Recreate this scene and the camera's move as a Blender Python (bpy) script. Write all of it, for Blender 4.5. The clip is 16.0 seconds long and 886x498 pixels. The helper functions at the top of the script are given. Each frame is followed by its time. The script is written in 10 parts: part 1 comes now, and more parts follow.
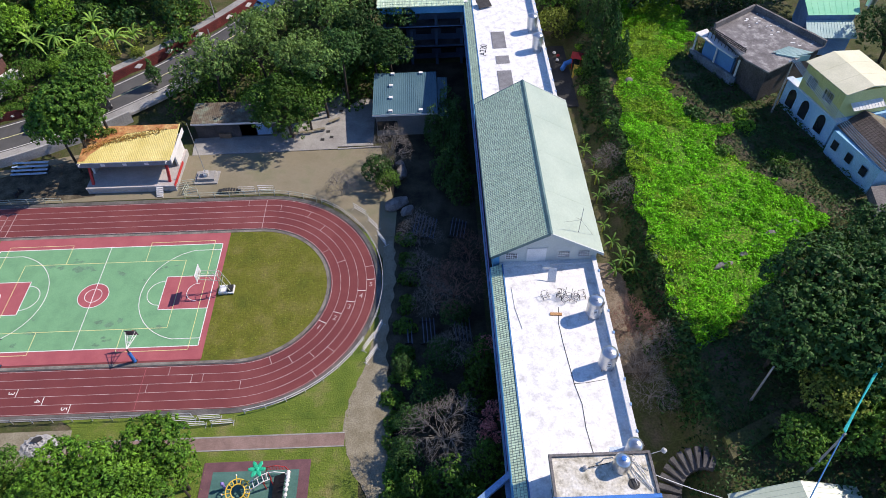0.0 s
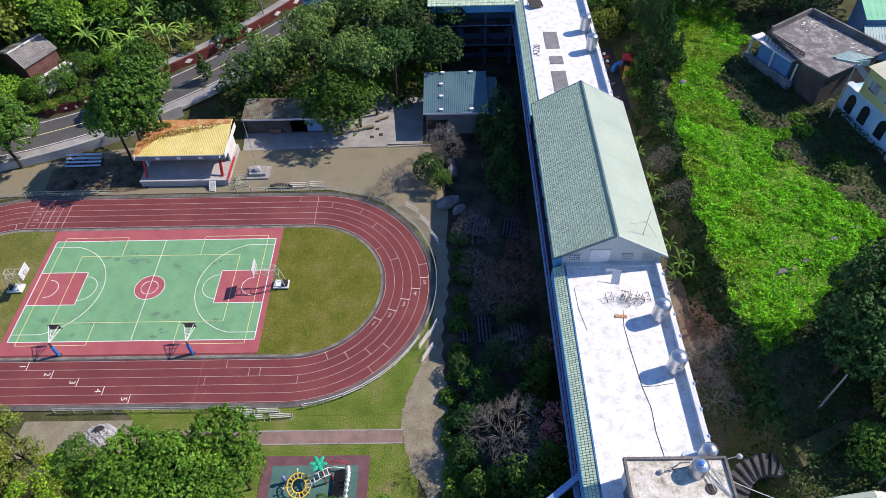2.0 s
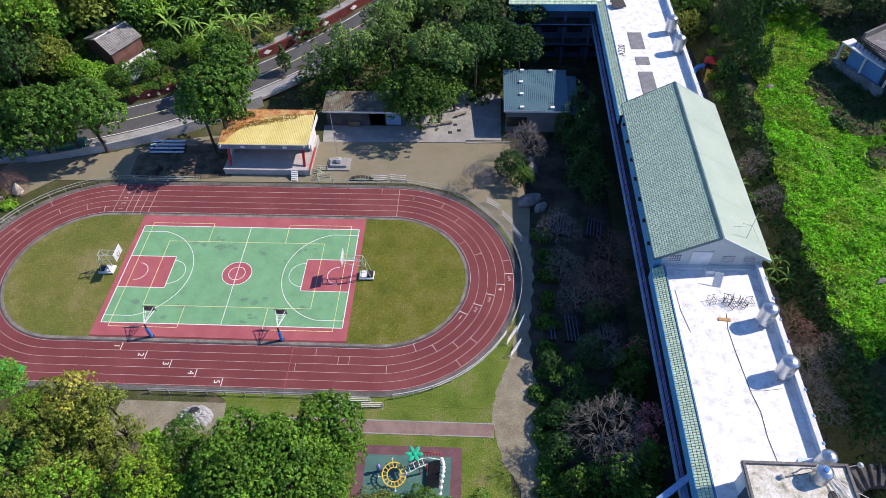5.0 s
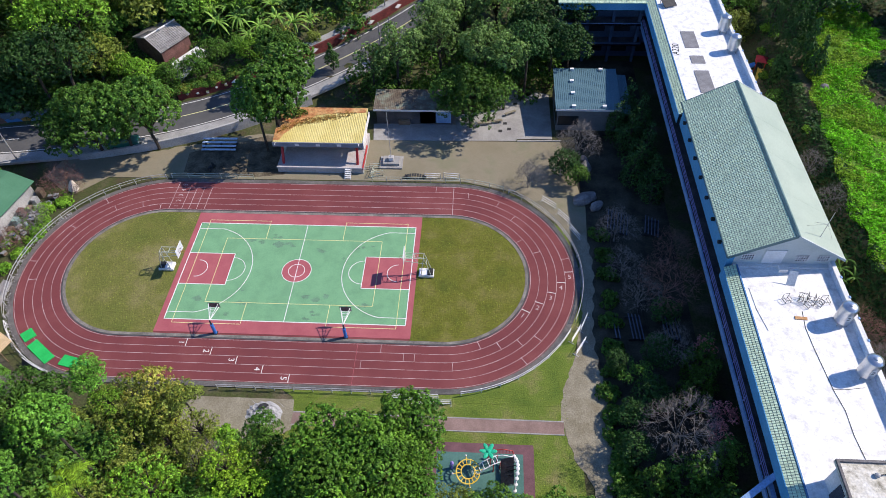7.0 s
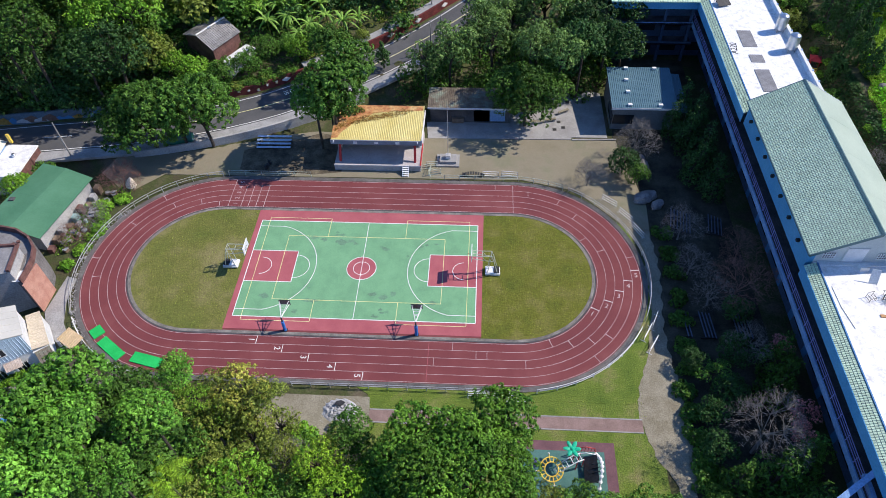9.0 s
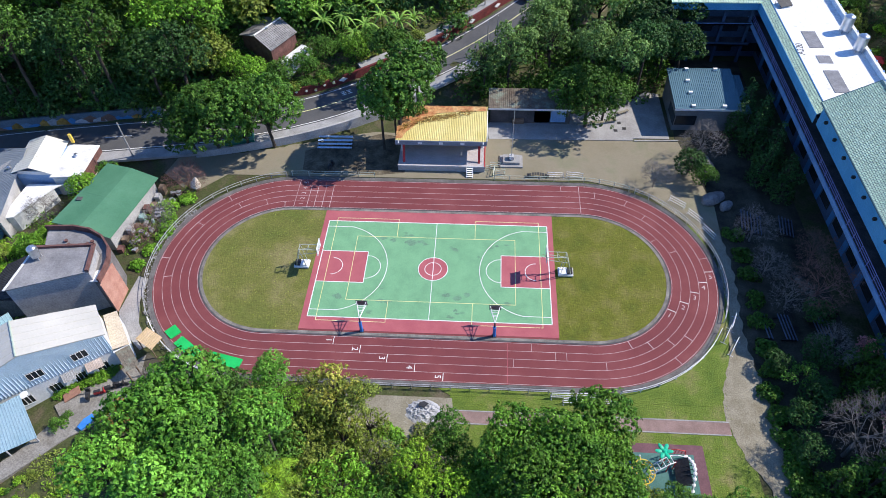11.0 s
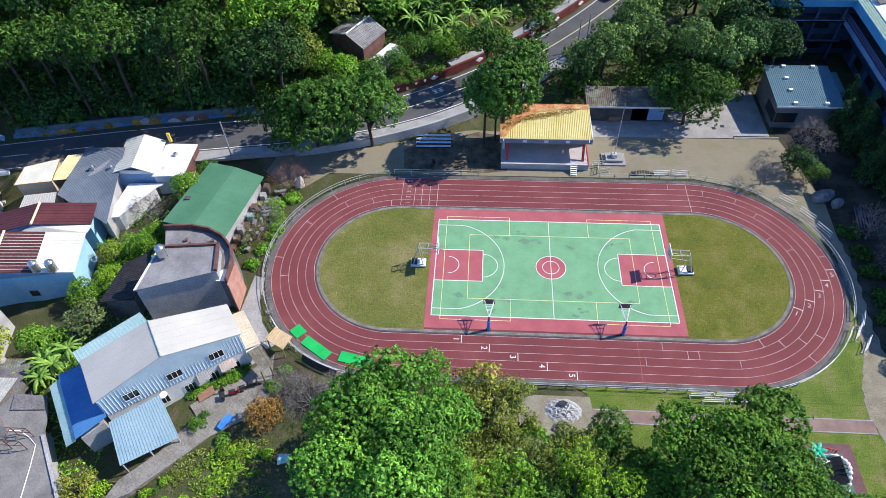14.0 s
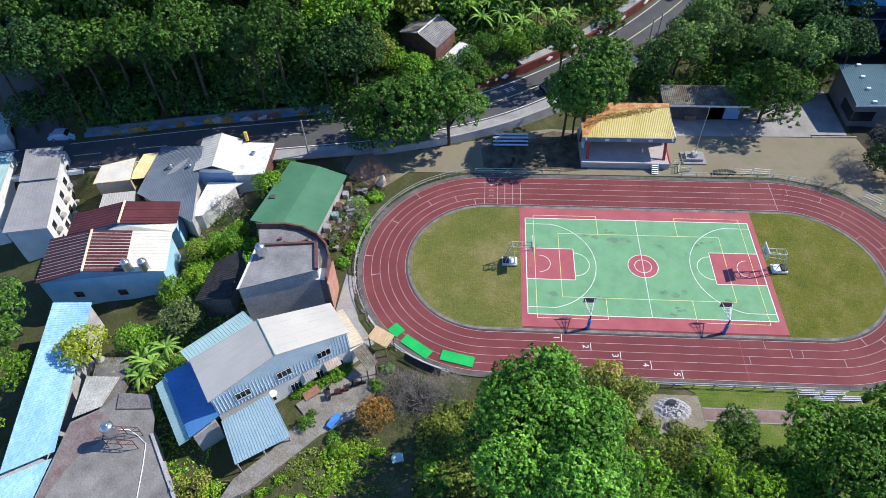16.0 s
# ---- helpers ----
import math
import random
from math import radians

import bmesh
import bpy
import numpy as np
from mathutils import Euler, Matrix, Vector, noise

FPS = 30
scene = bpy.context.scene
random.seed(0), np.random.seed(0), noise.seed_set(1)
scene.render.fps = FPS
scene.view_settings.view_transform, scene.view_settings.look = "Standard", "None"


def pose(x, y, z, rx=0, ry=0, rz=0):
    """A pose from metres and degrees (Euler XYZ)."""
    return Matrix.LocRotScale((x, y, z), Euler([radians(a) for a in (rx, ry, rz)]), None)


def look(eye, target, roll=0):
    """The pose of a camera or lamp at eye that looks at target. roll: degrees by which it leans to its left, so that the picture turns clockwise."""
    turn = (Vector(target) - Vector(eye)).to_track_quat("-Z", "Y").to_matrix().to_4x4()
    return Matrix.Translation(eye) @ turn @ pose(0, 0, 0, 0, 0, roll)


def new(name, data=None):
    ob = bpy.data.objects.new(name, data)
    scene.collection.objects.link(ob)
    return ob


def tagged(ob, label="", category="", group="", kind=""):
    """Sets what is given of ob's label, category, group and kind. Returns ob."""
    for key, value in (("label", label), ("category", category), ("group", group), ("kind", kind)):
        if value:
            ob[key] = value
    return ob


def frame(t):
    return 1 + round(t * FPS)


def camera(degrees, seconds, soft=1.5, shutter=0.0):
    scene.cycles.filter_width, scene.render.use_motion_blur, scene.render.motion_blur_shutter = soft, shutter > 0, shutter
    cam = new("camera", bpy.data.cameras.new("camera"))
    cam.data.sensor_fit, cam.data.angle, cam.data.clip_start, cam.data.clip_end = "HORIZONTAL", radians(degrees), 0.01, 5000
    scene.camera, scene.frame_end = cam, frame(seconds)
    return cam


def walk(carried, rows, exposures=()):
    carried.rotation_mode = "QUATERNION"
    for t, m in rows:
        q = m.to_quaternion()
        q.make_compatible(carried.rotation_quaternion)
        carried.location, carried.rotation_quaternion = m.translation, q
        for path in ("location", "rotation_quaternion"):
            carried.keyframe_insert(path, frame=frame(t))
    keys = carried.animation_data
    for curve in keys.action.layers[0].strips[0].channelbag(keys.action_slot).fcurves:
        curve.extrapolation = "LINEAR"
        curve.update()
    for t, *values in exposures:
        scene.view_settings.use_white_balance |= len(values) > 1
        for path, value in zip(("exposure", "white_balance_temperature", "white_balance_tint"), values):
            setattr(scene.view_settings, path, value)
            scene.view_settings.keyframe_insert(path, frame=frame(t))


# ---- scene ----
cam = camera(67.3, 16.0, soft=0.55)
PATH = [
    (0, (41.454, -49.064, 62.781), (41.464, -47.754, 61.27), -1.8),
    (0.5, (40.188, -49.005, 62.772), (40.197, -47.695, 61.261), -1.8),
    (1, (38.944, -48.968, 62.768), (38.95, -47.658, 61.256), -1.9),
    (1.5, (37.707, -48.988, 62.759), (37.7, -47.677, 61.248), -1.9),
    (2, (36.541, -49.02, 62.771), (36.511, -47.709, 61.26), -1.9),
    (2.5, (35.363, -49.054, 62.765), (35.311, -47.744, 61.254), -1.9),
    (3, (34.201, -49.118, 62.756), (34.133, -47.809, 61.246), -1.9),
    (3.5, (33.01, -49.24, 62.712), (32.932, -47.931, 61.202), -1.9),
    (4, (31.738, -49.401, 62.675), (31.652, -48.091, 61.166), -1.9),
    (4.2, (31.177, -49.468, 62.672), (31.089, -48.158, 61.163), -1.9),
    (6.5, (23.934, -50.166, 62.68), (23.831, -48.856, 61.172), -2.0),
    (7, (22.154, -50.316, 62.698), (22.047, -49.006, 61.19), -2.1),
    (7.5, (20.227, -50.482, 62.73), (20.119, -49.173, 61.222), -2.1),
    (8, (18.206, -50.679, 62.734), (18.099, -49.369, 61.227), -2.0),
    (8.5, (16.167, -50.872, 62.683), (16.061, -49.562, 61.175), -1.9),
    (9, (14.051, -50.942, 62.62), (13.948, -49.631, 61.113), -1.8),
    (9.2, (13.219, -50.961, 62.618), (13.115, -49.645, 61.115), -2.1),
    (11.3, (4.489, -51.371, 62.556), (4.374, -50.059, 61.052), -2.0),
    (11.5, (3.633, -51.411, 62.549), (3.519, -50.099, 61.043), -2.1),
    (12, (1.399, -51.491, 62.484), (1.284, -50.179, 60.98), -2.2),
    (12.5, (-0.986, -51.612, 62.516), (-1.102, -50.3, 61.011), -2.2),
    (13, (-3.405, -51.725, 62.568), (-3.52, -50.413, 61.063), -2.2),
    (13.5, (-5.898, -51.832, 62.593), (-6.015, -50.521, 61.088), -2.2),
    (14, (-8.434, -51.984, 62.649), (-8.55, -50.673, 61.143), -2.2),
    (14.5, (-11.076, -52.213, 62.638), (-11.193, -50.901, 61.133), -2.2),
    (15, (-13.853, -52.416, 62.675), (-13.968, -51.104, 61.169), -2.1),
    (15.5, (-16.711, -52.542, 62.68), (-16.826, -51.23, 61.175), -2.1),
    (16, (-19.684, -52.691, 62.697), (-19.797, -51.379, 61.191), -2.1),
]
walk(cam, [(t, look(eye, target, roll)) for t, eye, target, roll in PATH], exposures=[(0.0, 0.24, 6680, 18), (4.0, 0.26, 6580, 18), (8.5, 0.28, 6330, 16), (11.5, 0.50, 6130, 15), (14.5, 0.51, 6150, 14), (16.0, 0.42, 6220, 13)])
SKY_STRENGTH, SUN_STRENGTH = 0.155, 4.5

# ---- daylight ----
SUN_AZ, SUN_EL = math.radians(16.5), math.radians(43.5)      # sun stands to the east, a little north
sun_dir = Vector((math.cos(SUN_AZ) * math.cos(SUN_EL), math.sin(SUN_AZ) * math.cos(SUN_EL), math.sin(SUN_EL)))
world = bpy.data.worlds.new("sky")
scene.world = world
world.use_nodes = True
sky = world.node_tree.nodes.new("ShaderNodeTexSky")
sky.sky_type = "NISHITA"
sky.sun_disc = False
sky.sun_elevation = SUN_EL
sky.sun_rotation = math.pi / 2 - SUN_AZ
sky.altitude = 300.0
sky.dust_density = 0.1
sky.ozone_density = 10.0
world.node_tree.nodes["Background"].inputs["Strength"].default_value = SKY_STRENGTH
world.node_tree.links.new(sky.outputs["Color"], world.node_tree.nodes["Background"].inputs["Color"])
lamp = bpy.data.lights.new("sun", "SUN")
lamp.energy, lamp.angle, lamp.color = SUN_STRENGTH, math.radians(0.5), (1.0, 0.925, 0.785)
new("sun", lamp).matrix_world = look(sun_dir * 200, (0, 0, 0))

# ---- materials ----
def material(name, cols, scale=0.6, fine=9.0, rough=0.8, metal=0.0, bump=0.15, bump_scale=None, vary=0.0, island=0.0, spread=0.5,
             translucent=0.0, stretch=(1, 1, 1), dirt=0.25, spec=0.3):
    """Two or three colours mixed by broad noise, with fine grain, relief and, for repeats, a shift of tone per object or island."""
    m = bpy.data.materials.new(name)
    m.use_nodes = True
    t = m.node_tree
    n, l = t.nodes, t.links
    b = n["Principled BSDF"]
    b.inputs["Roughness"].default_value = rough
    b.inputs["Metallic"].default_value = metal
    b.inputs["Specular IOR Level"].default_value = spec
    geo = n.new("ShaderNodeNewGeometry")
    vec = n.new("ShaderNodeMapping")
    vec.inputs["Scale"].default_value = stretch
    l.new(geo.outputs["Position"], vec.inputs["Vector"])
    big = n.new("ShaderNodeTexNoise")
    big.inputs["Scale"].default_value, big.inputs["Detail"].default_value, big.inputs["Roughness"].default_value = scale, 5.0, 0.62
    l.new(vec.outputs["Vector"], big.inputs["Vector"])
    ramp = n.new("ShaderNodeValToRGB")
    e = ramp.color_ramp.elements
    lo, hi = 0.5 - spread * 0.32, 0.5 + spread * 0.32
    e[0].position, e[1].position = lo, hi
    e[0].color, e[1].color = (*cols[0], 1), (*cols[-1], 1)
    if len(cols) > 2:
        x = e.new(0.5)
        x.color = (*cols[1], 1)
    l.new(big.outputs["Fac"], ramp.inputs["Fac"])
    small = n.new("ShaderNodeTexNoise")
    small.inputs["Scale"].default_value, small.inputs["Detail"].default_value = fine, 4.0
    l.new(vec.outputs["Vector"], small.inputs["Vector"])
    grain = n.new("ShaderNodeMapRange")
    grain.inputs["From Min"].default_value, grain.inputs["From Max"].default_value = 0.3, 0.7
    grain.inputs["To Min"].default_value, grain.inputs["To Max"].default_value = 1 - dirt, 1 + dirt * 0.7
    l.new(small.outputs["Fac"], grain.inputs["Value"])
    mul = n.new("ShaderNodeVectorMath")
    mul.operation = "SCALE"
    l.new(ramp.outputs["Color"], mul.inputs[0])
    l.new(grain.outputs["Result"], mul.inputs["Scale"])
    out = mul.outputs["Vector"]
    for amount, node, sock in ((vary, "ShaderNodeObjectInfo", "Random"), (island, "ShaderNodeNewGeometry", "Random Per Island")):
        if amount:
            info = n.new(node)
            rng = n.new("ShaderNodeMapRange")
            rng.inputs["To Min"].default_value, rng.inputs["To Max"].default_value = 1 - amount, 1 + amount
            l.new(info.outputs[sock], rng.inputs["Value"])
            mm = n.new("ShaderNodeVectorMath")
            mm.operation = "SCALE"
            l.new(out, mm.inputs[0])
            l.new(rng.outputs["Result"], mm.inputs["Scale"])
            out = mm.outputs["Vector"]
    l.new(out, b.inputs["Base Color"])
    if bump:
        bt = small
        if bump_scale:
            bt = n.new("ShaderNodeTexNoise")
            bt.inputs["Scale"].default_value, bt.inputs["Detail"].default_value = bump_scale, 3.0
            l.new(vec.outputs["Vector"], bt.inputs["Vector"])
        bp = n.new("ShaderNodeBump")
        bp.inputs["Strength"].default_value, bp.inputs["Distance"].default_value = bump, 0.1
        l.new(bt.outputs["Fac"], bp.inputs["Height"])
        l.new(bp.outputs["Normal"], b.inputs["Normal"])
    if translucent:
        tr = n.new("ShaderNodeBsdfTranslucent")
        bright = n.new("ShaderNodeVectorMath")
        bright.operation = "MULTIPLY"
        bright.inputs[1].default_value = (1.25, 1.3, 0.6)
        l.new(out, bright.inputs[0])
        l.new(bright.outputs["Vector"], tr.inputs["Color"])
        mx = n.new("ShaderNodeMixShader")
        mx.inputs["Fac"].default_value = translucent
        l.new(b.outputs["BSDF"], mx.inputs[1])
        l.new(tr.outputs["BSDF"], mx.inputs[2])
        l.new(mx.outputs["Shader"], n["Material Output"].inputs["Surface"])
    return m


def leafy(name, dark, light, trans=0.22):
    dark, light = (tuple(c * k for c, k in zip(col, (2.0, 2.05, 1.5))) for col in (dark, light))
    return material(name, (dark, light), scale=0.45, fine=2.4, rough=0.5, bump=0, vary=0.2, island=0.55, translucent=trans * 0.6, dirt=0.36, spec=0.15)


ASPHALT = material("asphalt", ((0.075, 0.077, 0.08), (0.11, 0.11, 0.11)), 0.25, 30, 0.9, bump=0.2, dirt=0.18)
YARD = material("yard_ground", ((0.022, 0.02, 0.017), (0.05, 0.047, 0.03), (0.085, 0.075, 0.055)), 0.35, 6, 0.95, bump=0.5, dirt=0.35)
EARTH = material("earth", ((0.075, 0.058, 0.035), (0.06, 0.075, 0.022), (0.13, 0.105, 0.07)), 0.22, 5, 0.95, bump=0.6, dirt=0.35)
GRASS = material("grass", ((0.085, 0.14, 0.018), (0.13, 0.185, 0.026), (0.22, 0.205, 0.08)), 0.34, 7, 0.9, bump=0.8, dirt=0.36, spread=0.6)
LAWN = material("lawn", ((0.085, 0.108, 0.012), (0.13, 0.138, 0.016), (0.19, 0.17, 0.05)), 0.26, 7, 0.9, bump=0.8, dirt=0.36, spread=0.62)
LAWN_DRY = material("lawn_dry", ((0.085, 0.122, 0.018), (0.15, 0.155, 0.035), (0.28, 0.235, 0.115)), 0.13, 7, 0.9, bump=0.8, dirt=0.38, spread=0.8)
DIRT = material("dirt_path", ((0.20, 0.175, 0.12), (0.30, 0.275, 0.205)), 0.5, 7, 0.95, bump=0.4, dirt=0.3)
GRAVEL = material("gravel_yard", ((0.215, 0.19, 0.125), (0.245, 0.215, 0.15), (0.20, 0.195, 0.12)), 0.2, 18, 0.95, bump=0.3, dirt=0.2)
CONCRETE = material("concrete", ((0.26, 0.25, 0.24), (0.36, 0.355, 0.34)), 0.5, 8, 0.9, bump=0.2, dirt=0.25)
OLD_CONCRETE = material("stained_concrete", ((0.09, 0.085, 0.085), (0.17, 0.16, 0.155), (0.24, 0.23, 0.22)), 0.35, 5, 0.9, bump=0.3, dirt=0.35, spread=0.8)
PAVEMENT = material("pavement", ((0.27, 0.268, 0.26), (0.38, 0.378, 0.37)), 0.5, 9, 0.9, bump=0.15, dirt=0.25)
TRACK = material("track_rubber", ((0.145, 0.038, 0.042), (0.177, 0.046, 0.048), (0.225, 0.070, 0.07)), 0.13, 22, 0.85, bump=0.15, dirt=0.14, spread=0.7)
COURT_GREEN = material("court_green", ((0.125, 0.28, 0.15), (0.165, 0.36, 0.188), (0.195, 0.41, 0.215)), 0.42, 9, 0.75, bump=0.08, dirt=0.11, spread=0.95)
COURT_RED = material("court_red", ((0.34, 0.085, 0.10), (0.42, 0.12, 0.13)), 0.35, 14, 0.8, bump=0.08, dirt=0.12)
STAIN = material("court_stain", ((0.115, 0.21, 0.135), (0.16, 0.31, 0.19)), 0.9, 9, 0.8, bump=0.08, dirt=0.2)
STAIN_FAINT = material("court_stain_faint", ((0.13, 0.27, 0.155), (0.16, 0.33, 0.185)), 1.4, 9, 0.8, bump=0.08, dirt=0.2)
LINE_WHITE = material("line_white", ((0.72, 0.72, 0.69), (0.82, 0.82, 0.8)), 0.8, 10, 0.75, bump=0, dirt=0.12)
LANE_WHITE = material("lane_white", ((0.40, 0.28, 0.28), (0.64, 0.54, 0.53)), 0.4, 8, 0.8, bump=0, dirt=0.2)
LINE_YELLOW = material("line_yellow", ((0.72, 0.70, 0.28), (0.80, 0.78, 0.42)), 0.8, 10, 0.75, bump=0, dirt=0.12)
KERB = material("kerb_grey", ((0.085, 0.08, 0.076), (0.17, 0.16, 0.15)), 0.6, 9, 0.9, bump=0.2, dirt=0.3)
PALE_KERB = material("kerb_pale", ((0.13, 0.12, 0.105), (0.27, 0.25, 0.22)), 0.7, 9, 0.9, bump=0.2, dirt=0.35)
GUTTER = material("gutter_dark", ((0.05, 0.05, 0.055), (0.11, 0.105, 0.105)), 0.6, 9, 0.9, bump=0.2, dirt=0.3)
WHITE_ROOF = material("white_roof_coat", ((0.50, 0.49, 0.47), (0.78, 0.78, 0.77), (0.84, 0.84, 0.83)), 1.1, 6, 0.6, bump=0.12, dirt=0.12, spread=0.8)
STAINED_ROOF = material("stained_roof_coat", ((0.11, 0.095, 0.05), (0.58, 0.55, 0.46), (0.76, 0.75, 0.71)), 1.3, 5, 0.8, bump=0.2, dirt=0.25, spread=0.75)
WALL_WHITE = material("wall_white", ((0.60, 0.61, 0.60), (0.74, 0.74, 0.72)), 0.35, 7, 0.8, bump=0.1, dirt=0.15)
WALL_GREY = material("wall_grey", ((0.32, 0.32, 0.32), (0.48, 0.47, 0.46)), 0.35, 6, 0.85, bump=0.15, dirt=0.25)
WALL_BLUE = material("wall_blue", ((0.16, 0.30, 0.52), (0.28, 0.44, 0.66)), 0.3, 6, 0.8, bump=0.1, dirt=0.2)
PARAPET_BLUE = material("parapet_blue", ((0.42, 0.55, 0.70), (0.66, 0.72, 0.78)), 0.5, 6, 0.75, bump=0.1, dirt=0.2)
FASCIA_BLUE = material("fascia_blue", ((0.08, 0.33, 0.58), (0.14, 0.42, 0.66)), 0.3, 6, 0.75, bump=0.1, dirt=0.12)
RAIL_PURPLE = material("rail_purple", ((0.22, 0.20, 0.42), (0.30, 0.28, 0.50)), 0.6, 9, 0.6, bump=0.02, dirt=0.12)
TRIM_BLUE = material("trim_blue", ((0.05, 0.17, 0.35), (0.07, 0.22, 0.42)), 0.6, 9, 0.6, bump=0.05, dirt=0.1)
TILE_GREEN = material("roof_tile_green", ((0.55, 0.69, 0.49), (0.65, 0.79, 0.57)), 0.3, 6, 0.6, bump=0.1, island=0.12, dirt=0.15, spec=0.3)
SHEET_PALE = material("roof_sheet_pale", ((0.36, 0.43, 0.345), (0.42, 0.49, 0.395)), 0.3, 5, 0.36, bump=0.02, dirt=0.08, spec=0.6)
RIDGE_GREEN = material("ridge_green", ((0.07, 0.14, 0.15), (0.12, 0.20, 0.20)), 0.5, 8, 0.5, bump=0.05)
GABLE = material("gable_wall", ((0.50, 0.54, 0.52), (0.58, 0.62, 0.59)), 0.4, 8, 0.75, bump=0.05, dirt=0.1)
GLASS_DARK = material("window_glass", ((0.015, 0.02, 0.025), (0.03, 0.035, 0.04)), 0.6, 4, 0.12, bump=0, dirt=0.05, spec=0.6)
STEEL = material("stainless_steel", ((0.55, 0.56, 0.57), (0.68, 0.69, 0.70)), 1.5, 9, 0.28, 0.9, bump=0.03, dirt=0.08)
PIPE = material("pipe_grey", ((0.34, 0.34, 0.34), (0.46, 0.46, 0.45)), 2, 12, 0.5, 0.2, bump=0, dirt=0.15)
RAIL = material("rail_metal", ((0.42, 0.43, 0.43), (0.58, 0.58, 0.57)), 0.8, 9, 0.5, 0.4, bump=0, dirt=0.2)
RAIL_GREEN = material("rail_green_white", ((0.40, 0.45, 0.34), (0.56, 0.58, 0.48)), 0.8, 9, 0.5, 0.2, bump=0, dirt=0.2)
DARK_METAL = material("dark_metal", ((0.03, 0.03, 0.032), (0.06, 0.06, 0.06)), 2, 12, 0.6, 0.3, bump=0, dirt=0.2)
WHITE_PAINT = material("white_paint", ((0.70, 0.70, 0.69), (0.80, 0.80, 0.79)), 0.8, 8, 0.55, bump=0.02, dirt=0.1)
BLUE_PAINT = material("blue_paint", ((0.03, 0.16, 0.50), (0.05, 0.22, 0.60)), 0.8, 8, 0.5, bump=0.02, dirt=0.12)
RED_PAINT = material("red_paint", ((0.40, 0.03, 0.03), (0.52, 0.05, 0.05)), 0.8, 8, 0.55, bump=0.02, dirt=0.15)
YELLOW_PAINT = material("yellow_paint", ((0.72, 0.47, 0.05), (0.82, 0.58, 0.10)), 0.8, 8, 0.5, bump=0.02, dirt=0.12)
BARK = material("bark", ((0.04, 0.032, 0.026), (0.085, 0.07, 0.055)), 1.5, 14, 0.95, bump=0.5, dirt=0.3)
TWIG_GREY = material("twig_grey", ((0.155, 0.14, 0.125), (0.25, 0.228, 0.205)), 1.2, 9, 0.9, bump=0, dirt=0.2)
TWIG_RED = material("twig_red", ((0.17, 0.095, 0.075), (0.25, 0.14, 0.11)), 1.2, 9, 0.9, bump=0, dirt=0.2)
WOOD = material("weathered_wood", ((0.16, 0.11, 0.075), (0.27, 0.20, 0.14)), 1.5, 12, 0.85, bump=0.2, dirt=0.25)
LEAF_MID = leafy("leaf_mid", (0.033, 0.084, 0.016), (0.07, 0.14, 0.027))
LEAF_BRIGHT = leafy("leaf_bright", (0.055, 0.13, 0.015), (0.115, 0.21, 0.027), 0.28)
# darkest leaf green; on shaded crowns and banks the shade is in this colour
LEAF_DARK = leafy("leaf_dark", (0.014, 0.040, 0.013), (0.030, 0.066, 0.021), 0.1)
LEAF_OLIVE = leafy("leaf_olive", (0.07, 0.10, 0.023), (0.135, 0.16, 0.038))
LEAF_GREY = leafy("leaf_grey_green", (0.07, 0.10, 0.05), (0.12, 0.15, 0.075))
LEAF_YELLOW = leafy("leaf_yellow", (0.12, 0.13, 0.028), (0.205, 0.195, 0.048))
LEAF_RUST = leafy("leaf_rust", (0.13, 0.075, 0.025), (0.22, 0.12, 0.04))
LEAF_LIME = leafy("leaf_lime", (0.085, 0.17, 0.015), (0.15, 0.24, 0.025), 0.3)
BANANA = leafy("banana_leaf", (0.06, 0.125, 0.028), (0.15, 0.235, 0.06), 0.35)
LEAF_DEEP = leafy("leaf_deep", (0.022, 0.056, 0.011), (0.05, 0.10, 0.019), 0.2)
LEAF_PINE = leafy("leaf_pine", (0.045, 0.088, 0.03), (0.10, 0.155, 0.055), 0.25)
PINK = leafy("pink_blossom", (0.30, 0.10, 0.16), (0.42, 0.18, 0.24))


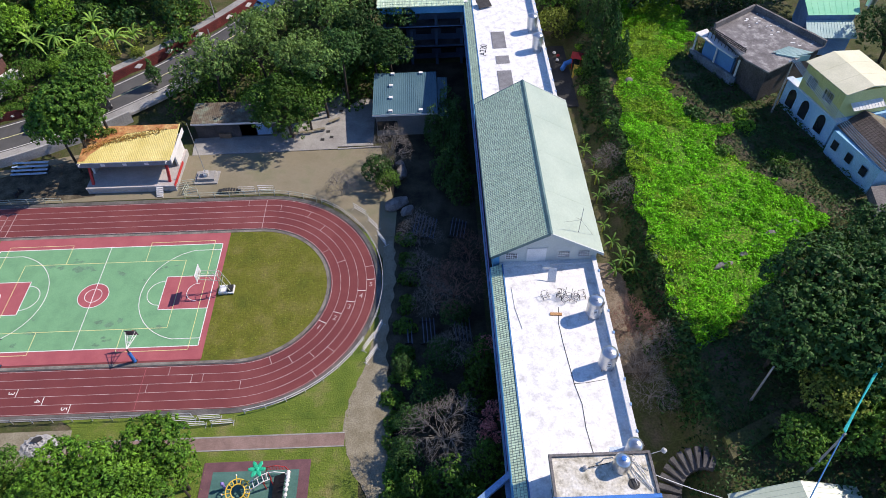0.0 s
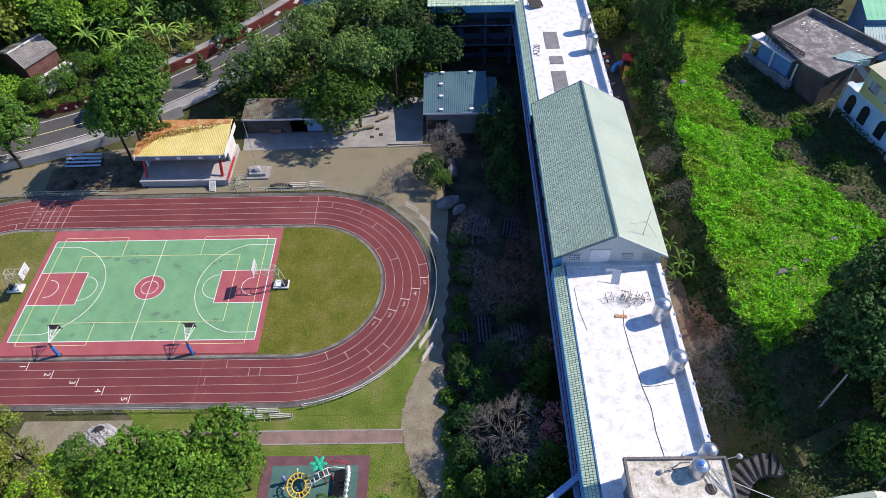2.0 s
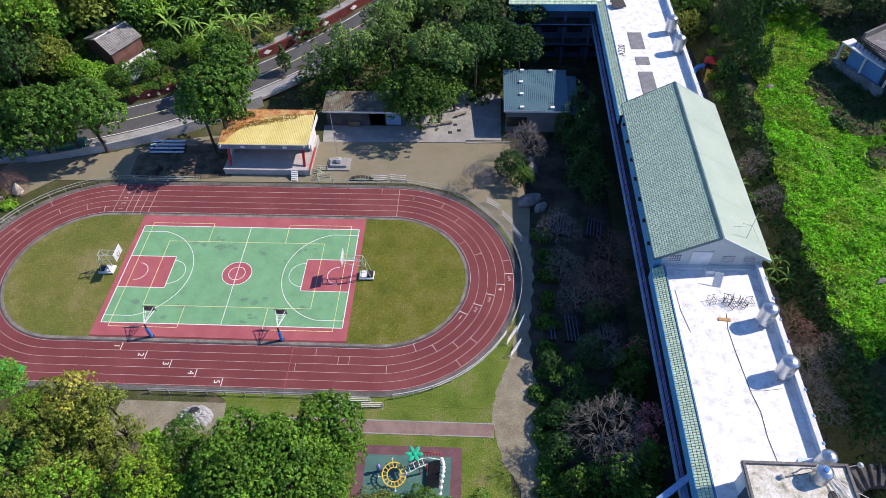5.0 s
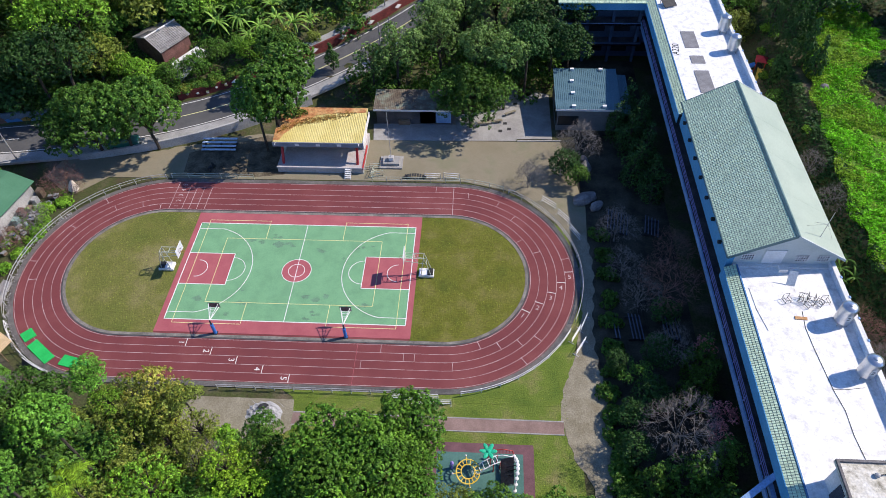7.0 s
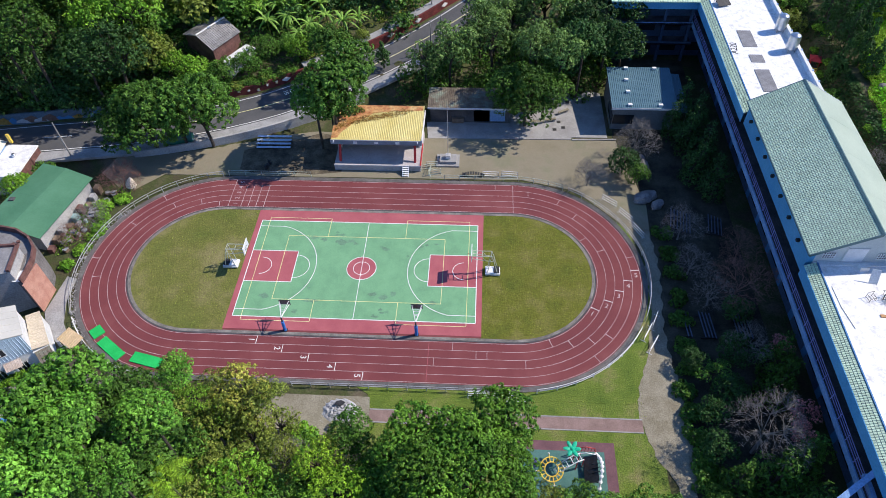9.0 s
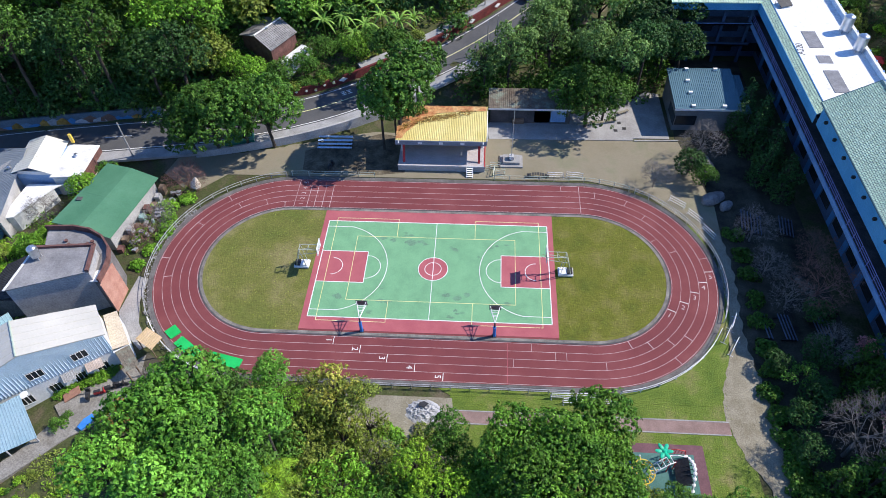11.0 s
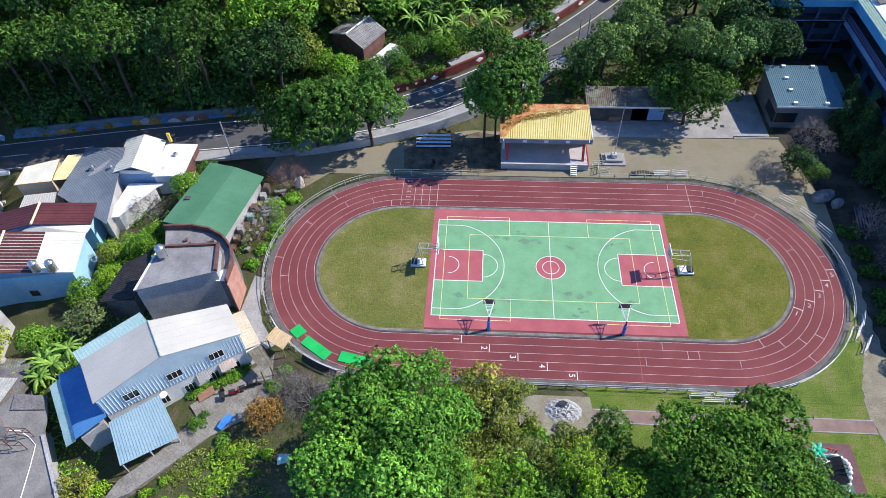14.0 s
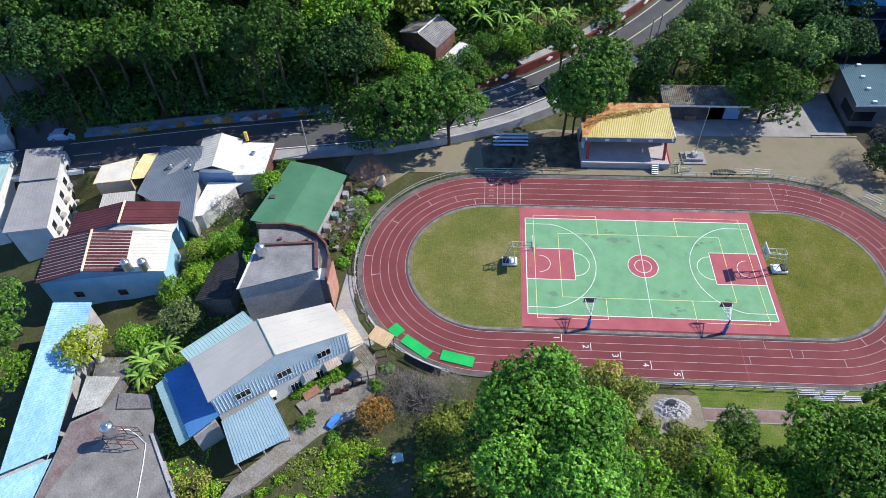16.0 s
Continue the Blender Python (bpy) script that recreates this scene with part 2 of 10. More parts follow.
# ---- geometry ----
class Geo:
    """Collects vertices and faces; m places what is added next."""

    def __init__(self):
        self.v, self.f, self.m = [], [], Matrix()

    def add(self, verts, faces):
        o = len(self.v)
        if self.m == Matrix():
            self.v += [tuple(p) for p in verts]
        else:
            self.v += [tuple(self.m @ Vector(p)) for p in verts]
        self.f += [tuple(i + o for i in f) for f in faces]
        return self

    def box(self, x0, y0, z0, x1, y1, z1):
        return self.add([(x0, y0, z0), (x1, y0, z0), (x1, y1, z0), (x0, y1, z0), (x0, y0, z1), (x1, y0, z1), (x1, y1, z1), (x0, y1, z1)],
                        [(3, 2, 1, 0), (4, 5, 6, 7), (0, 1, 5, 4), (1, 2, 6, 5), (2, 3, 7, 6), (3, 0, 4, 7)])

    def slab(self, corners, thick):
        """A plate: its upper corners in order, and its thickness downwards."""
        k = len(corners)
        lower = [(x, y, z - thick) for x, y, z in corners]
        return self.add(list(corners) + lower, [tuple(range(k)), tuple(range(2 * k - 1, k - 1, -1))] + [(i, i + k, (i + 1) % k + k, (i + 1) % k) for i in range(k)])

    def prism(self, poly, z0, z1):
        return self.slab([(x, y, z1) for x, y in poly], z1 - z0)

    def tube(self, pts, r, n=6, r1=None, caps=True):
        pts = [Vector(p) for p in pts]
        k = len(pts)
        rings = []
        for i, p in enumerate(pts):
            d = (pts[min(i + 1, k - 1)] - pts[max(i - 1, 0)]).normalized()
            a = d.orthogonal().normalized() if abs(d.z) > 0.99 else d.cross(Vector((0, 0, 1))).normalized()
            b = d.cross(a)
            rr = r if r1 is None else r + (r1 - r) * i / (k - 1)
            rings.append([p + rr * (math.cos(2 * math.pi * j / n) * a + math.sin(2 * math.pi * j / n) * b) for j in range(n)])
        faces = [(i * n + j, i * n + (j + 1) % n, (i + 1) * n + (j + 1) % n, (i + 1) * n + j) for i in range(k - 1) for j in range(n)]
        if caps:
            faces += [tuple(range(n - 1, -1, -1)), tuple(range((k - 1) * n, k * n))]
        return self.add([p for ring in rings for p in ring], faces)

    def lathe(self, cx, cy, profile, n=20):
        """A turned body: profile is a list of (radius, height)."""
        verts = [(cx + r * math.cos(2 * math.pi * j / n), cy + r * math.sin(2 * math.pi * j / n), z) for r, z in profile for j in range(n)]
        k = len(profile)
        faces = [(i * n + j, i * n + (j + 1) % n, (i + 1) * n + (j + 1) % n, (i + 1) * n + j) for i in range(k - 1) for j in range(n)]
        faces += [tuple(range(n - 1, -1, -1)), tuple(range((k - 1) * n, k * n))]
        return self.add(verts, faces)

    def ribs(self, a, b, c, d, pitch, h=0.05, w=0.06, base=0.04):
        """A ribbed metal sheet between the eave a-b and the top d-c: a plate with raised ribs that run up the slope."""
        a, b, c, d = (Vector(p) for p in (a, b, c, d))
        up = (b - a).cross(d - a).normalized()
        if up.z < 0:
            up = -up
        count = max(2, int((b - a).length / pitch))
        u = w / 2 / (b - a).length
        prof = [(0.0, 0.0)]
        for i in range(count + 1):
            s = min(max(i / count, 1.2 * u), 1 - 1.2 * u)
            prof += [(s - u, 0.0), (s - u * 0.5, h), (s + u * 0.5, h), (s + u, 0.0)]
        prof.append((1.0, 0.0))
        k = len(prof)
        low = [a.lerp(b, s) + up * z for s, z in prof] + [b - up * base, a - up * base]
        top = [d.lerp(c, s) + up * z for s, z in prof] + [c - up * base, d - up * base]
        n = k + 2
        return self.add(low + top, [(i, (i + 1) % n, (i + 1) % n + n, i + n) for i in range(n)] + [tuple(range(n - 1, -1, -1)), tuple(range(n, 2 * n))])

    def mesh(self, name, smooth=False):
        me = bpy.data.meshes.new(name)
        me.from_pydata(self.v, [], self.f)
        if smooth:
            me.polygons.foreach_set("use_smooth", [True] * len(me.polygons))
        return me


def part(name, geo, mat, parent=None, label="", smooth=False):
    me = geo.mesh(name, smooth) if isinstance(geo, Geo) else geo
    if not me.materials:
        me.materials.append(mat)
    ob = new(name, me)
    if parent is not None:
        ob.parent = parent
    if label:
        ob["label"] = label
    return ob


def thing(name, label, category, at=None, group="", kind=""):
    ob = new(name)
    ob.empty_display_size = 0.3
    if at is not None:
        ob.matrix_basis = at if isinstance(at, Matrix) else Matrix.Translation(at)
    return tagged(ob, label, category, group, kind)


def setting(name, geo, mat, label="", category=""):
    return tagged(part(name, geo, mat), label, category, "", "structure")


def quads(centres, normals, size_a, size_b, rng):
    """Arrays of leaf blades: a kite of four corners round each centre, turned at random about its normal."""
    k = len(centres)
    r = rng.normal(size=(k, 3))
    a = np.cross(normals, r)
    a /= np.linalg.norm(a, axis=1)[:, None] + 1e-9
    b = np.cross(normals, a)
    a, b = a * size_a[:, None], b * size_b[:, None]
    droop = normals * (size_a * 0.25)[:, None]
    v = np.stack([centres - a - droop, centres + b * 0.8, centres + a - droop, centres - b * 0.8], axis=1).reshape(-1, 3)
    return v


def quad_mesh(name, v, mat):
    me = bpy.data.meshes.new(name)
    k = len(v) // 4
    me.vertices.add(len(v))
    me.vertices.foreach_set("co", v.astype(np.float32).ravel())
    me.loops.add(len(v))
    me.loops.foreach_set("vertex_index", np.arange(len(v), dtype=np.int32))
    me.polygons.add(k)
    me.polygons.foreach_set("loop_start", np.arange(0, len(v), 4, dtype=np.int32))
    me.update(calc_edges=True)
    me.materials.append(mat)
    return me


# ---- lie of the land ----
ROAD_X = [-130, -82, -62, -50, -36, -26, -17.5, -8, 0.7, 9, 16, 26, 45]
ROAD_Y = [16, 21, 22.6, 23.4, 25.2, 27.8, 31.2, 37.0, 43.6, 51.5, 59.5, 72, 100]
ROAD_Z = [-7, -2.8, -0.9, 0.0, 0.3, 0.6, 0.9, 1.5, 2.2, 3.1, 4.0, 5.5, 9.0]


def smooth(lo, hi, x):
    s = np.clip((np.asarray(x, float) - lo) / (hi - lo), 0, 1)
    return s * s * (3 - 2 * s)


def ground_z(x, y):
    x, y = np.asarray(x, float), np.asarray(y, float)
    yc, zr = np.interp(x, ROAD_X, ROAD_Y), np.interp(x, ROAD_X, ROAD_Z)
    slope = np.interp(x, [-40, -25, -10, 0, 16], [0.97, 0.92, 0.8, 0.74, 0.64])
    d = (y - yc) * slope                                   # metres across the road, uphill positive
    base = -np.clip((-38 - x) / 42, 0, 3) * 6.5            # the village lies lower
    base = base + smooth(57.3, 59, x) * 3.5 + smooth(62.3, 65.2, x) * 3.4 + smooth(62, 80, x) * smooth(5, 40, y) * 1.2
    base = base + smooth(62, 75, x) * smooth(-8, -22, y) * 0.8
    east = smooth(24, 34, x)
    near = base + (zr - 0.12 - base) * smooth(-6.5, -3.6, d) * (1 - east)
    hill = zr - 0.12 + smooth(3.5, 4.6, d) * 1.1 + np.clip(d - 4.2, 0, 70) * 0.30
    hill = hill + smooth(5.0, 14.0, d) * 5.0 * smooth(-42, -54, x)
    z = np.where(d > 0, hill * (1 - east) + base * east, near)
    z = z + np.clip(np.hypot(x, y) - 260, 0, 2000) * 0.12 * smooth(-40, 120, y)
    return z


def on_ground(x, y):
    return float(ground_z(x, y))

# ---- ground, road and sports field ----
def grid_lines(fine0, fine1, step, far):
    inner = np.arange(fine0, fine1 + step, step)
    out = np.array([10, 25, 50, 100, 200, 400, 900, far], float)
    return np.concatenate([fine0 - out[::-1], inner, fine1 + out])


def sheet(name, xs, ys, zf, mat):
    gx, gy = np.meshgrid(xs, ys)
    gz = zf(gx, gy)
    w, h = len(xs), len(ys)
    idx = np.arange(w * h).reshape(h, w)
    f = np.stack([idx[:-1, :-1], idx[:-1, 1:], idx[1:, 1:], idx[1:, :-1]], axis=-1).reshape(-1, 4)
    me = bpy.data.meshes.new(name)
    me.from_pydata(np.stack([gx, gy, gz], axis=-1).reshape(-1, 3).tolist(), [], f.tolist())
    me.polygons.foreach_set("use_smooth", [True] * len(me.polygons))
    me.materials.append(mat)
    return new(name, me)


def land(x, y):
    wob = 0.25 * np.sin(x * 0.9 + 1.3 * np.sin(y * 0.5)) * np.sin(y * 0.8 + x * 0.21)
    away = np.clip(smooth(-46, -60, x) + smooth(62, 67, x) + smooth(33, 42, y) * smooth(30, 20, x), 0, 1)
    return ground_z(x, y) - 0.06 + wob * away * 0.7


tagged(sheet("ground", grid_lines(-120, 125, 1.4, 2400), grid_lines(-60, 110, 1.4, 2400), land, EARTH),
       "bare brown earth with thin green growth round the sports ground", "ground", "", "structure")


def flat(name, poly, z, mat, label, category, thick=0.05):
    return setting(name, Geo().prism(poly, z - thick, z), mat, label, category)


def stadium(r, cl, cr, n=40):
    pts = [(cr + r * math.cos(a), CY + r * math.sin(a)) for a in (math.pi * (-0.5 + i / n) for i in range(n + 1))]
    return pts + [(cl + r * math.cos(a), CY + r * math.sin(a)) for a in (math.pi * (0.5 + i / n) for i in range(n + 1))]


def band(geo, r0, r1, z, cl, cr, thick=0.02, n=40):
    """A ring between two stadium outlines."""
    a, b = stadium(r0, cl, cr, n), stadium(r1, cl, cr, n)
    k = len(a)
    v = [(x, y, z) for x, y in a] + [(x, y, z) for x, y in b] + [(x, y, z - thick) for x, y in a] + [(x, y, z - thick) for x, y in b]
    f = []
    for i in range(k):
        j = (i + 1) % k
        f += [(i, j, k + j, k + i), (k + i, k + j, 3 * k + j, 3 * k + i), (2 * k + i, 2 * k + j, j, i)]
    return geo.add(v, f)


CY, CL, CR = -0.08, -18.75, 18.3            # middle line and the two bend centres of the track
R0, LANE = 10.15, 1.03

# lawn round the track, dark yard under the school, gravel yard round the stage
flat("lawn_south", [(3, -17.0), (32.6, -17.0), (33.0, -10), (34.2, -6), (34.6, 0), (33, 8), (20, 16), (10, 15), (-5, -12)], 0.0, GRASS, "short green lawn outside the track bend", "lawn", 0.2)
flat("lawn_playground", [(3, -31), (33.0, -31), (32.6, -17.01), (3, -17.01)], -0.008, GRASS, "mown green lawn beside the brick path and playground", "lawn", 0.2)
# dark ground ends at the school's shadow edge; part of that shade is colour
flat("yard", [(34.2, -40), (46.4, -40), (46.4, 46), (34, 46), (33.2, 26), (34.6, 12), (35.2, 2)], 0.004, YARD, "earth yard beside the school block, darkened as if in its shadow", "yard", 0.2)
flat("gravel_yard", [(-39, 16.0), (-34, 12), (-30, 16), (20, 16.4), (27, 14.5), (32, 9), (35.5, 2), (36, 12), (33.5, 25.1), (6.6, 24.9), (-10, 26), (-22, 23.5), (-38, 19.6)], 0.008, GRAVEL, "hard olive-tan gravel yard behind the track", "yard", 0.2)
flat("concrete_yard", [(6.4, 24.9), (27.2, 25.2), (28.0, 31.0), (27.4, 40), (24, 40), (23, 32), (6, 28.6)], 0.03, CONCRETE, "pale worn concrete apron before the huts", "pavement", 0.2)
flat("yard_edge_kerb", [(27.3, 25.0), (33.6, 25.25), (33.6, 25.45), (27.3, 25.25)], 0.12, CONCRETE, "low pale concrete kerb", "kerb", 0.15)
path_west = lambda y: float(np.interp(y, [-33, -25, -23, -20, -18, -15, -11, -5, 8], [34.2, 33.6, 32.2, 31.3, 30.9, 31.4, 32.9, 34.2, 34.6]))
dirt = [(path_west(y) + 0.08 * math.sin(y * 3.1) + 0.07 * math.sin(y * 7.3), y) for y in np.arange(-33, 8.1, 0.5)]
dirt += [(35.6 + 0.4 * math.sin(y * 0.3 + 1) + 0.16 * math.sin(y * 2.7), y) for y in np.arange(8, -33.1, -0.5)]
flat("dirt_path", dirt, 0.016, DIRT, "pale trodden dirt track along the yard's edge", "path", 0.1)

# dark sheet where the stage trees' shadows fall: brown litter and painted shade together
flat("leaf_litter", [(-19.6, 17.4), (-17.8, 16.7), (-13.5, 17.0), (-9.0, 16.6), (-5.2, 17.2), (-5.0, 24.6), (-9.5, 25.6), (-14.2, 23.4), (-17.4, 22.6), (-20.0, 21.4)], 0.014,
     material("leaf_litter", ((0.05, 0.042, 0.03), (0.11, 0.09, 0.06), (0.17, 0.145, 0.10)), 0.6, 5, 0.95, bump=0.5, dirt=0.4), "brown litter ground, darkened where the stage trees throw shade", "ground", 0.1)
# brick path to the playground
brick_path_mat = material("path_brick", ((0.20, 0.135, 0.115), (0.29, 0.20, 0.175)), 0.6, 10, 0.9, bump=0.2, dirt=0.2)
flat("brick_path", [(3.4, -18.75), (31.2, -18.75), (31.2, -20.05), (3.4, -20.05)], 0.03, brick_path_mat, "dull red-brown paved path across the lawn", "path", 0.1)
flat("path_edge_north", [(3.4, -18.62), (31.2, -18.62), (31.2, -18.75), (3.4, -18.75)], 0.045, CONCRETE, "thin concrete path edging", "kerb", 0.1)
flat("path_edge_south", [(3.4, -20.05), (31.2, -20.05), (31.2, -20.17), (3.4, -20.17)], 0.045, CONCRETE, "thin concrete path edging", "kerb", 0.1)

# running track
track = setting("running_track", Geo().prism(stadium(R0 + 5 * LANE + 0.12, CL, CR), 0.0, 0.045), TRACK, "dark red five-lane rubber running track", "track")
for i in range(6):
    part("lane_line", band(Geo(), R0 + i * LANE - 0.02, R0 + i * LANE + 0.02, 0.053, CL, CR), LANE_WHITE, track, "faded white lane line")
g = Geo()
g.box(18.57, R0 + CY, 0.045, 18.63, R0 + 5 * LANE + CY, 0.057)
part("cross_line", g, LANE_WHITE, track)
part("cross_line", Geo().box(8.95, CY - R0 - 5 * LANE, 0.045, 9.0, CY - R0, 0.0565), COURT_RED, track, "worn pinkish cross line")
for i, x in enumerate((-19.35, -17.62, -16.65, -15.6, -14.55)):
    hi = R0 + (5 if i == 0 else 4) * LANE
    part("start_line", Geo().box(x - 0.028, R0 + CY, 0.045, x + 0.028, hi + CY, 0.0575), LANE_WHITE, track)


def digit(text, x, y, z, turn, size, mat, parent, name="lane_number"):
    cu = bpy.data.curves.new(name, "FONT")
    cu.body, cu.size, cu.align_x, cu.align_y, cu.extrude, cu.offset = text, size, "CENTER", "CENTER", 0.004, 0.0
    tmp = bpy.data.objects.new(name, cu)
    me = bpy.data.meshes.new_from_object(tmp)
    bpy.data.objects.remove(tmp)
    me.materials.clear()
    ob = part(name, me, mat, parent)
    ob.matrix_basis = pose(x, y, z, 0, 0, turn)
    return ob


for i in range(5):
    x = -11.0 + 3.13 * i
    yc = CY - R0 - (i + 0.5) * LANE
    digit(str(i + 1), x, yc, 0.06, -90, 0.95, LINE_WHITE, track)
    part("start_mark", Geo().box(x + 0.55, yc - LANE / 2, 0.045, x + 0.62, yc + LANE / 2, 0.058), LINE_WHITE, track)
    r = R0 + (i + 0.5) * LANE
    a = math.asin(max(-1, ((-5.7, -4.55, -3.05, -1.5, 0.15)[i] - CY) / r))
    digit(str(i + 1), CR + r * math.cos(a), CY + r * math.sin(a), 0.06, math.degrees(a), 0.88, LANE_WHITE, track)
    g = Geo()
    g.m = pose(CR, CY, 0, 0, 0, math.degrees(a) + 45 / r)
    part("start_mark", g.box(r - LANE / 2, -0.035, 0.045, r + LANE / 2, 0.035, 0.058), LINE_WHITE, track)
    digit(str(i + 1), -18.45, CY + r, 0.06, 90, 0.85, LANE_WHITE, track)
for side, cx, angles in ((1, CR, ((0, -67), (1, -57), (2, -47), (3, -39), (4, -52), (1, 20), (0, 33), (3, 63), (2, 50), (4, 12))),
                         (-1, CL, ((4, 178), (3, 152), (2, 128), (1, 112), (0, 100), (4, 130), (3, 190)))):
    for lane, deg in angles:
        g = Geo()
        g.m = pose(cx, CY, 0, 0, 0, deg)
        part("exchange_mark", g.box(R0 + lane * LANE, -0.03, 0.045, R0 + (lane + 1) * LANE, 0.03, 0.0585), LANE_WHITE, track)
for i, x in enumerate((11.6, 15.4, 9.6, 14.2, 19.6)):
    yy = CY - R0 - i * LANE if i < 3 else CY - R0 - (i - 2) * LANE
    part("exchange_mark", Geo().box(x, yy - LANE, 0.045, x + 0.05, yy, 0.0585), LANE_WHITE, track)
for x, i in ((16.2, 4), (20.6, 3)):
    part("exchange_mark", Geo().box(x, CY + R0 + i * LANE, 0.045, x + 0.05, CY + R0 + (i + 1) * LANE, 0.0585), LANE_WHITE, track)

setting("track_kerb_outer", band(Geo(), R0 + 5 * LANE + 0.12, R0 + 5 * LANE + 0.75, 0.07, CL, CR, 0.1), KERB, "grey concrete drain edge outside the track", "kerb")
setting("track_kerb_inner", band(Geo(), R0 - 0.28, R0 - 0.10, 0.075, CL, CR, 0.1), GUTTER, "dark drain slot inside the track", "kerb")
setting("track_kerb_grass", band(Geo(), R0 - 0.62, R0 - 0.28, 0.085, CL, CR, 0.1), PALE_KERB, "weathered concrete kerb round the infield", "kerb")


def half_field(side):
    """The D of lawn between the court's end and the bend."""
    r, c = R0 - 0.62, CR if side > 0 else CL
    arc = [(c + side * r * math.sin(a), CY - r * math.cos(a)) for a in (math.pi * i / 40 for i in range(41))]
    poly = [(side * 14.7, CY - r)] + arc + [(side * 14.7, CY + r)]
    return poly if side > 0 else poly[::-1]


setting("infield_lawn", Geo().prism(half_field(1), 0.02, 0.062), LAWN, "olive-green infield grass", "lawn")
setting("infield_lawn_west", Geo().prism(half_field(-1), 0.02, 0.062), LAWN_DRY, "worn infield grass with dry tan patches", "lawn")

# basketball court
court = setting("court", Geo().prism([(-14.75, -9.35), (14.75, -9.35), (14.75, 9.45), (-14.75, 9.45)], 0.03, 0.068), COURT_RED, "painted court with pink-red surround and green play field", "court")
W, H2 = 14.05, 7.6
part("play_field", Geo().prism([(-W, -H2), (W, -H2), (W, H2), (-W, H2)], 0.06, 0.072), COURT_GREEN, court, "pale green painted play field")


def disc(cx, cy, r, n=40):
    return [(cx + r * math.cos(2 * math.pi * i / n), cy + r * math.sin(2 * math.pi * i / n)) for i in range(n)]


for s in (-1, 1):
    part("key", Geo().prism([(s * W, -2.45), (s * 8.25, -2.45), (s * 8.25, 2.45), (s * W, 2.45)][::s], 0.066, 0.076), COURT_RED, court, "pink-red painted key")
part("centre_disc", Geo().prism(disc(0, 0, 1.8), 0.066, 0.076), COURT_RED, court, "pink-red centre circle")
rng = random.Random(4)
for cx, cy, r in ((-6.1, 5.2, 0.8), (-5.4, 4.5, 0.5), (-2.4, 4.6, 1.0), (-1.7, 4.2, 0.7), (2.2, 3.3, 0.65), (-11.6, -4.6, 0.8), (-5.4, -5.3, 0.75), (-6.2, -3.1, 0.4), (2.6, -4.0, 0.9), (4.0, -3.9, 0.6),
                  (8.4, -5.2, 0.7), (3.6, -6.4, 0.7), (2.6, -6.9, 0.5), (7.2, 4.0, 0.7), (-3.5, 5.6, 0.5), (5.6, 1.9, 0.5), (-7.2, -6.9, 0.6), (8.9, 4.4, 0.4)):
    for k in range(3):
        ox, oy, q = cx + rng.uniform(-0.9, 0.9) * r, cy + rng.uniform(-0.5, 0.5) * r, r * rng.uniform(0.3, 0.62)
        poly = [(ox + q * (0.35 + 0.75 * rng.random()) * math.cos(a) * 1.3, oy + q * (0.3 + 0.7 * rng.random()) * math.sin(a)) for a in (2 * math.pi * i / 22 for i in range(22))]
        lift = 0.0735 + 0.00006 * len(court.children)
        part("stain", Geo().prism(poly, 0.067, lift), STAIN if k else STAIN_FAINT, court, "dark scuffed stain")


def stripe(pts, w, z, mat, name, closed=False):
    """A painted line of width w along points."""
    g = Geo()
    pts = [Vector((*p, 0)) for p in pts]
    k = len(pts)
    for i in range(k if closed else k - 1):
        a, b = pts[i], pts[(i + 1) % k]
        d = (b - a).normalized()
        nrm = Vector((-d.y, d.x, 0)) * w / 2
        e = d * w / 2 * (0.2 if k > 8 else 1)
        g.slab([(p.x, p.y, z) for p in (a - e - nrm, b + e - nrm, b + e + nrm, a - e + nrm)], 0.006)
    return part(name, g, mat, court)


def arc(cx, cy, r, a0, a1, n=24):
    return [(cx + r * math.cos(math.radians(a0 + (a1 - a0) * i / n)), cy + r * math.sin(math.radians(a0 + (a1 - a0) * i / n))) for i in range(n + 1)]


stripe([(-W, -H2), (W, -H2), (W, H2), (-W, H2)], 0.10, 0.082, LINE_WHITE, "boundary_line", True)
stripe([(0.02, -H2), (0.0, H2)], 0.07, 0.0825, LINE_WHITE, "halfway_line")
stripe(arc(0, 0, 1.8, 0, 360), 0.08, 0.083, LINE_WHITE, "centre_circle")
stripe(arc(0, 0, 1.0, 0, 360), 0.07, 0.083, LINE_WHITE, "inner_circle")
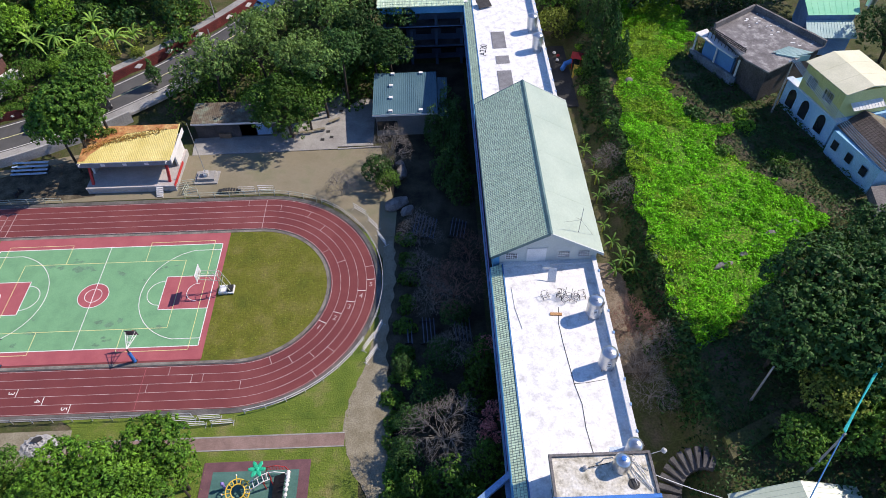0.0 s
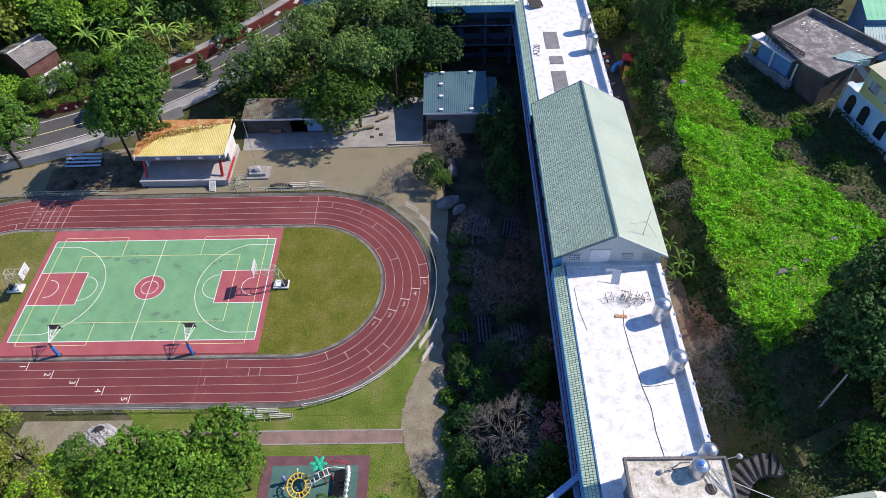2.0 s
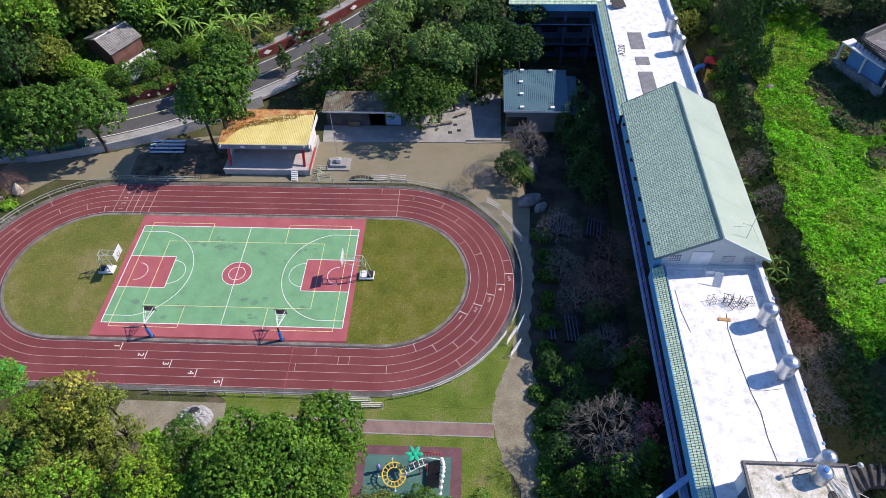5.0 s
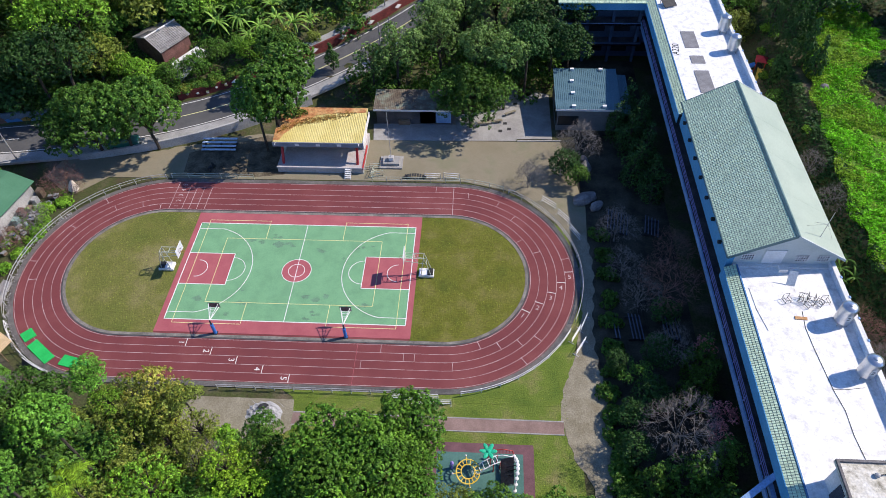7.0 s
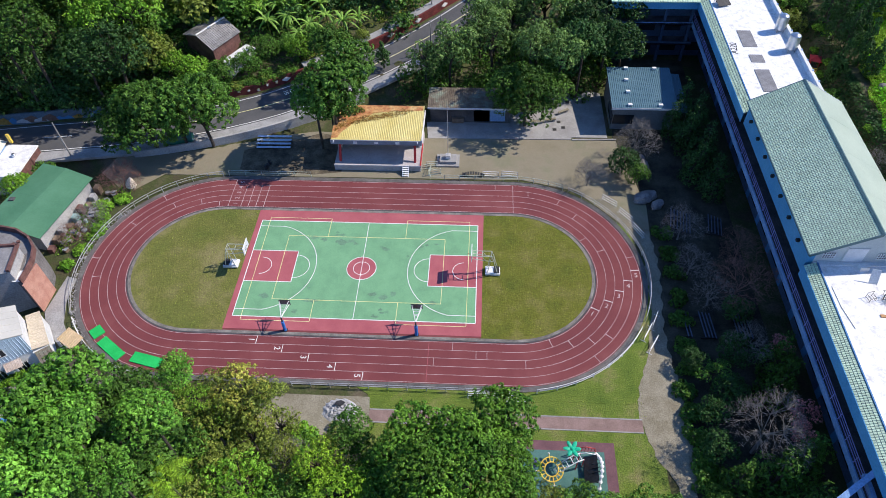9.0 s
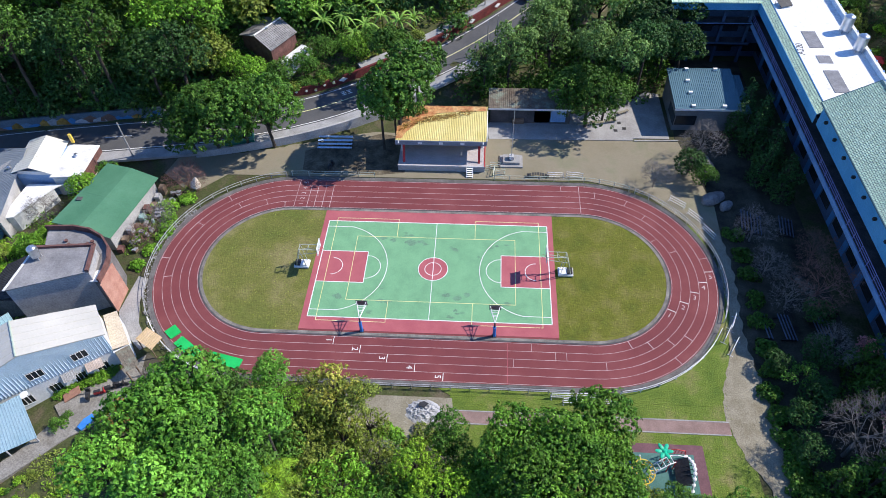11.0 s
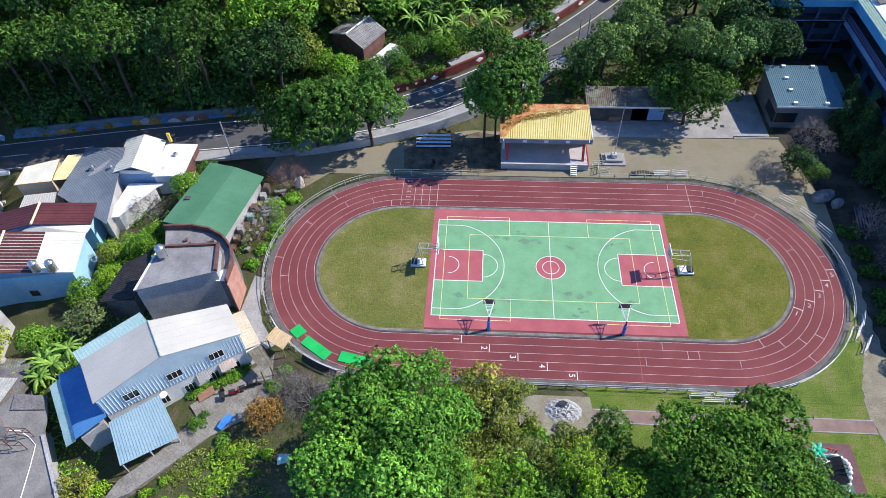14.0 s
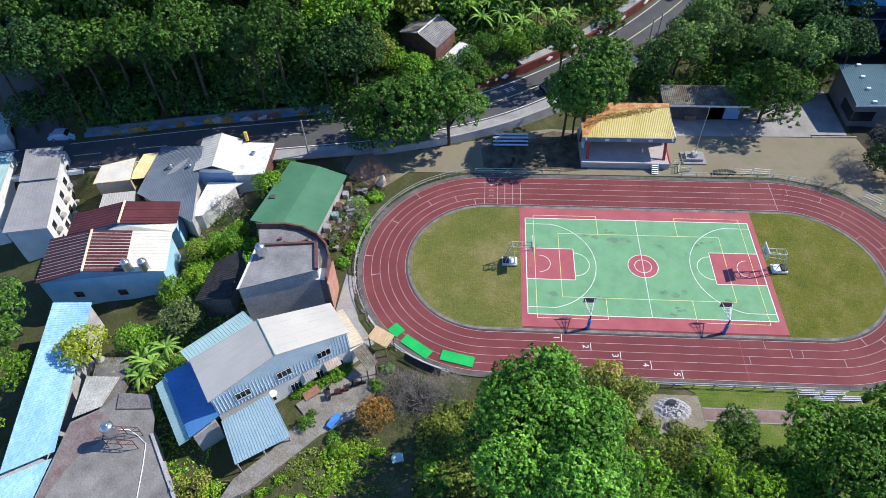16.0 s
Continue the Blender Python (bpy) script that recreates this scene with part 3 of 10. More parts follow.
for s in (-1, 1):
    stripe([(s * W, -2.45), (s * 8.25, -2.45), (s * 8.25, 2.45), (s * W, 2.45)], 0.09, 0.084, LINE_WHITE, "key_line")
    stripe(arc(s * 8.25, 0, 1.8, 90, -90) if s < 0 else arc(s * 8.25, 0, 1.8, 90, 270), 0.08, 0.0835, LINE_WHITE, "free_throw_arc")
    stripe(arc(s * 12.45, 0, 1.3, 90, -90) if s < 0 else arc(s * 12.45, 0, 1.3, 90, 270), 0.08, 0.0845, LINE_WHITE, "no_charge_arc")
    a = math.degrees(math.asin(6.6 / 6.8))
    pts = [(x * -s, y) for x, y in arc(12.45, 0, 6.8, 180 - a, 180 + a)] if s > 0 else arc(12.45, 0, 6.8, 180 - a, 180 + a)
    pts = [(s * abs(x), y) for x, y in pts]
    stripe([(s * W, 6.6)] + pts + [(s * W, -6.6)], 0.08, 0.0855, LINE_WHITE, "three_point_line")
    stripe([(s * 4.95, 5.04), (s * 4.95, 8.15), (s * 13.0, 8.15), (s * 13.0, -8.1), (s * 4.95, -8.1), (s * 4.95, -5.04)], 0.06, 0.0865, LINE_YELLOW, "side_court_line")
stripe([(-9.97, -5.04), (9.97, -5.04), (9.97, 5.04), (-9.97, 5.04)], 0.06, 0.0875, LINE_YELLOW, "volleyball_line", True)

# road with its markings, pavement and walls
ROAD_PTS = []
for i in range(121):
    x = -130 + i * 1.46
    ROAD_PTS.append((x, float(np.interp(x, ROAD_X, ROAD_Y)), float(np.interp(x, ROAD_X, ROAD_Z))))
for _ in range(6):
    ROAD_PTS = [ROAD_PTS[0]] + [tuple((a + 2 * b + c) / 4 for a, b, c in zip(ROAD_PTS[i - 1], ROAD_PTS[i], ROAD_PTS[i + 1])) for i in range(1, 120)] + [ROAD_PTS[-1]]


def road_band(geo, d0, d1, z, thick=0.05, x0=-130, x1=45, step=1, dash=None):
    """A strip along the road between two offsets from its middle."""
    run = 0.0
    for i in range(0, 120):
        p, q = Vector(ROAD_PTS[i]), Vector(ROAD_PTS[i + 1])
        run += (q - p).length
        if p.x < x0 or q.x > x1 or (dash and (run % (dash[0] + dash[1])) > dash[0]):
            continue
        def side(k):
            a, b = Vector(ROAD_PTS[max(k - 1, 0)]), Vector(ROAD_PTS[min(k + 1, 120)])
            d = (b - a).normalized()
            return Vector((-d.y, d.x, 0)).normalized()
        n0, n1 = side(i), side(i + 1)
        up = Vector((0, 0, z))
        geo.slab([tuple(p + n0 * d0 + up), tuple(q + n1 * d0 + up), tuple(q + n1 * d1 + up), tuple(p + n0 * d1 + up)], thick)
    return geo


road = setting("road", road_band(Geo(), -3.5, 3.5, 0.03, 0.25), ASPHALT, "grey two-lane asphalt road bending uphill", "road")
part("edge_line", road_band(Geo(), 2.95, 3.07, 0.036, 0.01), LINE_WHITE, road, "white edge line")
part("edge_line", road_band(Geo(), -3.1, -2.98, 0.036, 0.01), LINE_WHITE, road, "white edge line")
part("centre_line", road_band(Geo(), -0.06, 0.06, 0.036, 0.01, dash=(4, 6), x1=-36), LINE_WHITE, road, "dashed centre line")
part("centre_line", road_band(Geo(), -0.06, 0.06, 0.036, 0.01, x0=-33), LINE_YELLOW, road, "yellow centre line")
setting("pavement", road_band(Geo(), -5.6, -3.5, 0.14, 0.4, x0=-62, x1=2), PAVEMENT, "pale concrete roadside pavement", "pavement")
setting("gutter", road_band(Geo(), -3.5, -3.3, 0.045, 0.2, x0=-62, x1=2), GUTTER, "dark roadside gutter", "kerb")
setting("roadside_wall", road_band(Geo(), -6.0, -5.7, 0.75, 1.9, x0=-38, x1=-6), WALL_GREY, "low grey wall between pavement and yard", "wall")
# grey-blue kept dark so the wall's shade is in its colour
setting("mural_wall", road_band(Geo(), 3.9, 4.2, 1.9, 2.6, x0=-81, x1=-42),
        material("mural_wall", ((0.075, 0.115, 0.15), (0.14, 0.18, 0.21)), 0.5, 6, 0.85, bump=0.2), "long grey-blue retaining wall with painted mural", "wall")
red_wall = setting("red_wall", road_band(Geo(), 3.9, 4.25, 1.5, 2.2, x0=-24, x1=40),
                   material("red_wall", ((0.10, 0.026, 0.024), (0.19, 0.042, 0.038)), 0.7, 8, 0.85, bump=0.2, dirt=0.4), "dark red retaining wall with white diamond marks", "wall")
setting("wall_top_path", road_band(Geo(), 4.25, 5.7, 1.52, 2.0, x0=-12, x1=40), PAVEMENT, "grey concrete strip on the retaining wall", "pavement")


def along(x, d, z):
    """A place beside the road, and the road's heading there."""
    k = min(range(1, 120), key=lambda i: abs(ROAD_PTS[i][0] - x))
    a, b, p = Vector(ROAD_PTS[k - 1]), Vector(ROAD_PTS[k + 1]), Vector(ROAD_PTS[k])
    h = (b - a).normalized()
    return p + Vector((-h.y, h.x, 0)).normalized() * d + Vector((0, 0, z)), math.degrees(math.atan2(h.y, h.x))


for x in (-14.5, -7.5, -2.5, 1.5, 6.0, 9.5, 13, 16.5):
    p, deg = along(x, 3.88, 0.85)
    g = Geo()
    for q, w in ((1.0, 0.0), (0.55, 0.02)):
        g.add([(-0.75 * q, -w, 0), (0, -w, -0.42 * q), (0.75 * q, -w, 0), (0, -w, 0.42 * q), (-0.75 * q, 0.05, 0), (0, 0.05, -0.42 * q), (0.75 * q, 0.05, 0), (0, 0.05, 0.42 * q)],
              [(0, 1, 2, 3), (0, 4, 5, 1), (1, 5, 6, 2), (2, 6, 7, 3), (3, 7, 4, 0)])
    ob = part("diamond", g, LINE_WHITE, red_wall, "white diamond mark")
    ob.matrix_basis = pose(*p, 0, 0, deg)
orng = random.Random(6)
for k in range(9):
    p, deg = along(-22.5 + k * 0.95, 3.86, orng.uniform(0.45, 1.15))
    g = Geo()
    star = [(0.26 * (1 if i % 2 else 0.45) * math.cos(math.pi * i / 5), 0.26 * (1 if i % 2 else 0.45) * math.sin(math.pi * i / 5)) for i in range(10)]
    g.add([(x, -0.02, z) for x, z in star] + [(x, 0.06, z) for x, z in star], [tuple(range(10))] + [(j, j + 10, (j + 1) % 10 + 10, (j + 1) % 10) for j in range(10)])
    ob = part("star_ornament", g, LINE_WHITE if k % 3 else LINE_YELLOW, red_wall, "pale star ornament")
    ob.matrix_basis = pose(*p, 0, 0, deg)
GREY_MURAL = material("mural_blue", ((0.11, 0.19, 0.27), (0.18, 0.27, 0.35)), 0.8, 8, 0.85, bump=0.05, dirt=0.3)
BRICK_MURAL = material("mural_brown", ((0.16, 0.085, 0.06), (0.24, 0.14, 0.10)), 0.8, 8, 0.85, bump=0.05, dirt=0.3)
rng = random.Random(8)
mural = bpy.data.objects["mural_wall"]
for i in range(30):
    p, deg = along(-80 + i * 1.28, 3.86, 0.25)
    g = Geo()
    w, h = rng.uniform(0.7, 1.5), rng.uniform(0.5, 1.4)
    poly = [(-w, 0), (w, 0), (w * 0.7, h * 0.6), (w * 0.2, h), (-w * 0.3, h * 0.75), (-w * 0.8, h * 0.5)]
    g.add([(x, -0.012 * (1 + i % 2), z) for x, z in poly] + [(x, 0.06, z) for x, z in poly], [tuple(range(6))] + [(j, j + 6, (j + 1) % 6 + 6, (j + 1) % 6) for j in range(6)])
    ob = part("painted_shape", g, (TRIM_BLUE, GREY_MURAL, WALL_GREY, LEAF_RUST, BRICK_MURAL)[rng.randrange(5)], mural)
    ob.matrix_basis = pose(*p, 0, 0, deg)
g = Geo()
for i in range(14):
    def lane(k):
        y = 22.5 + k * 2.0
        x = -88 - (y - 24) * 0.55
        z = float(ground_z(x, y))
        return [(x - 4.2, y, z + 0.25), (x + 4.2, y, z + 0.25)]
    (a, b), (d, c) = lane(i), lane(i + 1)
    g.slab([a, b, c, d], 0.3)
setting("side_road", g, ASPHALT, "shaded asphalt side road climbing away from the junction", "road")
setting("junction_kerb", road_band(Geo(), -4.2, -3.7, 0.35, 0.6, x0=-110, x1=-78), PARAPET_BLUE, "long pale blue kerb at the road junction", "kerb")
# lettering on the road that cannot be read: plain bars
p, deg = along(-15.2, 1.6, 0.045)
g = Geo()
g.m = pose(*p, 0, 0, deg)
for i in range(3):
    x = -1.3 + i * 0.95
    for k in range(3):
        g.box(x, -0.5 + 0.42 * k, -0.01, x + 0.7, -0.38 + 0.42 * k, 0.004)
    g.box(x + 0.3, -0.5, -0.01, x + 0.42, 0.46, 0.003)
part("road_lettering", g, LINE_WHITE, road, "white road lettering")

# ---- school block ----
def tile_field(geo, a, b, c, d, rows, cols, lift=0.05):
    """Roof tiles: each a small tilted plate with a raised roll along one side; a-b is the eave, d-c the ridge."""
    a, b, c, d = (Vector(p) for p in (a, b, c, d))
    up = (b - a).cross(d - a).normalized()
    if up.z < 0:
        up = -up
    for r in range(rows):
        for k in range(cols):
            s0, s1, t0, t1 = k / cols, (k + 0.9) / cols, r / rows, (r + 0.86) / rows
            def at(s, t):
                return a.lerp(b, s).lerp(d.lerp(c, s), t)
            sm = s0 + (s1 - s0) * 0.62
            lo, hi = up * lift, up * lift * 0.15
            roll = up * lift * 0.9
            geo.add([at(s0, t0) + lo * 0.8, at(sm, t0) + lo * 0.6, at(s1 - (s1 - sm) * 0.5, t0) + lo + roll, at(s1, t0) + lo * 0.7,
                     at(s0, t1) + hi, at(sm, t1) + hi, at(s1 - (s1 - sm) * 0.5, t1) + hi + roll, at(s1, t1) + hi, at(s0, t0), at(s1, t0)],
                    [(0, 1, 5, 4), (1, 2, 6, 5), (2, 3, 7, 6), (8, 9, 3, 2, 1, 0)])
    return geo


DECK_GREEN = material("tile_bed", ((0.13, 0.18, 0.165), (0.18, 0.24, 0.22)), 0.4, 6, 0.7, bump=0.1)
XW, XE, ZF = 47.3, 56.9, 11.05              # west and east wall faces, height of the flat roofs
school = thing("school_block", "long three-storey school block with white flat roofs and blue trim", "building", (52, 5, 0), kind="structure")


def sp(name, geo, mat, label=""):
    """A part of the school block, drawn in world metres."""
    ob = part(name, geo, mat, school, label)
    ob.matrix_parent_inverse = Matrix.Translation((-52, -5, 0))
    return ob


YS, YG0, YG1, YN = -36.0, -6.4, 17.5, 66.0
sp("wall", Geo().box(XW + 2.21, YS, 0, XE, YN, ZF - 0.35), WALL_WHITE, "pale rendered walls")
XG = XW - 0.75                              # outer edge of the open gallery
# wall blue darkened in the colour for the shade inside the galleries
GALLERY_SHADE = material("gallery_shade", ((0.05, 0.085, 0.15), (0.08, 0.12, 0.19)), 0.4, 6, 0.8, bump=0.1, dirt=0.25)
# dark grey floor colour stands for shade in the recess
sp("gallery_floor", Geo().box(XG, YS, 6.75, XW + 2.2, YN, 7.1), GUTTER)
sp("gallery_wall", Geo().box(XW + 2.1, YS, 0.0, XW + 2.2, YN, ZF - 0.36), GALLERY_SHADE, "classroom wall in the gallery, its blue darkened as shade")
sp("slab_edge", Geo().box(XG - 0.14, YS, 6.45, XG, YN, 7.16), WALL_BLUE, "blue gallery edge beam")
for z in (7.45, 7.8, 8.12):
    sp("gallery_rail", Geo().tube([(XG + 0.06, YS, z), (XG + 0.06, YN, z)], 0.045, 6), RAIL_PURPLE, "purple-blue gallery rail")
for k in range(51):
    sp("rail_post", Geo().box(XG + 0.03, YS + 0.5 + k * 2.0, 7.1, XG + 0.09, YS + 0.56 + k * 2.0, 8.1), RAIL_PURPLE)
sp("gallery_beam", Geo().box(XG + 0.5, YS, 9.62, XW + 2.1, YN, 10.0), GALLERY_SHADE)
for y, bend in ((-27.0, 1), (-33.0, 1)):
    sp("brace_beam", Geo().slab([(XG - 3.4, y - 3.0, 8.5), (XG + 0.2, y - 0.6, 9.6), (XG + 0.2, y, 9.6), (XG - 3.4, y - 2.4, 8.5)], 0.45), WALL_BLUE, "blue slanting brace beam")
    sp("brace_beam", Geo().box(XG - 0.45, y - 4.6, 8.4, XG - 0.05, y - 0.2, 8.8), WALL_BLUE)
for fl in (0, 2):
    for k in range(20):
        y = YS + 2.2 + k * 4.9
        z = 0.1 + fl * 3.55
        sp("window", Geo().box(XW + 2.06, y + 0.6, z + 1.0, XW + 2.1, y + 3.2, z + 2.4), GLASS_DARK)
        sp("classroom_door", Geo().box(XW + 2.05, y + 3.5, z, XW + 2.1, y + 4.4, z + 2.1), TRIM_BLUE)
sp("flat_roof", Geo().box(XW + 0.2, YS, ZF - 0.35, XE - 0.3, YG0 + 0.02, ZF), WHITE_ROOF, "bright white coated flat roof with scuffs")
sp("flat_roof", Geo().box(XW + 0.2, YG1 - 0.02, ZF - 0.4, XE - 0.3, YN, ZF - 0.1), WHITE_ROOF, "bright white coated flat roof with dark hatches")
# tiled strip over the gallery edge
for y0, y1, z in ((YS, YG0 - 0.4, ZF), (YG1 + 0.3, YN, ZF - 0.1)):
    g = Geo()
    sp("eave_deck", Geo().slab([(XW - 0.75, y0, z - 0.15), (XW + 0.3, y0, z + 0.32), (XW + 0.3, y1, z + 0.32), (XW - 0.75, y1, z - 0.15)], 0.12), DECK_GREEN)
    tile_field(g, (XW - 0.78, y1, z - 0.14), (XW - 0.78, y0, z - 0.14), (XW + 0.28, y0, z + 0.33), (XW + 0.28, y1, z + 0.33), 4, int((y1 - y0) / 0.23), 0.04)
    tagged(sp("eave_tiles", g, TILE_GREEN), "grey-green tiled eave strip", "", "", "stuff")
    sp("eave_wall", Geo().box(XW + 0.3, y0, z - 0.3, XW + 0.42, y1, z + 0.4), TRIM_BLUE)
    sp("eave_fascia", Geo().box(XW - 0.86, y0, z - 1.45, XW - 0.76, y1, z - 0.13), FASCIA_BLUE, "bright blue fascia wall under the eave")
# east parapets
for y0, y1, z in ((YS, YG0, ZF), (YG1, YN, ZF - 0.1)):
    sp("parapet", Geo().box(XE - 0.3, y0, z - 0.4, XE, y1, z + 0.72), PARAPET_BLUE, "blue-white roof parapet")
    sp("parapet_coping", Geo().box(XE - 0.36, y0, z + 0.72, XE + 0.08, y1, z + 0.8), WALL_WHITE)
    for k in range(int((y1 - y0) / 2.4)):
        sp("parapet_post", Geo().box(XE, y0 + 1.0 + k * 2.4, z - 0.2, XE + 0.14, y0 + 1.25 + k * 2.4, z + 0.88), WALL_BLUE)
# pitched part
ZE, ZR, XR = 12.75, 15.75, 52.08
sp("upper_wall", Geo().box(XW + 0.1, YG0, ZF - 0.4, XE + 0.2, YG1, ZE - 0.02), GABLE, "pale grey-green upper wall")
for y in (YG0, YG1 - 0.2):
    g = Geo()
    g.add([(XW + 0.1, y, ZE - 0.02), (XE + 0.2, y, ZE - 0.02), (XR, y, ZR - 0.12), (XW + 0.1, y + 0.2, ZE - 0.02), (XE + 0.2, y + 0.2, ZE - 0.02), (XR, y + 0.2, ZR - 0.12)],
          [(0, 1, 2), (5, 4, 3), (0, 3, 4, 1), (1, 4, 5, 2), (2, 5, 3, 0)])
    sp("gable", g, GABLE)
XL, XRR, Y0, Y1 = 46.5, 57.65, YG0 - 0.45, YG1 + 0.4
sp("roof_deck", Geo().slab([(XL, Y0, ZE - 0.2), (XR, Y0, ZR), (XR, Y1, ZR), (XL, Y1, ZE - 0.2)], 0.12), DECK_GREEN)
g = Geo()
tile_field(g, (XL, Y1, ZE - 0.19), (XL, Y0, ZE - 0.19), (XR, Y0, ZR + 0.01), (XR, Y1, ZR + 0.01), 27, 106, 0.032)
tagged(sp("tiled_slope", g, TILE_GREEN), "grey-green tiled roof slope", "", "", "stuff")
g = Geo().ribs((XRR, Y0, ZE - 0.22), (XRR, Y1, ZE - 0.22), (XR, Y1, ZR), (XR, Y0, ZR), 6.0, 0.012, 0.05, 0.1)
sp("sheet_slope", g, SHEET_PALE, "pale smooth sheet roof slope")
sp("ridge_cap", Geo().slab([(XR - 0.22, Y0 - 0.05, ZR - 0.05), (XR, Y0 - 0.05, ZR + 0.09), (XR, Y1 + 0.05, ZR + 0.09), (XR - 0.22, Y1 + 0.05, ZR - 0.05)], 0.05)
   .slab([(XR, Y0 - 0.05, ZR + 0.09), (XR + 0.22, Y0 - 0.05, ZR - 0.06), (XR + 0.22, Y1 + 0.05, ZR - 0.06), (XR, Y1 + 0.05, ZR + 0.09)], 0.05), RIDGE_GREEN, "dark green ridge cap")
for y in (Y0, Y1):
    sp("verge_board", Geo().slab([(XL, y - 0.06, ZE - 0.16), (XR, y - 0.06, ZR + 0.05), (XR, y + 0.06, ZR + 0.05), (XL, y + 0.06, ZE - 0.16)], 0.3), RIDGE_GREEN)
    sp("verge_board", Geo().slab([(XR, y - 0.06, ZR + 0.05), (XRR, y - 0.06, ZE - 0.17), (XRR, y + 0.06, ZE - 0.17), (XR, y + 0.06, ZR + 0.05)], 0.3), GABLE)
sp("upper_fascia", Geo().box(XW - 0.5, YG0, ZF - 1.55, XW + 0.1, YG1, ZE - 0.35), FASCIA_BLUE, "bright blue wall band under the tiled slope")
sp("gutter", Geo().tube([(XL - 0.06, Y0, ZE - 0.25), (XL - 0.06, Y1, ZE - 0.25)], 0.1, 8), RIDGE_GREEN)
for k in range(7):
    sp("wall_bracket", Geo().box(XW - 0.86, -4 + k * 3.2, ZE - 1.5, XW - 0.5, -3.7 + k * 3.2, ZE - 1.2), DARK_METAL)


def grille_window(x0, x1, z0, z1, y):
    ob = sp("grille_window", Geo().box(x0, y - 0.04, z0, x1, y - 0.005, z1), GLASS_DARK, "dark window with white square grille")
    g = Geo()
    for i in range(6):
        x = x0 + (x1 - x0) * i / 5
        g.box(x - 0.035, y - 0.09, z0 - 0.03, x + 0.035, y - 0.045, z1 + 0.03)
    for i in range(4):
        z = z0 + (z1 - z0) * i / 3
        g.box(x0 - 0.05, y - 0.085, z - 0.03, x1 + 0.05, y - 0.05, z + 0.03)
    part("grille", g, WHITE_PAINT, ob)


for x0 in (48.0, 53.2, 55.2):
    grille_window(x0, x0 + 1.15, 11.75, 12.55, YG0)
sp("gable_door", Geo().box(50.1, YG0 - 0.08, ZF + 0.25, 52.0, YG0 - 0.01, ZF + 2.15), WHITE_PAINT, "pale double door in the gable")
sp("door_frame", Geo().box(49.98, YG0 - 0.05, ZF + 0.2, 50.1, YG0 - 0.005, ZF + 2.27).box(52.0, YG0 - 0.05, ZF + 0.2, 52.12, YG0 - 0.005, ZF + 2.27), GABLE)
sp("gable_plinth", Geo().box(XW + 0.45, YG0 - 0.5, ZF, XE - 0.35, YG0, ZF + 0.22), WALL_WHITE, "white upstand below the gable")
sp("roof_step", Geo().box(51.6, YG0 - 1.1, ZF, 52.4, YG0 - 0.5, ZF + 0.5), WHITE_PAINT)
# far wing across the yard's end
wing_front = 45.4
# wing walls, gallery floors and columns carry their shade in dark colours
sp("wing_wall", Geo().box(33.5, wing_front + 2, 0, XW + 2.0, 58, ZF - 0.3), GALLERY_SHADE, "rendered wing wall, its blue darkened as shade")
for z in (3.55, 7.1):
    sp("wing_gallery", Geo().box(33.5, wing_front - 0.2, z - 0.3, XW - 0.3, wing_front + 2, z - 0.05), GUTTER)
    sp("wing_parapet", Geo().box(33.5, wing_front - 0.2, z - 0.3, XW - 0.3, wing_front, z + (0.2 if z < 5 else 0.0)), GALLERY_SHADE if z < 5 else WALL_BLUE)
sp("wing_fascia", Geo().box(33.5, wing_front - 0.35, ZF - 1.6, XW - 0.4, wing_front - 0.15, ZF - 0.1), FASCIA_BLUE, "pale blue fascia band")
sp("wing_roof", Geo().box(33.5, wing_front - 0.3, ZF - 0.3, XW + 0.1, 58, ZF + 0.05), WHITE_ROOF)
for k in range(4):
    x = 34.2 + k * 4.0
    sp("wing_column", Geo().box(x - 0.22, wing_front + 0.3, 0, x + 0.22, wing_front + 0.7, ZF - 1.6), GALLERY_SHADE)
    for fl in range(3):
        sp("window", Geo().box(x + 0.7, wing_front + 1.94, 1.0 + fl * 3.55, x + 3.2, wing_front + 2.0, 2.5 + fl * 3.55), GLASS_DARK)
g = Geo().slab([(33.3, wing_front - 0.9, ZF - 0.12), (XW - 0.8, wing_front - 0.9, ZF - 0.12), (XW - 0.8, wing_front + 0.4, ZF + 0.4), (33.3, wing_front + 0.4, ZF + 0.4)], 0.12)
tile_field(g, (33.3, wing_front - 0.92, ZF - 0.11), (XW - 0.8, wing_front - 0.92, ZF - 0.11), (XW - 0.8, wing_front + 0.4, ZF + 0.41), (33.3, wing_front + 0.4, ZF + 0.41), 3, 36, 0.05)
tagged(sp("wing_eave_tiles", g, TILE_GREEN), "grey-green tiled eave strip", "", "", "stuff")
# dark hatches on the far roof, and its painted code
for x0, y0, x1, y1 in ((49.9, 32.4, 51.8, 36.6), (50.1, 28.7, 51.9, 30.5), (50.0, 22.1, 51.9, 27.0)):
    sp("roof_hatch", Geo().box(x0, y0, ZF - 0.1, x1, y1, ZF - 0.04), material("hatch_grey", ((0.17, 0.17, 0.175), (0.25, 0.25, 0.26)), 1.2, 8, 0.8, bump=0.1), "dark grey roof panel")
code = digit("A220", 48.55, 32.1, ZF - 0.085, 82, 1.3, DARK_METAL, school, "painted_code")
code.matrix_parent_inverse = Matrix.Translation((-52, -5, 0))
# stair tower
tw = thing("stair_tower", "stair tower with stained white roof slab and blue edge", "building", (53, -29.6, ZF), kind="structure")
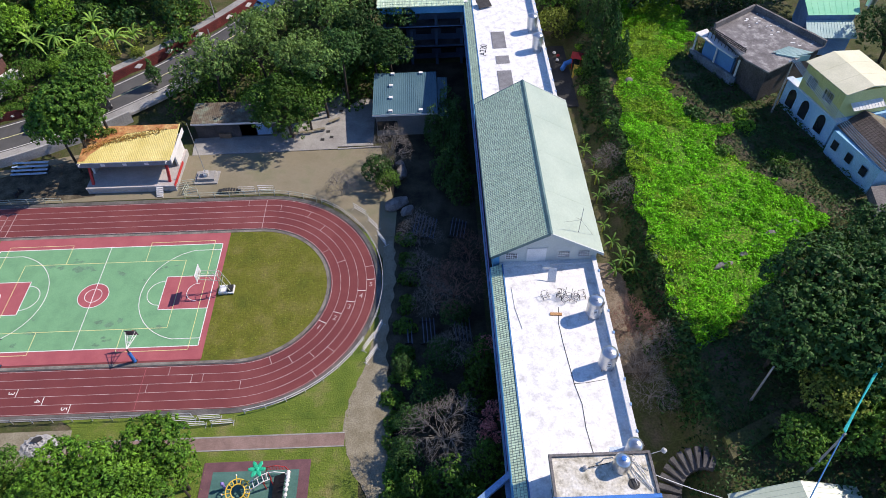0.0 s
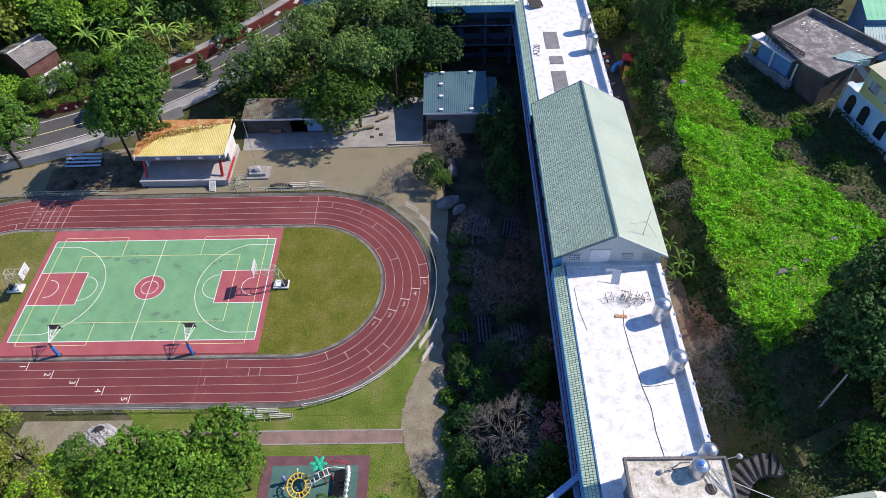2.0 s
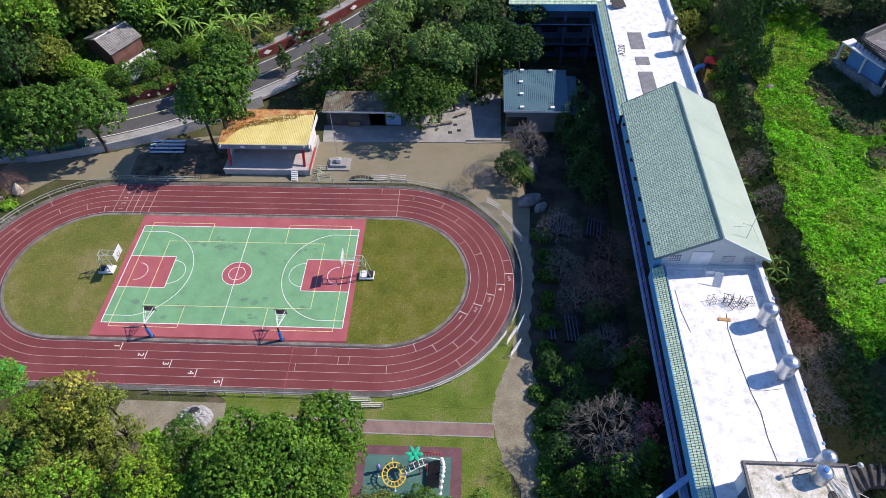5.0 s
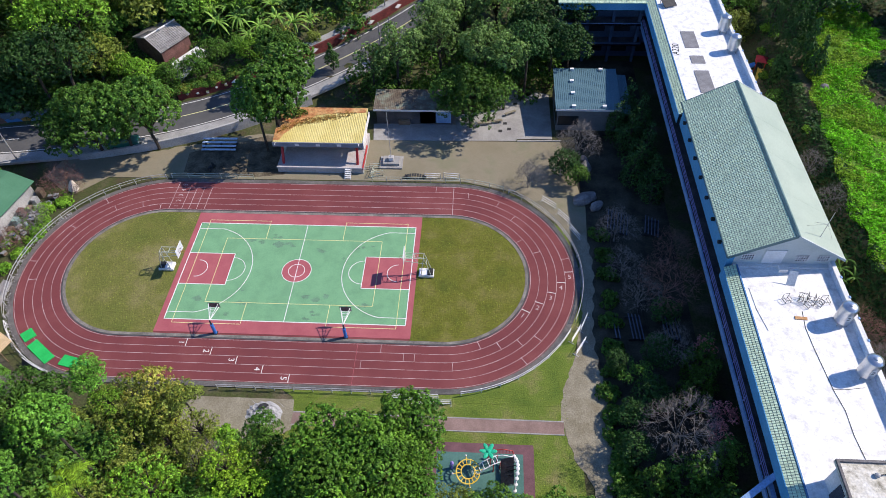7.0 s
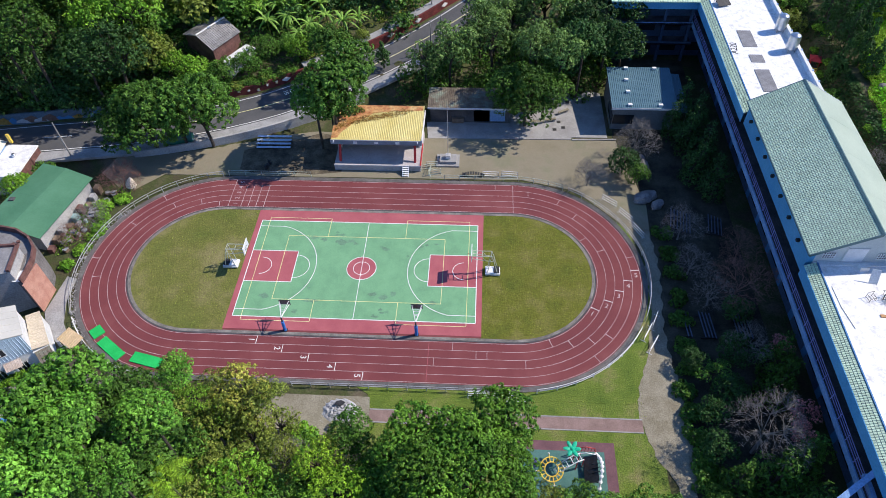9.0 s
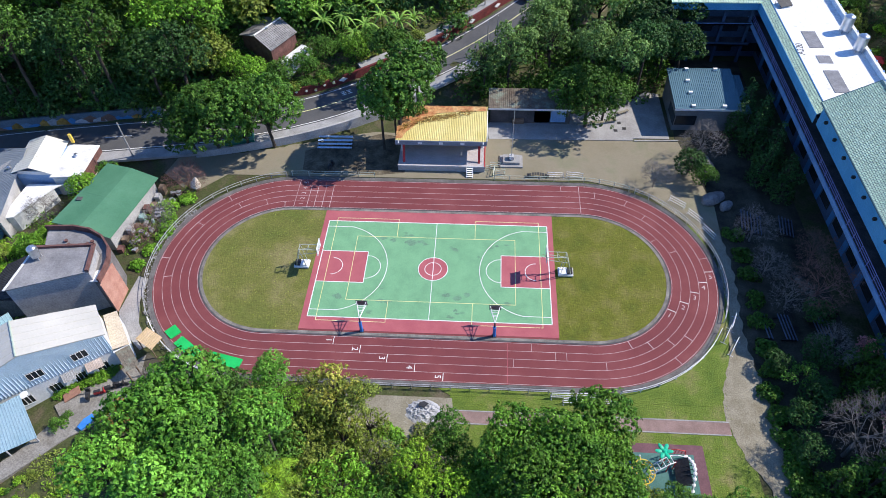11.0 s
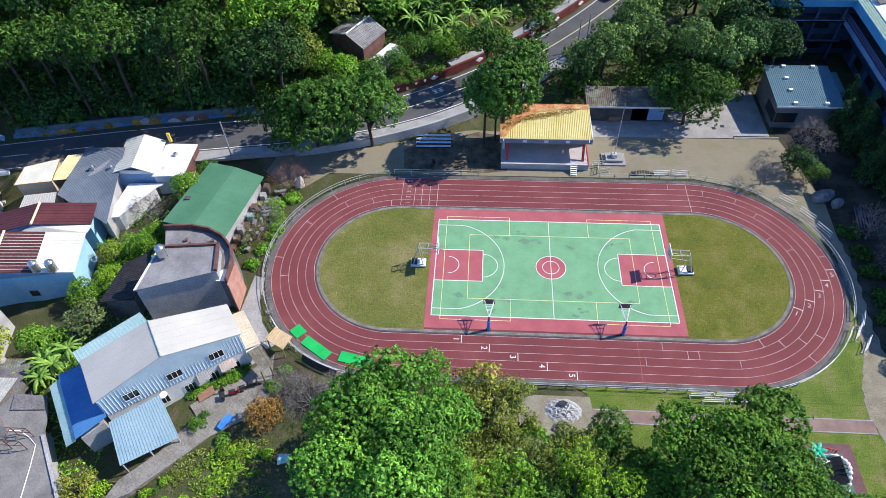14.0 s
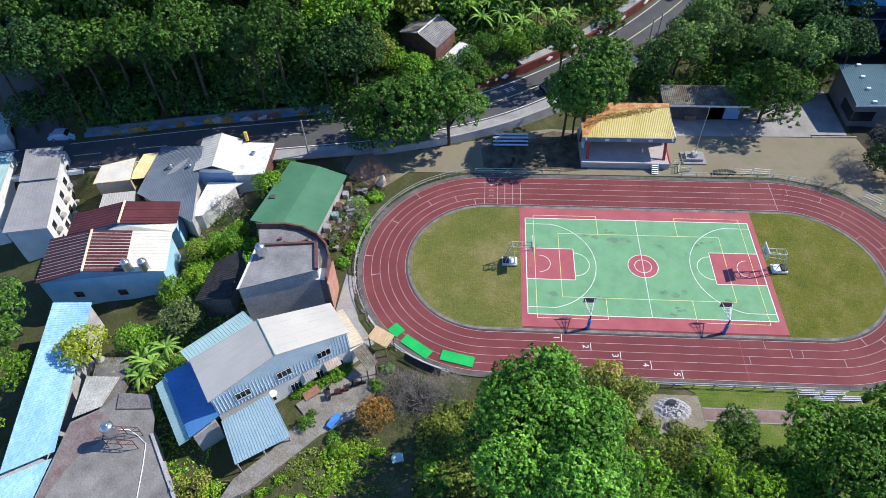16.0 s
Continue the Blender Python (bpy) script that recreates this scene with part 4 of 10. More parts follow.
def tp(name, geo, mat, label=""):
    ob = part(name, geo, mat, tw, label)
    ob.matrix_parent_inverse = Matrix.Translation((-53, 29.6, -ZF))
    return ob
tp("tower_wall", Geo().box(49.5, -31.0, ZF, 56.4, -28.3, 13.95), WALL_WHITE)
tp("tower_door", Geo().box(49.44, -30.4, ZF, 49.5, -29.5, ZF + 2.1), GLASS_DARK)
tp("tower_roof", Geo().box(49.1, -31.3, 13.95, 56.8, -28.05, 14.2), STAINED_ROOF, "stained white roof slab")
for b in ((49.1, -28.25, 56.8, -28.05), (49.1, -31.3, 49.3, -28.25), (56.6, -31.3, 56.8, -28.25)):
    tp("tower_kerb", Geo().box(b[0], b[1], 14.2, b[2], b[3], 14.4), OLD_CONCRETE)
tp("tower_fascia", Geo().box(49.0, -31.6, 13.6, 56.9, -31.3, 14.35), BLUE_PAINT, "bright blue fascia")
tp("tower_hatch", Geo().lathe(55.1, -30.5, [(0.42, 14.2), (0.42, 14.24), (0.36, 14.25)], 18), DARK_METAL)

# ---- things on the school roofs ----
def water_tank(x, y, z, r, h, dark=False, legs=True, label="stainless steel water tank on a short stand", group="roof water tanks"):
    t = thing("water_tank", label, "water tank", (x, y, z), group)
    zl = 0.45 if legs else 0.06
    prof = [(r * 0.96, zl)]
    n = 7
    for i in range(n):
        z0, z1 = zl + (h - zl) * i / n, zl + (h - zl) * (i + 1) / n
        prof += [(r, z0 + 0.03), (r, z1 - 0.05), (r * 0.965, z1 - 0.02)]
    prof += [(r * 1.02, h), (r * 0.93, h + 0.12), (r * 0.6, h + 0.27), (r * 0.3, h + 0.33)]
    part("tank_body", Geo().lathe(0, 0, prof, 24), STEEL, t, smooth=True)
    part("tank_lid", Geo().lathe(0, 0, [(r * 0.3, h + 0.32), (r * 0.32, h + 0.4), (r * 0.12, h + 0.43)], 16), BLUE_PAINT if dark else STEEL, t)
    if legs:
        for k in range(4):
            a = math.pi / 4 + k * math.pi / 2
            c, s = math.cos(a) * r * 0.85, math.sin(a) * r * 0.85
            part("leg", Geo().box(c - 0.04, s - 0.04, 0, c + 0.04, s + 0.04, 0.47), PIPE, t)
    g = Geo().tube([(r * 0.95, 0, 0.3), (r * 1.15, 0, 0.3), (r * 1.15, 0, h * 0.9), (r * 0.9, 0, h * 0.95)], 0.03, 6)
    part("pipe", g, PIPE, t)
    return t


for x, y in ((55.6, -13.2), (55.75, -18.75)):
    t = water_tank(x, y, ZF, 0.72, 2.35)
    part("tank_label", Geo().box(-0.25, -0.75, 1.1, 0.12, -0.715, 1.9), WHITE_PAINT, t, "pale printed label")
    part("label_bar", Geo().box(-0.2, -0.758, 1.55, 0.06, -0.75, 1.7), DARK_METAL, t)
    part("label_bar", Geo().box(-0.2, -0.758, 1.3, 0.06, -0.75, 1.38), DARK_METAL, t)
water_tank(55.75, 36.6, ZF - 0.1, 0.72, 2.3)
water_tank(55.9, 31.6, ZF - 0.1, 0.72, 2.3)
t = water_tank(56.05, -27.2, ZF, 0.62, 2.6)
t2 = water_tank(54.35, -29.2, 14.2, 0.62, 1.25, dark=True, legs=False, label="squat blue-lidded water tank on the stair tower", group="roof water tanks")
box = thing("water_cistern", "square pale turquoise cistern beside the stair tower", "water tank", (55.0, -27.2, ZF))
part("cistern_body", Geo().box(-0.55, -0.5, 0, 0.55, 0.5, 1.0), material("turquoise_tank", ((0.42, 0.58, 0.62), (0.52, 0.66, 0.68)), 0.9, 8, 0.6), box)
part("cistern_lid", Geo().box(-0.6, -0.55, 1.0, 0.6, 0.55, 1.06), PARAPET_BLUE, box)
# pipes tangled on the stair tower
rng = random.Random(12)
pipes = thing("roof_pipes", "tangle of grey water pipes across the stair tower roof", "pipes", (54, -29, 14.2))
for k in range(9):
    a = (rng.uniform(0.3, 1.6), rng.uniform(0.3, 1.0), 0.05 + 0.03 * k)
    b = (rng.uniform(1.2, 2.7), rng.uniform(-2.1, 0.2), 0.05 + 0.03 * k)
    m = ((a[0] + b[0]) / 2 + rng.uniform(-0.2, 0.2), (a[1] + b[1]) / 2, 0.07 + 0.03 * k)
    part("pipe", Geo().tube([(a[0], a[1], 0.0), a, m, b], 0.032, 6), PIPE if k % 3 else WHITE_PAINT, pipes)
part("vent_pipe", Geo().tube([(-1.0, 0.3, 0), (-0.9, 0.3, 0.5), (-0.3, 0.2, 0.9), (-0.25, 0.2, 0.75)], 0.05, 7), PIPE, pipes)
part("float_ball", Geo().lathe(-2.3, -0.2, [(0.02, 0.0), (0.16, 0.06), (0.2, 0.16), (0.16, 0.28), (0.03, 0.34)], 12), PIPE, pipes)
part("pipe", Geo().tube([(-2.2, -0.2, 0.16), (-0.4, 0.1, 0.2)], 0.035, 6), DARK_METAL, pipes)
lamp_arm = thing("flood_lamp", "grey floodlight on a bent arm at the roof corner", "lamp", (56.95, -27.9, 13.0))
part("arm", Geo().tube([(-0.2, 0, 0), (0.3, 0, 0.5), (1.0, 0.1, 0.7)], 0.04, 6), PIPE, lamp_arm)
part("lamp_head", Geo().lathe(1.15, 0.1, [(0.05, 0.5), (0.2, 0.58), (0.22, 0.75), (0.08, 0.88)], 12), PIPE, lamp_arm)

# old frames, plank and hose on the near flat roof
def stool_frame(x, y, a, tip):
    t = thing("chair_frame", "bare rusty steel chair frame on the white roof", "chair frame", pose(x, y, ZF + (0.35 if tip else 0.0), tip, 0, a), "discarded chair frames")
    for sx in (-0.3, 0.3):
        for sy in (-0.3, 0.3):
            part("leg", Geo().tube([(sx, sy, 0), (sx, sy, 0.75 if sy > 0 else 0.45)], 0.022, 5), DARK_METAL, t)
        part("side_rail", Geo().tube([(sx, -0.3, 0.45), (sx, 0.3, 0.45)], 0.022, 5), DARK_METAL, t)
        part("foot_rail", Geo().tube([(sx, -0.3, 0.12), (sx, 0.3, 0.12)], 0.02, 5), DARK_METAL, t)
    part("back_rail", Geo().tube([(-0.3, 0.3, 0.75), (0.3, 0.3, 0.75)], 0.022, 5), DARK_METAL, t)
    part("front_rail", Geo().tube([(-0.3, -0.3, 0.45), (0.3, -0.3, 0.45)], 0.022, 5), DARK_METAL, t)


for x, y, a, tip in ((51.4, -10.9, 15, 0), (52.5, -10.6, 70, 80), (53.3, -11.4, 30, 0), (53.8, -10.4, -20, 75), (54.3, -11.2, 50, 0), (54.9, -11.0, 10, 0), (52.9, -10.9, -40, 0)):
    stool_frame(x, y, a, tip)
slab = thing("roof_panel", "pale board leaning up on the white roof", "board", pose(52.3, -9.0, ZF, 0, -62, 80))
part("board", Geo().box(-0.0, -0.4, 0.0, 1.5, 0.4, 0.06), WALL_WHITE, slab)
setting("roof_patch", Geo().box(52.6, -10.0, ZF, 55.4, -8.3, ZF + 0.012), WHITE_PAINT, "clean white square patch of roof coating", "roof patch")
pl = thing("plank", "short orange-brown plank lying on the white roof", "plank", pose(52.2, -12.9, ZF, 0, 0, -4))
part("board", Geo().box(-0.55, -0.16, 0, 0.55, 0.16, 0.09), material("plank_orange", ((0.45, 0.24, 0.10), (0.56, 0.32, 0.15)), 2, 12, 0.8), pl)
hose = thing("hose", "thin dark hose lying along the white roof", "hose", (52.5, -18, ZF))
part("hose_line", Geo().tube([(0.05, 5.9, 0.02), (-0.2, 4.0, 0.02), (-0.1, 1.8, 0.02), (0.25, -2.4, 0.02), (0.6, -4.3, 0.02), (0.55, -6.5, 0.02), (0.9, -10.0, 0.02)], 0.028, 5), DARK_METAL, hose)
hose2 = thing("hose", "thin dark hose lying across the white roof", "hose", (53.5, -20.4, ZF))
part("hose_line", Geo().tube([(-0.8, 0.1, 0.02), (0.4, 0.15, 0.02), (2.0, 0.4, 0.02)], 0.02, 5), DARK_METAL, hose2)
cond = thing("conduit", "grey conduit on the roof by the tile strip", "conduit", (48.3, -11, ZF))
part("conduit_line", Geo().tube([(0, 1.5, 0.03), (0.1, -1.0, 0.03), (0.55, -3.4, 0.03)], 0.025, 5), PIPE, cond)
aerial = thing("tv_aerial", "thin guyed aerial mast on the pale roof slope", "aerial", (55.2, -5.2, 14.05))
part("mast", Geo().tube([(0, 0, -0.1), (0.1, 0.1, 3.2)], 0.03, 5), PIPE, aerial)
for q in ((1.6, 0.4, -0.95), (-1.5, 0.5, 0.92), (0.1, 1.9, -0.02)):
    part("guy_wire", Geo().tube([(0.06, 0.06, 1.6), q], 0.016, 4), PIPE, aerial)
sol = thing("solar_heater", "dark solar panel on a low frame on the far roof", "solar panel", pose(49.4, 43.8, ZF - 0.1, 0, 0, 20))
part("panel", Geo().slab([(-1.0, -0.8, 0.3), (1.0, -0.8, 0.3), (1.0, 0.8, 0.9), (-1.0, 0.8, 0.9)], 0.08), DARK_METAL, sol)
for sx in (-0.9, 0.9):
    part("leg", Geo().box(sx - 0.03, 0.7, 0, sx + 0.03, 0.76, 0.8), PIPE, sol)
    part("leg", Geo().box(sx - 0.03, -0.76, 0, sx + 0.03, -0.7, 0.25), PIPE, sol)

# ---- things on and round the sports field ----
def stadium_run(r, s0, s1, step=0.5):
    """Points along the outline at radius r, by distance run anticlockwise from the near straight's left end."""
    straight, bend = CR - CL, math.pi * r
    out = []
    k = max(2, int((s1 - s0) / step) + 1)
    for i in range(k):
        s = (s0 + (s1 - s0) * i / (k - 1)) % (2 * (straight + bend))
        if s < straight:
            out.append((CL + s, CY - r))
        elif s < straight + bend:
            a = -math.pi / 2 + (s - straight) / r
            out.append((CR + r * math.cos(a), CY + r * math.sin(a)))
        elif s < 2 * straight + bend:
            out.append((CR - (s - straight - bend), CY + r))
        else:
            a = math.pi / 2 + (s - 2 * straight - bend) / r
            out.append((CL + r * math.cos(a), CY + r * math.sin(a)))
    return out


RF = R0 + 5 * LANE + 0.95
LEN_S, LEN_B = CR - CL, math.pi * RF


def railing(s0, s1, mat, label, heights=(0.45, 0.85), step=2.0, r=RF, thick=0.035):
    pts = stadium_run(r, s0, s1, 0.7)
    cx, cy = pts[len(pts) // 2]
    t = thing("track_railing", label, "railing", (cx, cy, 0), "track railings")
    for h in heights:
        part("rail", Geo().tube([(x - cx, y - cy, h) for x, y in pts], thick, 6), mat, t)
    me = Geo().box(-0.035, -0.035, -0.05, 0.035, 0.035, heights[-1]).mesh("post")
    me.materials.append(mat)
    for x, y in stadium_run(r, s0, s1, step):
        ob = part("post", me, mat, t)
        ob.matrix_basis = Matrix.Translation((x - cx, y - cy, 0))


railing(13.5, LEN_S - 3, RAIL, "low grey metal railing along the track's near straight")
railing(LEN_S + 2.4, LEN_S + 17.5, WHITE_PAINT, "white metal railing round the track's east bend")
railing(LEN_S + 19.0, LEN_S + LEN_B - 8, RAIL, "grey metal railing round the track's east bend")
railing(LEN_S + LEN_B - 7.2, LEN_S + LEN_B + 11.0, RAIL_GREEN, "pale green metal railing behind the track")
railing(LEN_S + LEN_B + 27.5, 2 * LEN_S + LEN_B + 2, RAIL_GREEN, "thin teal railing before the yard trees")
railing(2 * LEN_S + LEN_B + 2.8, 2 * LEN_S + 2 * LEN_B - 17, RAIL, "grey metal railing round the track's west bend")
railing(2 * LEN_S + 2 * LEN_B - 16, 2 * LEN_S + 2 * LEN_B - 4, WHITE_PAINT, "white tube railing round the track's west bend", (0.35, 0.8), 1.6)


def barrier(x, y, a, w=2.2, mat=None, label="portable grey steel barrier by the track"):
    t = thing("barrier", label, "barrier", pose(x, y, 0.0, 0, 0, a), "portable barriers")
    for z in (0.12, 0.5, 0.88):
        part("rail", Geo().tube([(-w / 2, 0, z), (w / 2, 0, z)], 0.04, 6), mat or WHITE_PAINT, t)
    for sx in (-1, 1):
        part("upright", Geo().tube([(sx * w / 2, 0, 0.0), (sx * w / 2, 0, 0.9)], 0.03, 6), mat or RAIL, t)
        part("foot", Geo().box(sx * w / 2 - 0.03, -0.35, 0.0, sx * w / 2 + 0.03, 0.35, 0.05), mat or RAIL, t)


for x, y, a in ((14.6, -16.7, 1), (17.2, -16.6, 1), (15.8, -17.3, 0), (18.6, -17.2, 2), (33.2, -8.2, 60), (34.2, -6.6, 66), (33.6, -9.8, 58), (15.6, 17.0, -2), (18.2, 17.1, -5), (31.2, 12.4, -40), (33.0, 9.9, -52), (34.2, 7.2, -60)):
    barrier(x, y, a)
for x, y, a in ((7.2, 17.6, 80), (6.6, 18.2, 20), (8.0, 17.2, 15), (7.4, 18.8, 5)):
    barrier(x, y, a, 1.5, RAIL_GREEN, "pale frame barrier stacked by the stage")
arch = thing("cart", "dark slatted handcart parked behind the track", "cart", pose(13.2, 17.0, 0, 0, 0, -2))
g = Geo()
for i in range(9):
    g.box(-1.5 + i * 0.35, -0.28, 0.25 + 0.3 * math.sin(math.pi * i / 8), -1.25 + i * 0.35, 0.28, 0.33 + 0.3 * math.sin(math.pi * i / 8))
part("slatted_top", g, DARK_METAL, arch)
for sx in (-1.2, 1.2):
    part("leg", Geo().box(sx - 0.05, -0.25, 0, sx + 0.05, 0.25, 0.32), DARK_METAL, arch)

# portable basketball goals at the court's ends
def portable_goal(x, s):
    """s: +1 when the arm reaches towards -x."""
    t = thing("basketball_goal", "wheeled basketball goal with white base and folding arm", "basketball goal", pose(x, 0, 0.07, 0, 0, 0 if s > 0 else 180), "end goals")
    part("base", Geo().box(-0.9, -0.6, 0.08, 0.9, 0.6, 0.34).box(-0.75, -0.5, 0.34, 0.1, 0.5, 0.5), WHITE_PAINT, t, "white weighted base box")
    part("weight_box", Geo().box(0.15, -0.42, 0.34, 0.8, 0.42, 0.62), DARK_METAL, t)
    for sx in (-0.7, 0.7):
        for sy in (-0.5, 0.5):
            part("wheel", Geo().tube([(sx, sy - 0.05, 0.08), (sx, sy + 0.05, 0.08)], 0.08, 10), DARK_METAL, t)
    for sy in (-0.42, 0.42):
        part("arm", Geo().tube([(0.55, sy, 0.45), (0.1, sy, 2.4), (-0.2, sy, 3.35)], 0.05, 6), RAIL_GREEN, t)
        part("arm", Geo().tube([(-0.6, sy, 0.45), (-0.2, sy, 3.35), (-2.5, sy, 3.35)], 0.05, 6), RAIL_GREEN, t)
        part("brace", Geo().tube([(0.1, sy, 2.4), (-2.4, sy, 2.85)], 0.04, 6), RAIL_GREEN, t)
        part("strut", Geo().tube([(-1.3, sy, 3.35), (-0.9, sy, 2.6)], 0.035, 5), RAIL_GREEN, t)
    for q in ((-0.2, 3.35), (-1.3, 3.35), (-2.4, 3.35), (-2.4, 2.85), (0.1, 2.4)):
        part("cross_bar", Geo().tube([(q[0], -0.42, q[1]), (q[0], 0.42, q[1])], 0.035, 6), RAIL_GREEN, t)
    b = part("backboard", Geo().box(-2.56, -0.9, 2.9, -2.5, 0.9, 3.95), material("backboard", ((0.55, 0.58, 0.62), (0.66, 0.68, 0.70)), 1.0, 6, 0.35, bump=0), t, "pale rectangular backboard")
    for z in (2.86, 3.93):
        part("board_rail", Geo().box(-2.575, -0.94, z, -2.49, 0.94, z + 0.06), WHITE_PAINT, b)
    part("target_square", Geo().box(-2.57, -0.3, 3.02, -2.562, 0.3, 3.07).box(-2.57, -0.3, 3.42, -2.562, 0.3, 3.47).box(-2.57, -0.3, 3.07, -2.562, -0.25, 3.42).box(-2.57, 0.25, 3.07, -2.562, 0.3, 3.42), DARK_METAL, b)
    ring = [(-2.85 + 0.23 * math.cos(a), 0.23 * math.sin(a), 3.05) for a in (2 * math.pi * i / 16 for i in range(17))]
    r = part("hoop", Geo().tube(ring, 0.018, 5, caps=False), RED_PAINT, b, "red steel hoop")
    return t


portable_goal(15.95, 1)
portable_goal(-16.1, -1)


def side_goal(x):
    """An upright post with white arms that reach over the line to a small board."""
    t = thing("side_basketball_goal", "slim side goal with blue padded post and white arms", "basketball goal", pose(x, -9.4, 0.07), "side goals")
    part("post", Geo().tube([(0, 0, 0), (0, 0, 2.5)], 0.085, 8), DARK_METAL, t, "dark steel post")
    part("post_pad", Geo().tube([(0, 0, 0.05), (0, 0, 1.72)], 0.19, 10), BLUE_PAINT, t, "blue foam post pad")
    part("foot_plate", Geo().box(-0.25, -0.25, 0, 0.25, 0.25, 0.03), DARK_METAL, t)
    for sx in (-1, 1):
        part("arm", Geo().tube([(0, 0, 2.45), (sx * 0.5, 1.96, 2.36)], 0.04, 6), WHITE_PAINT, t, "white lower arm")
        part("upper_arm", Geo().tube([(0, 0, 2.5), (sx * 0.55, 1.96, 2.95)], 0.035, 6), WHITE_PAINT, t, "white upper arm")
    for q in (0.45, 0.75):
        part("cross_bar", Geo().tube([(-0.52 * q, 1.96 * q, 2.45), (0.52 * q, 1.96 * q, 2.45)], 0.03, 5), WHITE_PAINT, t)
        part("cross_bar", Geo().tube([(-0.53 * q, 1.96 * q, 2.5 + 0.45 * q), (0.53 * q, 1.96 * q, 2.5 + 0.45 * q)], 0.03, 5), WHITE_PAINT, t)
    b = part("backboard", Geo().box(-0.64, 1.97, 2.3, 0.64, 2.02, 3.0), material("smoked_board", ((0.10, 0.10, 0.105), (0.16, 0.165, 0.17)), 1.0, 6, 0.4, bump=0), t, "smoked grey backboard")
    for z in (2.27, 2.98):
        part("board_rail", Geo().box(-0.68, 1.96, z, 0.68, 2.03, z + 0.05), DARK_METAL, b)
    ring = [(0.22 * math.cos(a), 2.27 + 0.22 * math.sin(a), 2.42) for a in (2 * math.pi * i / 14 for i in range(15))]
    part("hoop", Geo().tube(ring, 0.018, 5, caps=False), RED_PAINT, b)


side_goal(-7.42)
side_goal(7.52)

# green mats on the west bend
MAT = material("green_mat", ((0.01, 0.40, 0.08), (0.02, 0.50, 0.11)), 0.8, 9, 0.6, bump=0.1, dirt=0.1)
for x, y, a, w, d in ((-28.95, -10.5, -42, 1.45, 1.35), (-26.5, -12.6, -35, 3.7, 1.25), (-21.9, -13.95, -13, 3.7, 1.3)):
    t = thing("gym_mat", "bright green gym mat lying on the red track", "mat", pose(x, y, 0.05, 0, 0, a), "gym mats")
    part("mat_body", Geo().prism([(-w / 2 + 0.04, -d / 2), (w / 2 - 0.04, -d / 2), (w / 2, -d / 2 + 0.04), (w / 2, d / 2 - 0.04), (w / 2 - 0.04, d / 2), (-w / 2 + 0.04, d / 2), (-w / 2, d / 2 - 0.04), (-w / 2, -d / 2 + 0.04)], 0, 0.1), MAT, t)
t = thing("lean_shelter", "small tan corrugated shelter roof beside the track", "shelter", pose(-30.2, -12.7, 0, 0, 0, -30))
part("roof_sheet", Geo().ribs((-1.3, -0.9, 1.95), (1.3, -0.9, 1.95), (1.2, 0.8, 2.15), (-1.3, 0.8, 2.15), 0.3, 0.04), material("tan_sheet", ((0.55, 0.40, 0.22), (0.66, 0.50, 0.30)), 0.8, 8, 0.6), t)
for sx in (-1.15, 1.1):
    for sy in (-0.8, 0.7):
        part("post", Geo().box(sx - 0.05, sy - 0.05, 0, sx + 0.05, sy + 0.05, 2.0), WOOD, t)
pts = stadium_run(RF + 0.2, -9.3, -4.8, 0.5)
t = thing("banner_board", "long banner board with shade-dark back and white top rail at the track's corner", "banner", (pts[4][0], pts[4][1], 0))
run = [Vector((x - pts[4][0], y - pts[4][1], 0)) for x, y in pts]
back, n = Vector((0.2, 0.36, 0)), len(run)
v = [tuple(p + o) for o in (Vector((0, 0, 0.95)), -back + Vector((0, 0, 0.12)), -back * 1.12 + Vector((0, 0, 0.12)), -back * 0.12 + Vector((0, 0, 0.97))) for p in run]
g = Geo().add(v, [(i + n * j, i + 1 + n * j, i + 1 + n * ((j + 1) % 4), i + n * ((j + 1) % 4)) for j in range(4) for i in range(n - 1)] + [(0, n, 2 * n, 3 * n), (n - 1, 2 * n - 1, 3 * n - 1, 4 * n - 1)])
# dark metal colour stands for the shaded back of the board
part("panel", g, DARK_METAL, t, "sheet panel, darkened for its shaded back")
part("top_rail", Geo().tube([p + Vector((0, 0, 0.98)) for p in run], 0.05, 6), WHITE_PAINT, t, "white top rail")
for p in run[::2]:
    part("strut", Geo().tube([p + Vector((0, 0, -0.05)), p + Vector((0, 0, 0.96))], 0.03, 5), PIPE, t)

# gravel heap under a sheet
rng2 = np.random.default_rng(9)
t = thing("gravel_heap", "low grey gravel heap half covered by a crumpled sheet", "gravel heap", (0.4, -19.0, 0))
g = Geo()
n = 26
for i in range(n):
    for j in range(n):
        x, y = -1.9 + 3.8 * i / (n - 1), -1.4 + 2.8 * j / (n - 1)
        e = max(0, 1 - (x / 1.95) ** 2 - (y / 1.4) ** 2)
        g.v.append((x, y, -0.02 + 0.55 * e * (0.75 + 0.5 * rng2.random()) + 0.04 * math.sin(x * 7 + y * 9)))
for i in range(n - 1):
    for j in range(n - 1):
        g.f.append((i * n + j, (i + 1) * n + j, (i + 1) * n + j + 1, i * n + j + 1))
part("mound", g, material("gravel_pale", ((0.30, 0.30, 0.30), (0.48, 0.48, 0.48)), 2.0, 14, 0.9, bump=0.6), t)
part("cover_sheet", Geo().slab([(-0.6, 0.3, 0.72), (0.1, 0.2, 0.66), (0.45, 0.7, 0.52), (0.0, 1.0, 0.42), (-0.5, 0.8, 0.52)], 0.05), DARK_METAL, t)
